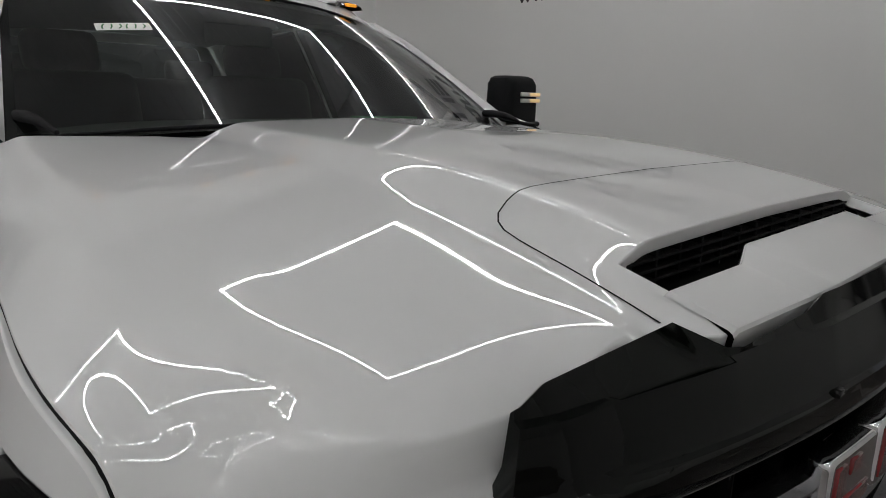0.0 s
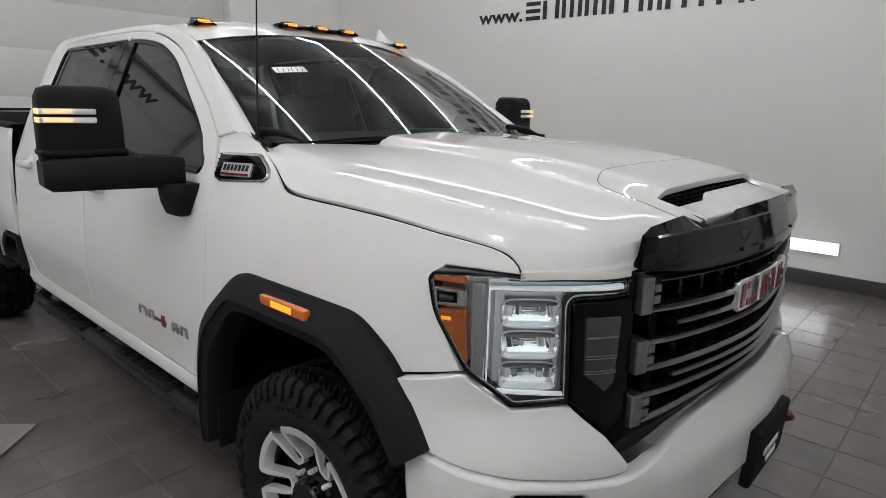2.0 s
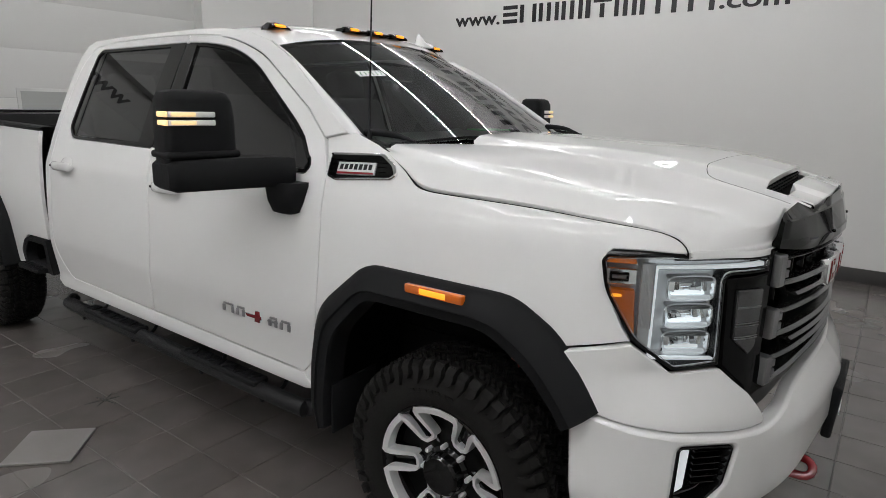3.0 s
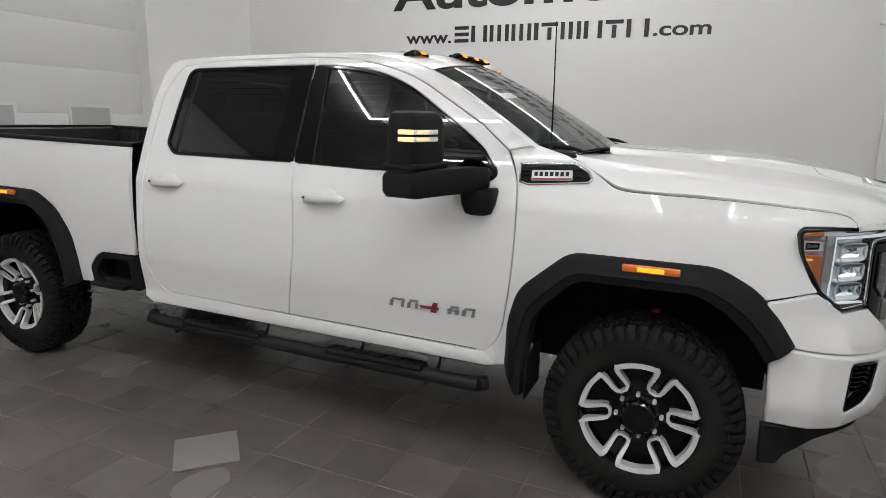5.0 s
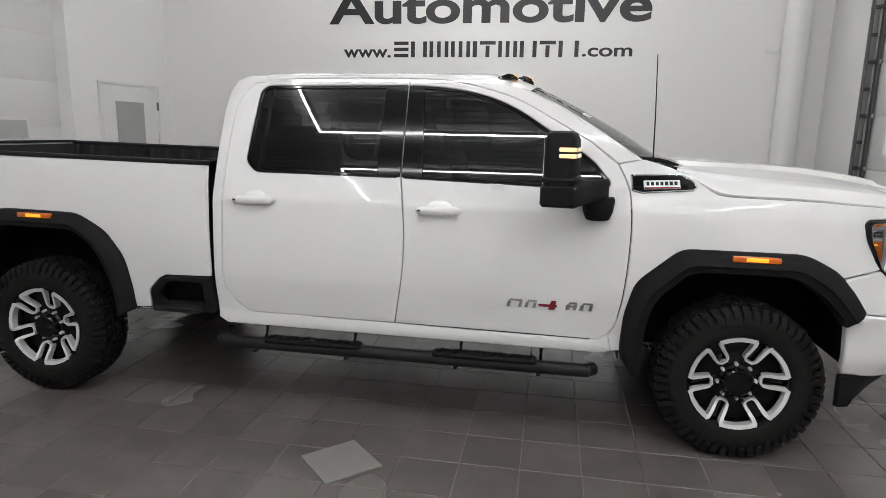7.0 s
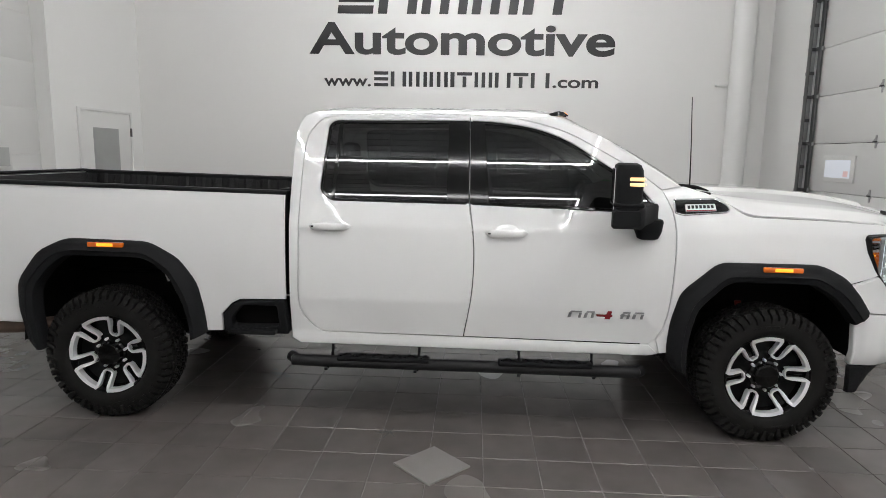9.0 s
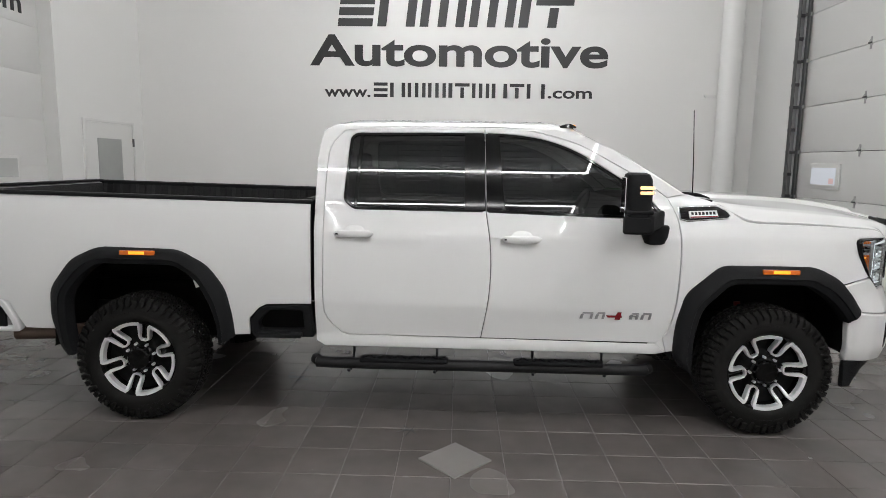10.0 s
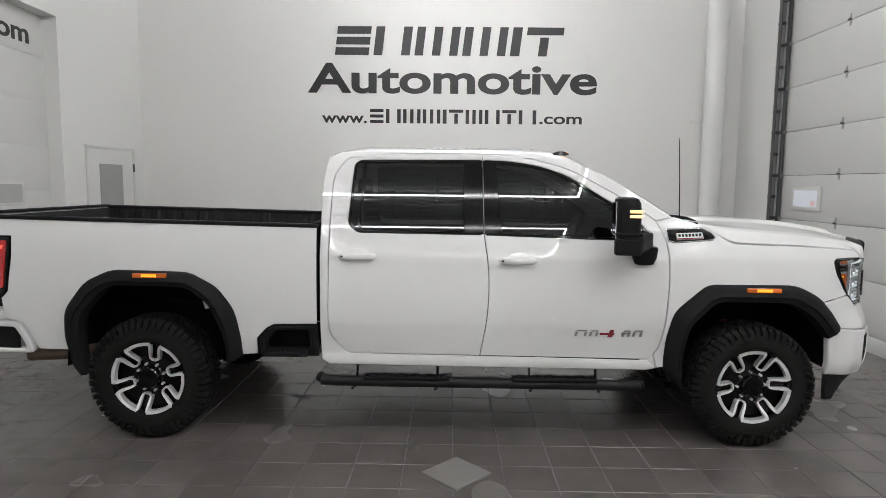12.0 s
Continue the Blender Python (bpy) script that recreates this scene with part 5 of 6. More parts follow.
for s in (-1, 1):
    rbox("frame_rail", (5.6, 0.08, 0.17), (-2.2, s * 0.42, 0.62), BLACK_DEEP, truck, "black frame rail", r=0.01)
    tube("shock_absorber", [(0.03, s * 0.50, 0.45), (0.0, s * 0.475, 0.785)], 0.022, ORANGE_PART, truck, "dark red shock absorber", sides=12)
    rbox("mud_flap", (0.012, 0.24, 0.20), (-0.49, s * 0.87, 0.53), BLACK_PLASTIC, truck, "black splash guard", r=0.004)
rbox("hanging_tag", (0.030, 0.003, 0.055), (-3.66, -0.90, 0.93), WHITE_LABEL, truck, "small white tag in the wheel well", r=0.001, turn=(0, -20, 0))
rbox("cab_underside", (2.2, 1.70, 0.05), (-1.76, 0, 0.60), BLACK_DEEP, truck, r=0.01)
rbox("fuel_tank", (0.90, 0.40, 0.20), (-2.1, 0.2, 0.50), BLACK_DEEP, truck, "black fuel tank", r=0.03)
rbox("gearbox", (0.9, 0.36, 0.22), (-1.1, 0, 0.52), BLACK_DEEP, truck, r=0.04)
rbox("engine_underside", (1.0, 0.8, 0.5), (0.1, 0, 0.80), BLACK_DEEP, truck, r=0.03)
rbox("hanger_plate", (0.40, 0.02, 0.035), (-2.50, -0.70, 0.525), BLACK_DEEP, truck, r=0.006)
rbox("hanger_plate", (0.24, 0.02, 0.022), (-1.28, -0.70, 0.520), BLACK_DEEP, truck, r=0.006)
for xc, r in ((0.0, 0.045), (-4.037, 0.05)):
    tube("axle", [(xc, -0.75, 0.415), (xc, 0.75, 0.415)], r, BLACK_DEEP, truck, "dark axle", sides=14)
    lathe("differential", [(-0.14, 0.02), (-0.12, 0.12), (0.0, 0.16), (0.12, 0.12), (0.14, 0.02)], (xc, 0.1, 0.415), BLACK_DEEP, truck, n=20)

# --- running boards ---
for s in (-1, 1):
    path = smooth([(-2.90, s * 0.865, 0.436), (-2.86, s * 0.893, 0.428), (-2.78, s * 0.905, 0.422), (-1.8, s * 0.905, 0.418), (-0.84, s * 0.905, 0.414), (-0.76, s * 0.893, 0.412), (-0.715, s * 0.858, 0.412)], 0.05)
    rows = []
    board = tube("running_board", path, 0.037, STEP_BLACK, truck, "black tubular running board", sides=18)
    for x in (-2.31, -1.31):
        pad = part("step_pad", box_bm(0.575, 0.085, 0.030, 0.012, 3, pose(x, s * 0.905, 0.450)), BLACK_PLASTIC, board, "ribbed black step pad")
        for k in range(11):
            part("pad_rib", box_bm(0.020, 0.060, 0.008, 0.003, 2, pose(x - 0.25 + 0.05 * k, s * 0.905, 0.467, 0, 0, 25 if k % 2 else -25)), BLACK_PLASTIC, pad)
    for x in (-2.66, -2.10, -1.46, -1.0):
        tube("bracket", smooth([(x, s * 0.905, 0.380), (x, s * 0.83, 0.386), (x, s * 0.775, 0.43), (x, s * 0.745, 0.56)], 0.03), 0.010, STEP_BLACK, board, "steel bracket", sides=8)
        rbox("bolt", (0.020, 0.014, 0.018), (x - 0.01, s * 0.915, 0.374), STEP_BLACK, board, r=0.003)


# --- towing mirrors ---
def build_mirror(s):
    head_rows = []
    # head: upright rounded box, its face turned to the rear
    c = Vector((-0.945, -1.190, 1.527)) if s < 0 else Vector((-0.90, 1.272, 1.548))
    yaw = math.radians(8) * s
    X, Y = Vector((math.cos(yaw), math.sin(yaw), 0)), Vector((-math.sin(yaw), math.cos(yaw), 0)) * s
    for z, w, d, sh in ((-0.112, 0.118, 0.066, 0.0), (-0.104, 0.126, 0.070, 0.0), (-0.05, 0.130, 0.075, 0.0), (0.05, 0.129, 0.076, 0), (0.12, 0.124, 0.072, 0), (0.148, 0.112, 0.062, -0.003), (0.158, 0.088, 0.045, -0.006)):
        ring = []
        for k in range(28):
            t = 2 * math.pi * k / 28
            e = 0.42
            a, b = math.copysign(abs(math.cos(t)) ** e, math.cos(t)), math.copysign(abs(math.sin(t)) ** e, math.sin(t))
            ring.append(c + X * (d * a + sh) + Y * (w * b) + Vector((0, 0, z)))
        head_rows.append(ring)
    mirror = grid("door_mirror", head_rows, BLACK_PLASTIC, truck, "black extendable towing mirror with a lit signal strip", closed_v=True, caps=True, angle=40, flip=s < 0)
    # step under the upper half of the cap
    for z in (-0.062,):
        part("mirror_skirt", box_bm(0.158, 0.264, 0.026, 0.011, 3, Matrix.Translation(c + Vector((0.002, 0, z))) @ Matrix.Rotation(yaw, 4, "Z")), BLACK_PLASTIC, mirror)
    for z in (0.075, 0.047):
        strip = part("signal_lamp", box_bm(0.010, 0.165, 0.019, 0.004, 2, Matrix.Translation(c + X * 0.077 + Y * 0.042 + Vector((0, 0, z))) @ Matrix.Rotation(yaw, 4, "Z")), WHITE_LABEL, mirror, "clear signal lamp with an amber half")
        part("amber_half", box_bm(0.006, 0.085, 0.014, 0.003, 2, Matrix.Translation(c + X * 0.081 + Y * 0.072 + Vector((0, 0, z))) @ Matrix.Rotation(yaw, 4, "Z")), SIGNAL_LIT, strip)
        part("side_lamp", box_bm(0.075, 0.010, 0.019, 0.004, 2, Matrix.Translation(c + X * 0.036 + Y * 0.125 + Vector((0, 0, z))) @ Matrix.Rotation(yaw, 4, "Z")), SIGNAL_LIT, strip)
    part("mirror_glass", box_bm(0.006, 0.19, 0.26, 0.002, 1, Matrix.Translation(c + X * -0.073) @ Matrix.Rotation(yaw, 4, "Z")), CHROME, mirror)
    # arm
    rows = []
    for p, h, d in (((-0.968, 1.318, 1.405), 0.040, 0.070), ((-0.958, 1.298, 1.405), 0.054, 0.084), ((-0.905, 1.15, 1.408), 0.055, 0.082), ((-0.815, 1.02, 1.412), 0.054, 0.070), ((-0.765, 0.960, 1.415), 0.051, 0.060), ((-0.755, 0.935, 1.417), 0.044, 0.050)):
        q = Vector((p[0], s * p[1], p[2] - 0.012)) + (Vector((0.03, 0.09, 0.015)) * ((p[1] - 0.94) / 0.36) if s > 0 else Vector())
        rows.append([q + X * (d * a) + Vector((0, 0, h * b)) for a, b in ((1, 0.75), (0.85, 1), (-0.85, 1), (-1, 0.75), (-1, -0.75), (-0.85, -1), (0.85, -1), (1, -0.75))])
    grid("mirror_arm", rows, BLACK_PLASTIC, mirror, "black mirror arm", closed_v=True, caps=True, angle=40, flip=s < 0)
    rows = []
    for z, r in ((1.240, 0.030), (1.248, 0.050), (1.290, 0.064), (1.345, 0.070), (1.360, 0.066)):
        ring = []
        for k in range(16):
            t = 2 * math.pi * k / 16
            e = 0.6
            a, b = math.copysign(abs(math.cos(t)) ** e, math.cos(t)), math.copysign(abs(math.sin(t)) ** e, math.sin(t))
            ring.append((-0.752 + 1.18 * r * a, s * (0.940 + r * b), z))
        rows.append(ring)
    grid("mirror_foot", rows, BLACK_PLASTIC, mirror, "rounded black mirror foot", closed_v=True, caps=True, angle=40, flip=s < 0)
    return mirror


build_mirror(-1)
build_mirror(1)

# --- roof lamps and aerial fin ---
for y, x in ((-0.573, -1.250), (-0.17, -1.185), (0.0, -1.182), (0.17, -1.185), (0.585, -1.250)):
    z = roof_z(x, y) + 0.004
    rows = []
    for t, h, w in ((0.0, 0.004, 0.056), (0.25, 0.020, 0.052), (0.5, 0.027, 0.046), (1.0, 0.010, 0.034), (1.1, 0.0, 0.030)):
        rows.append([(x + 0.045 - 0.10 * t, y - w, z - 0.008), (x + 0.045 - 0.10 * t, y - w * 0.8, z + h * 0.8), (x + 0.045 - 0.10 * t, y, z + h), (x + 0.045 - 0.10 * t, y + w * 0.8, z + h * 0.8), (x + 0.045 - 0.10 * t, y + w, z - 0.008)])
    lamp = grid("roof_lamp", rows, BLACK_GLOSS, truck, "amber roof clearance lamp in a black housing", angle=40, flip=True)
    rbox("lit_lens", (0.018, 0.054, 0.011), (x + 0.036, y, z + 0.008), AMBER_LIT, lamp, r=0.004, turn=(0, 25, 0))
rbox("lamp_plinth", (0.050, 0.46, 0.014), (-1.196, 0, roof_z(-1.196, 0) + 0.006), BLACK_GLOSS, truck, "black plinth joining the middle roof lamps", r=0.004)
rows = [[(-1.165 - 0.155 * t, 0.49 + w, roof_z(-1.24, 0.49) + h) for w, h in ((-0.034 * q, -0.006), (-0.020 * q, 0.012 * q + 0.3 * hh), (-0.006, 0.92 * hh), (0, hh), (0.006, 0.92 * hh), (0.020 * q, 0.012 * q + 0.3 * hh), (0.034 * q, -0.006))] for t, q, hh in ((0, 0.2, 0.0), (0.15, 0.7, 0.008), (0.35, 1, 0.024), (0.55, 1, 0.052), (0.68, 1, 0.072), (0.74, 0.95, 0.075), (0.78, 0.9, 0.070), (0.85, 0.8, 0.02), (1.0, 0.5, 0.0))]
grid("aerial_fin", rows, PAINT, truck, "white shark fin aerial", flip=True)

# --- badges ---
for s in (-1, 1):
    def fy(x, z):
        return float(fender_y(x, z))
    def side(d):
        return lambda u, v, k=0.0: (u, s * (fy(u, v) + d - k), v)
    poly = fillet([(-0.598, 1.4801), (-0.350, 1.4903), (-0.285, 1.4570), (-0.262, 1.4212), (-0.285, 1.4007), (-0.540, 1.3802), (-0.590, 1.3930)], 0.012)
    poly = [tuple(p) for p in poly]
    vent = side_panel("fender_vent", poly, lambda x, z: fender_prof(1.43) + (z - 1.43) * -0.50 + 0.010, CHROME, truck, s, "black fender vent badge with a bright rim", step=0.04, thick=0.03, edge=0.006)
    q = [tuple(p) for p in inset(np.array(poly) if area2(poly) > 0 else np.array(poly)[::-1], 0.009)]
    vy = lambda d: (lambda x, z: fender_prof(1.43) + (z - 1.43) * -0.50 + 0.010 + d)
    side_panel("vent_face", q, vy(0.003), BLACK_GLOSS, vent, s, "", step=0.04, thick=0.004, edge=0.002)
    for k in range(4):
        z = 1.408 + 0.015 * k
        side_panel("vent_fin", fillet([(-0.585, z), (-0.31, z + 0.002), (-0.31, z + 0.006), (-0.585, z + 0.004)], 0.001), vy(0.007), BLACK_GLOSS, vent, s, "", step=0.05, thick=0.004, edge=0.001)
    tag = side_panel("badge_plate", fillet([(-0.530, 1.4033), (-0.350, 1.4122), (-0.356, 1.4570), (-0.534, 1.4494)], 0.004), vy(0.012), BADGE_SILVER, vent, s, "silver and red badge plate with dark bars", step=0.05, thick=0.008, edge=0.002)
    side_panel("red_band", [(-0.528, 1.4052), (-0.353, 1.4142), (-0.354, 1.4244), (-0.529, 1.4167)], vy(0.0135), RED_PAINT, tag, s, "", step=0.05, thick=0.002, edge=0.0005)
    for k in range(7):
        a = -0.520 + 0.0225 * k
        side_panel("dark_bar", [(a, 1.4210 + 0.001 * k), (a + 0.0190, 1.4219 + 0.001 * k), (a + 0.0180, 1.4440 + 0.001 * k), (a - 0.001, 1.4431 + 0.001 * k)], vy(0.0135), BLACK_PLASTIC, tag, s, "", step=0.05, thick=0.002, edge=0.0005)
    # door lettering as plain bars: grey, one red, grey
    door = door_right if s < 0 else door_left
    cy = lambda d: (lambda x, z: cab_y(x, z) + d)
    for a0, a1, mt in ((-1.195, -1.110, 0), (-1.100, -1.035, 0), (-1.030, -0.930, 1), (-0.885, -0.825, 0), (-0.815, -0.745, 0)):
        x0, x1 = a0, a1
        if mt:
            shapes = [[(x0 + 0.01, 0.772), (x1, 0.772), (x1, 0.786), (x0, 0.786)], [(x0 + 0.055, 0.757), (x1 - 0.012, 0.757), (x1 - 0.004, 0.808), (x1 - 0.028, 0.808), (x1 - 0.036, 0.790)]]
        else:
            shapes = [[(x0 + 0.014, 0.796), (x1, 0.796), (x1, 0.806), (x0 + 0.02, 0.806)], [(x0, 0.762), (x0 + 0.018, 0.762), (x0 + 0.026, 0.793), (x0 + 0.008, 0.793)], [(x1 - 0.022, 0.762), (x1 - 0.006, 0.762), (x1, 0.793), (x1 - 0.016, 0.793)]]
        for sh in shapes:
            side_panel("badge_bar", sh, cy(0.005), RED_PAINT if mt else LETTER_GREY, door, s, "red badge bar" if mt else "grey badge bar", step=0.05, thick=0.005, edge=0.0015, gap=0)
    side_panel("badge_bar", [(-0.885, 0.779), (-0.825, 0.779), (-0.825, 0.787), (-0.885, 0.787)], cy(0.005), LETTER_GREY, door, s, "grey badge bar", step=0.05, thick=0.005, edge=0.0015, gap=0)

# paper sticker inside the screen with plain bars for its number
st = grid("stock_sticker", [[screen_at(u, v, 0.0015) for u in np.linspace(-0.705, -0.510, 6)] for v in (0.584, 0.611, 0.638)], WHITE_LABEL, truck, "small white sticker with green handwritten marks", angle=80)
for k in range(6):
    u = -0.685 + 0.028 * k
    grid("ink_mark", [[screen_at(a, v, 0.0022) for a in (u + w, u + w + 0.006)] for v, w in ((0.594, 0.0), (0.611, 0.006 * (k % 3)), (0.628, 0.008))], GREEN_INK, st, angle=80)

# --- cabin ---
dash = grid("dashboard", [[(x, y, z - 0.03 * (abs(y) / 0.7) ** 4) for y in np.linspace(-0.74, 0.74, 25)] for x, z in ((-0.40, 1.500), (-0.60, 1.522), (-0.75, 1.528), (-0.86, 1.50), (-0.91, 1.40), (-0.88, 1.15), (-0.80, 0.85))], CABIN, truck, "dark dashboard", flip=True)
# green sheet added on the dash in place of a reflection low in the screen
green = part("green_reflection", box_bm(0.12, 0.21, 0.006, 0.002, 1, pose(-0.70, 0.38, 1.531, 0, 0, -18)), mat("green_reflection", (0.03, 0.42, 0.09), 0.5, vary=0.1, scale=20), None)
tagged(green, "bright green sheet on the dashboard in place of a reflection", "paper")
tube("steering_wheel", [(-0.98 + 0.07 * math.cos(t), 0.38 + 0.19 * math.sin(t), 1.34 + 0.175 * math.cos(t)) for t in np.linspace(0, 2 * math.pi, 30)], 0.015, CABIN, truck, "dark steering wheel", sides=8)
for y in (-0.40, 0.40):
    seat = part("seat", box_bm(0.54, 0.54, 0.18, 0.06, 3, pose(-1.40, y, 1.0, 0, -6, 0)), SEAT, truck, "black leather front seat")
    part("backrest", box_bm(0.16, 0.52, 0.66, 0.06, 3, pose(-1.70, y, 1.36, 0, -14, 0)), SEAT, seat)
    part("headrest", box_bm(0.11, 0.27, 0.17, 0.045, 3, pose(-1.79, y, 1.755, 0, -10, 0)), SEAT, seat)
bench = part("rear_bench", box_bm(0.52, 1.40, 0.18, 0.06, 3, pose(-2.42, 0, 1.02)), SEAT, truck, "black leather rear bench")
part("backrest", box_bm(0.14, 1.40, 0.62, 0.05, 3, pose(-2.72, 0, 1.38, 0, -10, 0)), SEAT, bench)
for y in (-0.45, 0.45):
    part("headrest", box_bm(0.10, 0.28, 0.15, 0.04, 3, pose(-2.77, y, 1.72)), SEAT, bench)
rbox("centre_console", (0.9, 0.26, 0.32), (-1.35, 0, 0.98), CABIN, truck, r=0.03)
grid("headliner", [[(x, y, roof_z(x, y) - 0.055) for y in np.linspace(-0.60, 0.60, 9)] for x in (-1.22, -1.6, -2.2, -2.86)], HEADLINER, truck)
rbox("cabin_floor", (2.3, 1.6, 0.04), (-1.75, 0, 0.70), CABIN, truck, r=0.01)
rbox("inside_mirror", (0.03, 0.24, 0.07), (-1.02, 0, 1.80), CABIN, truck, r=0.012)
for s in (-1, 1):
    for x0, x1 in ((-1.72, -0.62), (-2.80, -1.85)):
        rbox("door_lining", (x1 - x0, 0.03, 0.72), ((x0 + x1) / 2, s * 0.855, 1.02), CABIN, truck, r=0.01)

# ---------- room ----------
XL, XR, YB, YF = -6.88, 2.42, 4.763, -8.2
TH = 0.25


def paint_mat(name, color, rough=0.5, patch=0.02):
    m = mat(name, color, rough, vary=patch, scale=0.7, bump=0.15, bump_scale=160, rough_vary=0.06)
    return m


WALL = paint_mat("white_wall_paint", (0.78, 0.775, 0.76), 0.40)
WALL_SIDE = paint_mat("white_liner_panel", (0.75, 0.75, 0.735), 0.45)
CEIL = mat("grey_ribbed_metal", (0.50, 0.51, 0.515), 0.5, vary=0.03, scale=2)
BASE = mat("dark_tile_base", (0.045, 0.043, 0.042), 0.4, vary=0.25, scale=5)
DOOR_WHITE = paint_mat("white_sheet_steel", (0.68, 0.68, 0.665), 0.42)
GALV = mat("galvanised_steel", (0.42, 0.42, 0.42), 0.42, metal=0.9, vary=0.15, scale=25)
TRACK_DARK = mat("grey_track", (0.10, 0.10, 0.10), 0.5, metal=0.6, vary=0.2, scale=20)
LETTER = mat("black_vinyl", (0.012, 0.012, 0.013), 0.45)
LED, LED_SOUTH, LED_FAR, LED_TOP = [mat("led_strip", (0.9, 0.9, 0.9), 0.4, emit=(0.99, 0.985, 0.99), power=p) for p in STRIP_POWER]
LED_BAR = mat("wall_light_bar", (0.9, 0.9, 0.9), 0.4, emit=(0.99, 0.985, 0.99), power=WALL_BAR_POWER)
LAMP_BODY = mat("white_fixture", (0.7, 0.7, 0.7), 0.4)


def tile_mat():
    """Brown grey porcelain: each tile its own tone, clouded at two scales, with brownish veils and a satin glaze."""
    m = bpy.data.materials.new("brown_grey_porcelain")
    m.use_nodes = True
    nt = m.node_tree
    b = nt.nodes["Principled BSDF"]
    geo = nt.nodes.new("ShaderNodeNewGeometry")
    info = nt.nodes.new("ShaderNodeObjectInfo")

    def cloud(scale, detail, rough=0.5):
        n = nt.nodes.new("ShaderNodeTexNoise")
        n.inputs["Scale"].default_value, n.inputs["Detail"].default_value, n.inputs["Roughness"].default_value = scale, detail, rough
        nt.links.new(geo.outputs["Position"], n.inputs["Vector"])
        return n.outputs["Fac"]

    def calc(op, a, b_, c=None):
        n = nt.nodes.new("ShaderNodeMath")
        n.operation = op
        for i, v in enumerate((a, b_, c)):
            if v is None:
                continue
            if isinstance(v, float):
                n.inputs[i].default_value = v
            else:
                nt.links.new(v, n.inputs[i])
        return n.outputs[0]

    def blend(fac, a, b_):
        n = nt.nodes.new("ShaderNodeMix")
        n.data_type = "RGBA"
        n.clamp_factor = True
        nt.links.new(fac, n.inputs["Factor"])
        for key, v in (("A", a), ("B", b_)):
            if isinstance(v, tuple):
                n.inputs[key].default_value = (*v, 1)
            else:
                nt.links.new(v, n.inputs[key])
        return n.outputs["Result"]

    large, mid = cloud(1.5, 2.0), cloud(6.0, 2.0)
    own = calc("FRACT", calc("ADD", geo.outputs["Random Per Island"], info.outputs["Random"]), 0.0)
    tone = calc("MULTIPLY_ADD", large, 0.50, calc("MULTIPLY_ADD", mid, 0.50, calc("MULTIPLY_ADD", own, 0.26, -0.12)))
    grey = blend(tone, (0.062, 0.057, 0.0545), (0.166, 0.151, 0.144))
    veil = calc("MULTIPLY_ADD", cloud(2.6, 2.0), 1.0, -0.15)
    nt.links.new(blend(calc("MULTIPLY", veil, 0.55), grey, (0.132, 0.106, 0.095)), b.inputs["Base Color"])
    nt.links.new(calc("MULTIPLY_ADD", large, 0.06, 0.235), b.inputs["Roughness"])
    b.inputs["Specular IOR Level"].default_value = 0.85
    bp = nt.nodes.new("ShaderNodeBump")
    bp.inputs["Strength"].default_value, bp.inputs["Distance"].default_value = 0.15, 0.002
    nt.links.new(mid, bp.inputs["Height"])
    nt.links.new(bp.outputs["Normal"], b.inputs["Normal"])
    return m


TILE = tile_mat()
GROUT = mat("grey_grout", (0.14, 0.13, 0.122), 0.8, vary=0.3, scale=8)


def solid(name, lo, hi, material, parent=None, label="", r=0.0, kind=""):
    c = [(a + b) / 2 for a, b in zip(lo, hi)]
    ob = part(name, box_bm(*[b - a for a, b in zip(lo, hi)], r, 2, pose(*c)), material, parent, label)
    if kind:
        tagged(ob, kind=kind)
    return ob


floor = solid("floor", (XL - 0.6, YF - 0.3, -0.15), (XR + 0.6, YB + 0.3, -0.004), GROUT)
tagged(floor, "brown grey square porcelain tile floor with fine pale joints", "floor", kind="structure")
tagged(solid("wall_north", (XL - TH, YB, 0), (XR + TH, YB + TH, CEILING), WALL), "plain white painted showroom wall", "wall", kind="structure")
tagged(solid("wall_south", (XL - TH, YF - TH, 0), (XR + TH, YF, CEILING), WALL_SIDE), "plain white wall", "wall", kind="structure")
# ribbed ceiling
y = YF
prof = []
while y < YB:
    prof += [(y, 0.0), (y + 0.070, 0.0), (y + 0.076, 0.010), (y + 0.116, 0.010), (y + 0.122, 0.0)]
    y += 0.15
prof.append((YB, 0.0))
verts = []
for x in (XL - TH, XR + TH):
    verts += [(x, a, CEILING + b) for a, b in prof]
k = len(prof)
ceiling = finish("ceiling", verts + [(XL - TH, YF, CEILING + 0.2), (XL - TH, YB, CEILING + 0.2), (XR + TH, YF, CEILING + 0.2), (XR + TH, YB, CEILING + 0.2)], [(i, i + 1, k + i + 1, k + i) for i in range(k - 1)] + [(2 * k, 2 * k + 2, 2 * k + 3, 2 * k + 1)], CEIL, angle=20)
tagged(ceiling, "grey ribbed metal ceiling", "ceiling", kind="structure")

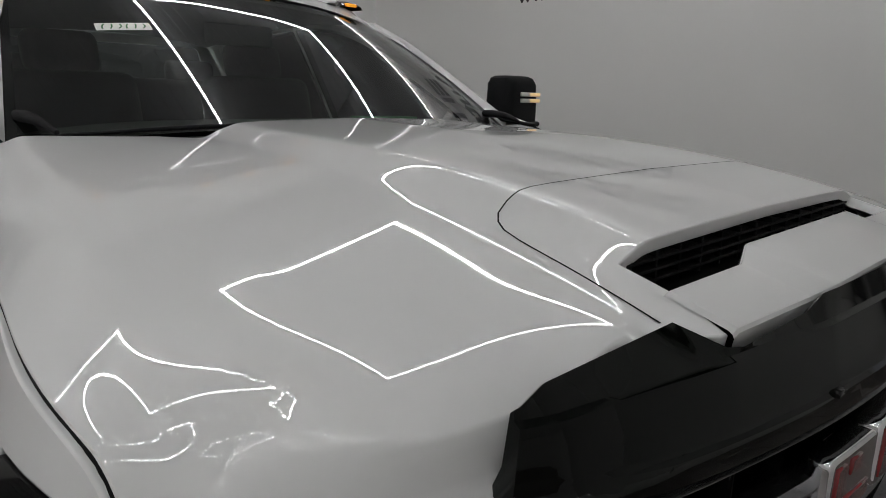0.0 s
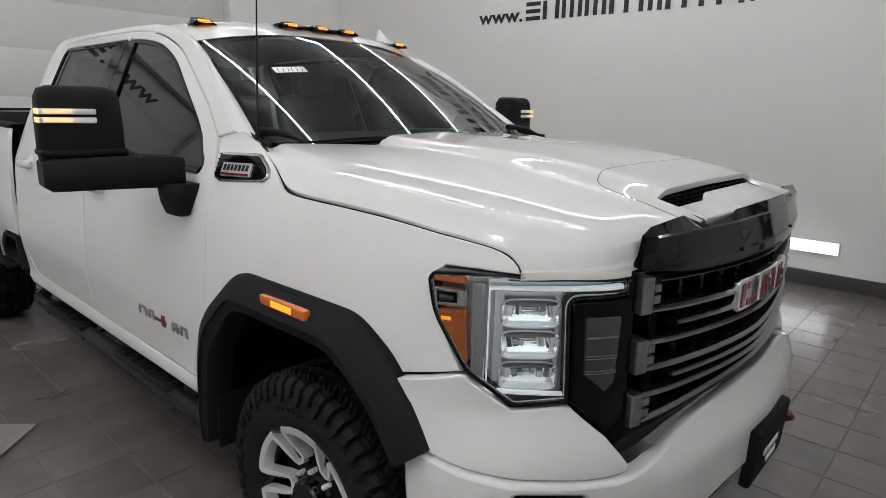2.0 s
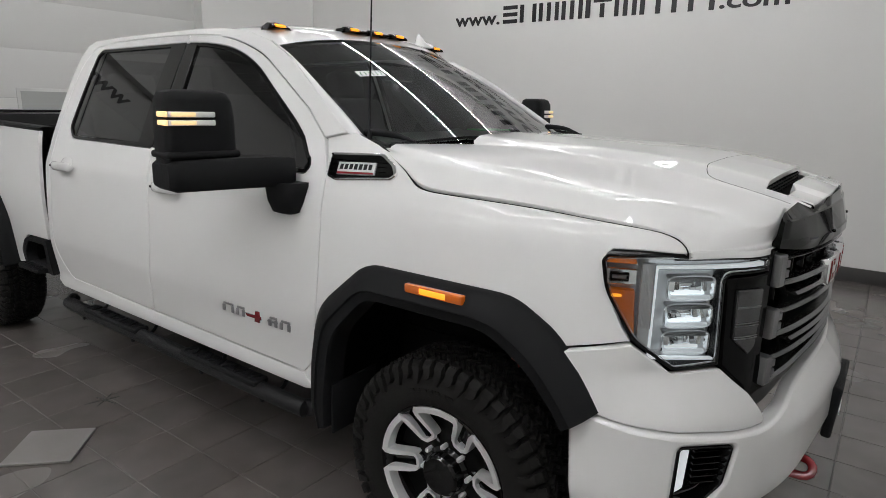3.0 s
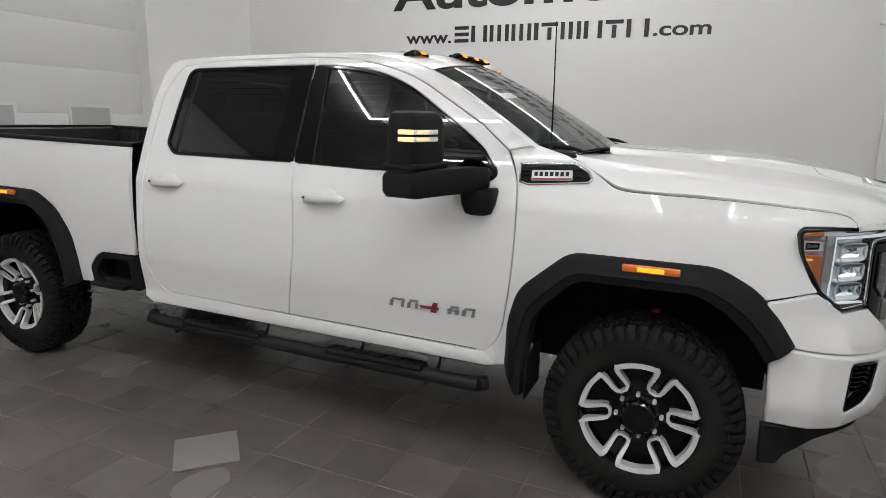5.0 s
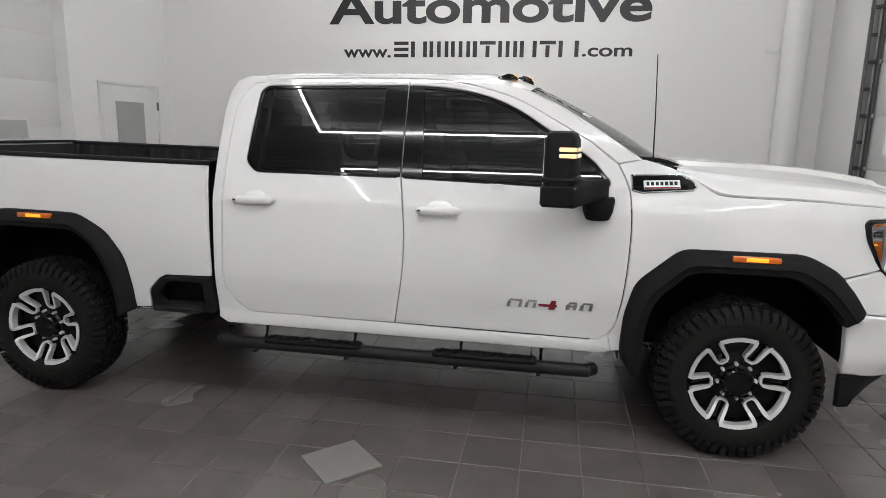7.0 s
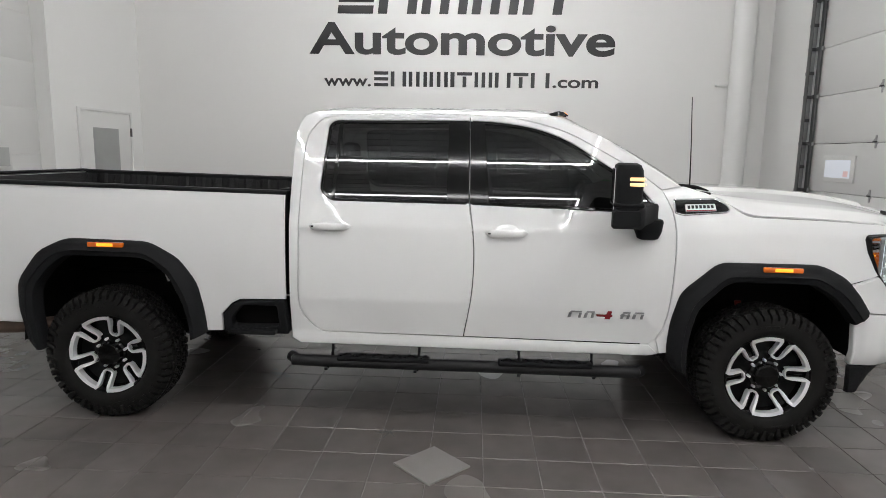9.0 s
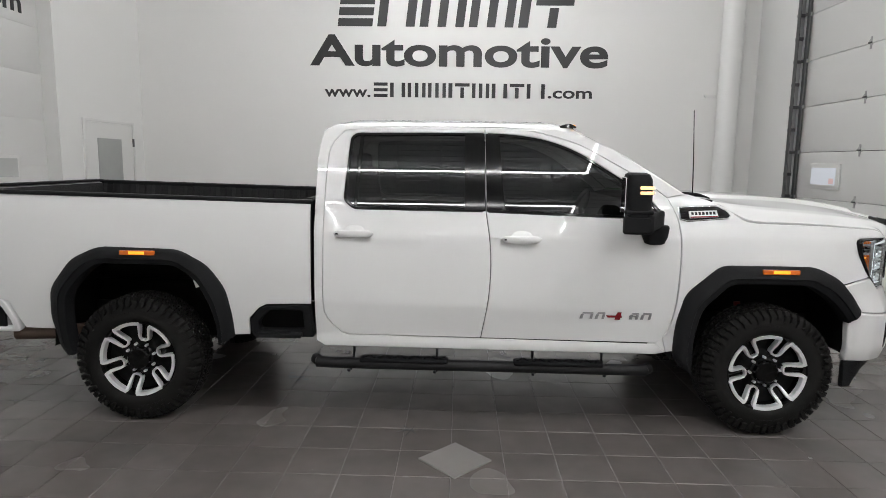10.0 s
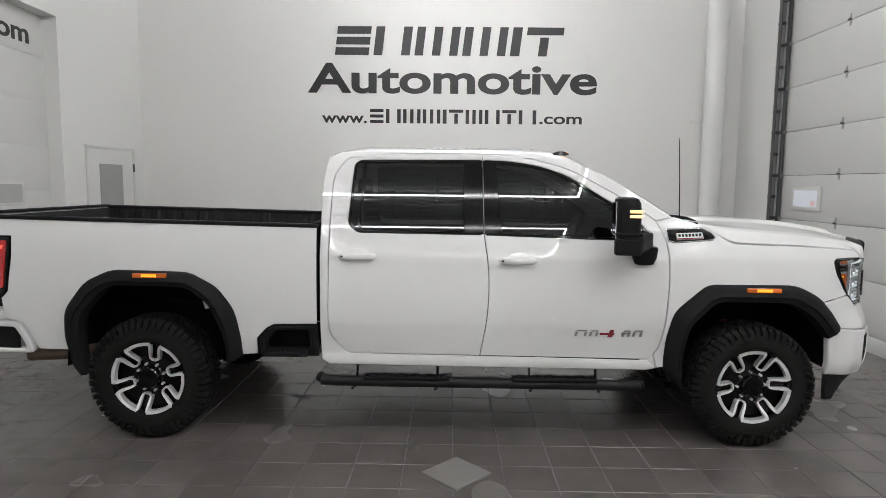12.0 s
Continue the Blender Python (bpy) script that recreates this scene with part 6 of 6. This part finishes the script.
# left wall with a tall overhead door opening and a small steel door
LY1, LZ1 = 2.755, 3.75
LY0 = -3.2
tagged(solid("wall_west", (XL - TH - 0.12, LY1, 0), (XL, YB + TH, CEILING), WALL_SIDE), "white lined side wall", "wall", kind="structure")
tagged(solid("wall_west_far", (XL - TH - 0.12, YF - TH, 0), (XL, LY0, CEILING), WALL_SIDE), "white lined side wall", "wall", kind="structure")
tagged(solid("wall_west_head", (XL - TH - 0.12, LY0, LZ1), (XL, LY1, CEILING), WALL_SIDE), "white wall over the door opening", "wall", kind="structure")
od = tagged(new("door_2"), "white sectional overhead door with small windows", "door", kind="structure")
for k in range(7):
    solid("section", (XL - 0.24, LY0 - 0.02, 0.01 + 0.54 * k), (XL - 0.185, LY1 + 0.02, 0.549 + 0.54 * k), DOOR_WHITE, od, r=0.0015)
for yc in (-2.87, -1.66, -0.45, 0.76, 1.97):
    solid("window_frame", (XL - 0.187, yc - 0.30, 1.46), (XL - 0.175, yc + 0.30, 1.74), DOOR_WHITE, od, r=0.004)
    solid("pane", (XL - 0.177, yc - 0.26, 1.495), (XL - 0.172, yc + 0.26, 1.705), mat("frosted_pane", (0.42, 0.43, 0.42), 0.3), od, "pale frosted pane")

# right wall with the other overhead door
RY1, RZ1 = 3.50, 4.30
RY0 = -1.6
tagged(solid("wall_east", (XR, RY1, 0), (XR + TH, YB + TH, CEILING), WALL_SIDE), "white side wall", "wall", kind="structure")
tagged(solid("wall_east_far", (XR, YF - TH, 0), (XR + TH, RY0, CEILING), WALL_SIDE), "white side wall", "wall", kind="structure")
tagged(solid("wall_east_head", (XR, RY0, RZ1), (XR + TH, RY1, CEILING), WALL_SIDE), "white wall over the door opening", "wall", kind="structure")
rd = tagged(new("door_1"), "white sectional overhead door with steel hinges and a window", "door", kind="structure")
DX = XR + 0.03
SEC = 0.574
for k in range(-1, 8):
    z0 = 0.195 + SEC * k
    solid("section", (DX, RY0 - 0.1, max(0.01, z0 + 0.003)), (DX + 0.05, RY1 + 0.02, min(RZ1 + 0.1, z0 + SEC - 0.003)), DOOR_WHITE, rd, r=0.003)
hinge_z = [1.348 + SEC * k for k in range(-2, 6)]
for z in hinge_z:
    for y in (2.235, 0.6, -0.8):
        h = part("hinge", box_bm(0.006, 0.030, 0.135, 0.002, 1, pose(DX - 0.004, y, z)), GALV, rd, "steel hinge")
        part("hinge_leaf", box_bm(0.006, 0.075, 0.045, 0.002, 1, pose(DX - 0.008, y, z, 45, 0, 0)), GALV, h)
        part("hinge_pin", box_bm(0.018, 0.06, 0.018, 0.006, 2, pose(DX - 0.016, y, z)), TRACK_DARK, h)
    r = part("roller_bracket", box_bm(0.025, 0.09, 0.045, 0.004, 2, pose(DX - 0.02, RY1 - 0.035, z)), GALV, rd, "steel roller bracket")
    part("roller", box_bm(0.04, 0.03, 0.04, 0.012, 2, pose(DX - 0.05, RY1 - 0.015, z)), TRACK_DARK, r)
solid("window_frame", (DX - 0.022, 2.535, 1.470), (DX - 0.001, 3.165, 1.775), DOOR_WHITE, rd, r=0.008)
solid("pane", (DX - 0.026, 2.60, 1.520), (DX - 0.020, 3.10, 1.725), mat("daylit_pane", (0.5, 0.52, 0.55), 0.15, emit=(0.85, 0.9, 1.0), power=0.35), rd, "pane with daylight behind it")
solid("pane_tint", (DX - 0.027, 2.63, 1.535), (DX - 0.0255, 2.72, 1.60), mat("pane_pink", (0.5, 0.36, 0.36), 0.3, emit=(1.0, 0.7, 0.7), power=0.25), rd, "pinkish shape beyond the pane")
tr = tagged(new("door_track"), "upright steel door track with bolted brackets", "track", kind="structure")
solid("track_web", (XR - 0.10, RY1 + 0.045, 0.0), (XR - 0.02, RY1 + 0.060, 4.35), GALV, tr, r=0.003)
solid("track_lip", (XR - 0.10, RY1 - 0.02, 0.0), (XR - 0.092, RY1 + 0.06, 4.35), TRACK_DARK, tr, r=0.002)
solid("track_angle", (XR - 0.03, RY1 + 0.06, 0.0), (XR - 0.004, RY1 + 0.12, 4.45), GALV, tr, r=0.003)
solid("seal_strip", (XR - 0.012, RY1 - 0.06, 0.0), (XR + 0.02, RY1 - 0.003, 4.30), TRACK_DARK, tr, r=0.003)
for k in range(15):
    z = 0.2 + 0.287 * k
    rb_ = solid("bracket", (XR - 0.085, RY1 + 0.03, z - 0.02), (XR - 0.012, RY1 + 0.10, z + 0.02), TRACK_DARK, tr, r=0.004)
solid("header_angle", (XR - 0.08, RY0, 4.30), (XR - 0.004, RY1 + 0.10, 4.36), TRACK_DARK, tr, r=0.004)

# base tiles along the walls
for nm, lo, hi in (("baseboard", (XL, YB - 0.012, 0), (XR, YB - 0.0005, 0.165)), ("baseboard", (XL + 0.0005, LY1, 0), (XL + 0.012, YB - 0.013, 0.165)), ("baseboard", (XR - 0.012, RY1 + 0.13, 0), (XR - 0.0005, YB - 0.013, 0.165))):
    tagged(solid(nm, lo, hi, BASE, r=0.003), "dark tile baseboard", "baseboard", kind="structure")

# small steel door in the side wall
sd = tagged(new("door_3"), "white steel service door with a pale panel", "door", kind="structure")
solid("frame", (XL - 0.02, 3.215, 0), (XL + 0.018, 3.265, 2.24), DOOR_WHITE, sd, r=0.004)
solid("frame", (XL - 0.02, 4.435, 0), (XL + 0.018, 4.485, 2.24), DOOR_WHITE, sd, r=0.004)
solid("frame", (XL - 0.02, 3.266, 2.205), (XL + 0.018, 4.434, 2.24), DOOR_WHITE, sd, r=0.004)
solid("leaf", (XL - 0.02, 3.272, 0.01), (XL + 0.006, 4.428, 2.198), DOOR_WHITE, sd, r=0.003)
solid("glazing", (XL + 0.004, 3.53, 1.05), (XL + 0.011, 4.12, 1.99), mat("grey_glazing", (0.33, 0.34, 0.33), 0.35, vary=0.1, scale=4), sd, "pale grey glazed panel")
solid("hinge", (XL + 0.005, 4.425, 1.89), (XL + 0.03, 4.445, 2.01), TRACK_DARK, sd, "dark hinge", r=0.003)

# white down pipe by the corner
rows = [[(1.955 + 0.150 * math.cos(t), YB - 0.165 + 0.150 * math.sin(t), z) for t in [2 * math.pi * k / 40 for k in range(40)]] for z in (0.0, CEILING)]
pipe = tagged(grid("down_pipe", rows, WALL_SIDE, closed_v=True, flip=True), "white painted round down pipe on the wall", "pipe")
rows = [[(1.955 + r * math.cos(t), YB - 0.165 + r * math.sin(t), z) for t in [2 * math.pi * k / 40 for k in range(40)]] for z, r in ((2.742, 0.1505), (2.742, 0.154), (2.775, 0.154), (2.775, 0.1505))]
grid("strap", rows, WALL_SIDE, pipe, "thin strap", closed_v=True, flip=True)
rbox("strap_tab", (0.17, 0.03, 0.032), (1.745, YB - 0.03, 2.758), WALL_SIDE, pipe, r=0.004)

# ---------- lettering ----------
def glyphs(name, text, x0, z0, height, width, parent, y=YB - 0.003, weight=0.0):
    """Words in the built-in font, set to a height and width, each glyph a thin plate on the wall."""
    cu = bpy.data.curves.new(name, "FONT")
    cu.body, cu.extrude, cu.offset, cu.fill_mode = text, 0.0, weight, "BOTH"
    tmp = new(name, cu)
    dg = bpy.context.evaluated_depsgraph_get()
    me = bpy.data.meshes.new_from_object(tmp.evaluated_get(dg))
    bpy.data.objects.remove(tmp)
    co = np.array([tuple(v.co) for v in me.vertices])
    lo, hi = co.min(0), co.max(0)
    bm = bmesh.new()
    bm.from_mesh(me)
    ex = bmesh.ops.extrude_face_region(bm, geom=list(bm.faces))
    top = [v for v in ex["geom"] if isinstance(v, bmesh.types.BMVert)]
    for v in bm.verts:
        v.co = ((v.co.x - lo[0]) / (hi[0] - lo[0]) * width, 0.0, (v.co.y - lo[1]) / (hi[1] - lo[1]) * height)
    for v in top:
        v.co.y = -0.004
    bmesh.ops.recalc_face_normals(bm, faces=list(bm.faces))
    ob = part(name, bm, LETTER, parent, angle=20)
    ob.location = (x0, y, z0)
    return ob


def wall_bars(poly, parent, y=YB - 0.001):
    prism("letter_bar", poly, lambda u, v, d: (u, y - 0.006 + d, v), 0.005, LETTER, parent, r=0.001)


def block_letter(kind, x, z, w, h, st, parent, lean=0.12, y=YB - 0.001):
    """A plain mark of bars as wide and heavy as a letter."""
    q = lambda a, b: (x + a * w + lean * h * b, z + b * h)
    f = st / w
    g = st * 0.85 / h
    if kind == "s":
        bars = [((0, 0), (1, 0), (1, g), (0, g)), ((0, 0.5 - g / 2), (1, 0.5 - g / 2), (1, 0.5 + g / 2), (0, 0.5 + g / 2)), ((0, 1 - g), (1, 1 - g), (1, 1), (0, 1))]
    elif kind in "uo":
        bars = [((0, 0), (f, 0), (f, 1), (0, 1)), ((1 - f, 0), (1, 0), (1, 1), (1 - f, 1))]
    elif kind in "ma":
        k = f * 0.95
        bars = [((a, 0), (a + k, 0), (a + k, 1), (a, 1)) for a in (0, 0.5 - k / 2, 1 - k)]
    elif kind == "i":
        bars = [((0, 0), (1, 0), (1, 1), (0, 1))]
    else:
        bars = [((0, 1 - g), (1, 1 - g), (1, 1), (0, 1)), ((0.5 - f / 2, 0), (0.5 + f / 2, 0), (0.5 + f / 2, 1 - g * 1.3), (0.5 - f / 2, 1 - g * 1.3))]
    for b in bars:
        wall_bars([q(*p) for p in b], parent, y)


sign = tagged(new("wall_sign"), "large black vinyl wall lettering in three lines", "sign")
LETTERS_TOP = (("s", 0.52), ("u", 0.56), ("m", 0.66), ("m", 0.66), ("i", 0.145), ("t", 0.56))
x = -3.835
for kd, w in LETTERS_TOP:
    block_letter(kd, x, 3.725, w, 0.43, 0.135, sign)
    x += w + 0.073
glyphs("word", "Automotive", -4.26, 3.145, 0.46, 4.47, sign, weight=0.024)
glyphs("word", "www.", -4.045, 2.69, 0.115, 0.70, sign, weight=0.02)
x = -3.295
for kd, w in (("s", 0.21), ("u", 0.23), ("m", 0.27), ("m", 0.27), ("i", 0.06), ("t", 0.22), ("a", 0.26), ("u", 0.23), ("t", 0.22), ("o", 0.27)):
    block_letter(kd, x, 2.695, w, 0.215, 0.055, sign, lean=0.0)
    x += w + 0.038
glyphs("word", ".com", -0.665, 2.70, 0.118, 0.66, sign, weight=0.02)
# the same web address, larger, along the far overhead door
door_sign = tagged(new("door_lettering"), "black vinyl letters on the white overhead door", "lettering")
glyphs("word", "www.", -2.50, 3.36, 0.155, 0.92, door_sign, y=0.0, weight=0.02)
x = -1.52
for kd, w in (("s", 0.27), ("u", 0.30), ("m", 0.35), ("m", 0.35), ("i", 0.08), ("t", 0.29), ("a", 0.34), ("u", 0.30), ("t", 0.29), ("o", 0.35)):
    block_letter(kd, x, 3.36, w, 0.28, 0.072, door_sign, lean=0.0, y=0.0)
    x += w + 0.034
glyphs("word", ".com", 1.70, 3.36, 0.16, 0.80, door_sign, y=0.0, weight=0.02)
door_sign.matrix_basis = pose(XL - 0.182, 0, 0, 0, 0, 90)

# ---------- lights ----------
def strip(a, b, parent, w=0.0235, led=None):
    """A lit LED channel from a to b under the ceiling."""
    a, b = Vector(a), Vector(b)
    d = b - a
    c = (a + b) / 2
    along_x = abs(d.x) > abs(d.y)
    L = d.length
    size = (L, w, 0.03) if along_x else (w, L, 0.03)
    body = rbox("channel", (size[0] + 0.004, size[1] + 0.02, 0.03) if along_x else (size[0] + 0.02, size[1] + 0.004, 0.03), (c.x, c.y, c.z + 0.022), LAMP_BODY, parent, r=0.004)
    rbox("diffuser", size, (c.x, c.y, c.z), led or (LED if c.y > 0 else LED_SOUTH if c.y > -4.2 else LED_FAR), parent, "lit white diffuser", r=0.008)


ZL = CEILING - 0.05
for x0, x1, y0, y1 in LOOPS:
    fx = tagged(new("ceiling_light"), "lit rectangular LED strip light under the ceiling", "light", group="ceiling lights")
    strip((x0, y0, ZL), (x1, y0, ZL), fx)
    strip((x0, y1, ZL), (x1, y1, ZL), fx)
    strip((x0, y0, ZL), (x0, y1, ZL), fx)
    strip((x1, y0, ZL), (x1, y1, ZL), fx)
for y in (YB - 0.06, YF + 0.06):
    fx = tagged(new("ceiling_light"), "lit LED strip along the top of the wall", "light", group="ceiling lights")
    strip((XL + 0.05, y, ZL), (XR - 0.05, y, ZL), fx, led=LED_TOP)
bar_l = tagged(solid("wall_light", (-1.6, YB - 0.035, 0.345), (0.43, YB - 0.001, 0.475), LAMP_BODY, r=0.006), "lit white light bar low on the wall", "light")
solid("diffuser", (-1.59, YB - 0.052, 0.360), (0.425, YB - 0.030, 0.462), LED_BAR, bar_l, r=0.008)

# ---------- loose tile, floor marks ----------
lt = part("loose_tile", box_bm(0.300, 0.300, 0.011, 0.002, 1, pose(-1.966, -1.420, 0.0278, 0, 0, 45)), mat("loose_tile_grey", (0.21, 0.198, 0.19), 0.30, vary=0.15, scale=6, bump=0.2, bump_scale=90), None)
tagged(lt, "loose grey square tile lying diagonally on the floor", "tile")

# star-shaped crack and a dark stain on the floor
crack = []
for k, (ang, r0, r1) in enumerate(((12, -0.085, 0.10), (75, -0.10, 0.075), (128, -0.075, 0.09), (160, -0.03, 0.07))):
    d = Vector((math.cos(math.radians(ang)), math.sin(math.radians(ang)), 0))
    crack.append([Vector((-2.255, -1.030, 0.0212)) + d * (r0 + (r1 - r0) * t) + Vector((-d.y, d.x, 0)) * (0.003 * math.sin(5 * t + k)) for t in np.linspace(0, 1, 7)])
MARK = mat("floor_mark", (0.010, 0.009, 0.009), 0.6, vary=0.3, scale=40)
star = tagged(new("floor_crack"), "small dark star-shaped crack in the floor tile", "crack")
for line in crack:
    tube("crack_line", line, [0.0012] + [0.0032] * 5 + [0.0012], MARK, star, sides=6)
rng = random.Random(11)
stain = tagged(new("floor_stain"), "dark oily spots in a stain on the floor tiles", "stain")
for k in range(9):
    spot = bmesh.new()
    x, y, r = -3.22 + rng.gauss(0, 0.05), -0.12 + rng.gauss(0, 0.09), rng.uniform(0.008, 0.032)
    ring = [spot.verts.new((x + r * 1.3 * q * math.cos(t), y + r * q * math.sin(t), 0.0212 + 0.0001 * k)) for t, q in [(2 * math.pi * i / 14, rng.uniform(0.65, 1.1)) for i in range(14)]]
    spot.faces.new(ring)
    part("spot", spot, MARK, stain)

# ---------- floor tiles ----------
P = 0.305
w = P - 0.004
e = 0.0015


def tile_geo():
    v = []
    for sx, sy in ((-1, -1), (1, -1), (1, 1), (-1, 1)):
        v.append((sx * w / 2, sy * w / 2, -0.010))
    for sx, sy in ((-1, -1), (1, -1), (1, 1), (-1, 1)):
        v.append((sx * w / 2, sy * w / 2, -e))
    for sx, sy in ((-1, -1), (1, -1), (1, 1), (-1, 1)):
        v.append((sx * (w / 2 - e), sy * (w / 2 - e), 0))
    f = [(8, 9, 10, 11)]
    for b in (0, 4):
        f += [(b + i, b + (i + 1) % 4, b + 4 + (i + 1) % 4, b + 4 + i) for i in range(4)]
    return v, f


gv, gf = tile_geo()
tile_me = bpy.data.meshes.new("tile")
tile_me.from_pydata(gv, [], gf)
tile_me.materials.append(TILE)
rest_v, rest_f = [], []
rng = random.Random(4)
ix0, ix1 = int((XL + 2.295) / P) - 2, int((XR + 2.295) / P) + 2
iy0, iy1 = int((YF + 1.0) / P) - 1, int((YB + 1.0) / P) + 1
count = 0
for i in range(ix0, ix1 + 1):
    for j in range(iy0, iy1 + 1):
        cx, cy = -2.295 + P * (i + 0.5), -1.0 + P * (j + 0.5)
        if cx < XL - 0.45 or cx > XR + 0.2 or cy < YF or cy > YB:
            continue
        dz = rng.uniform(-0.0006, 0.0006)
        if -4.6 < cx < 0.6 and -2.4 < cy < 0.3 and count < 300:
            ob = new("tile", tile_me)
            ob.parent = floor
            ob.location = (cx, cy, dz)
            ob.rotation_euler = (rng.uniform(-0.0015, 0.0015), rng.uniform(-0.0015, 0.0015), 0)
            count += 1
        else:
            b = len(rest_v)
            rest_v += [(cx + p[0], cy + p[1], p[2] + dz) for p in gv]
            rest_f += [tuple(b + q for q in f) for f in gf]
tagged(finish("tiles", rest_v, rest_f, TILE, floor, angle=20), kind="stuff")
# the tile bed lies 2 cm over the walls' foot
floor.location.z += 0.02
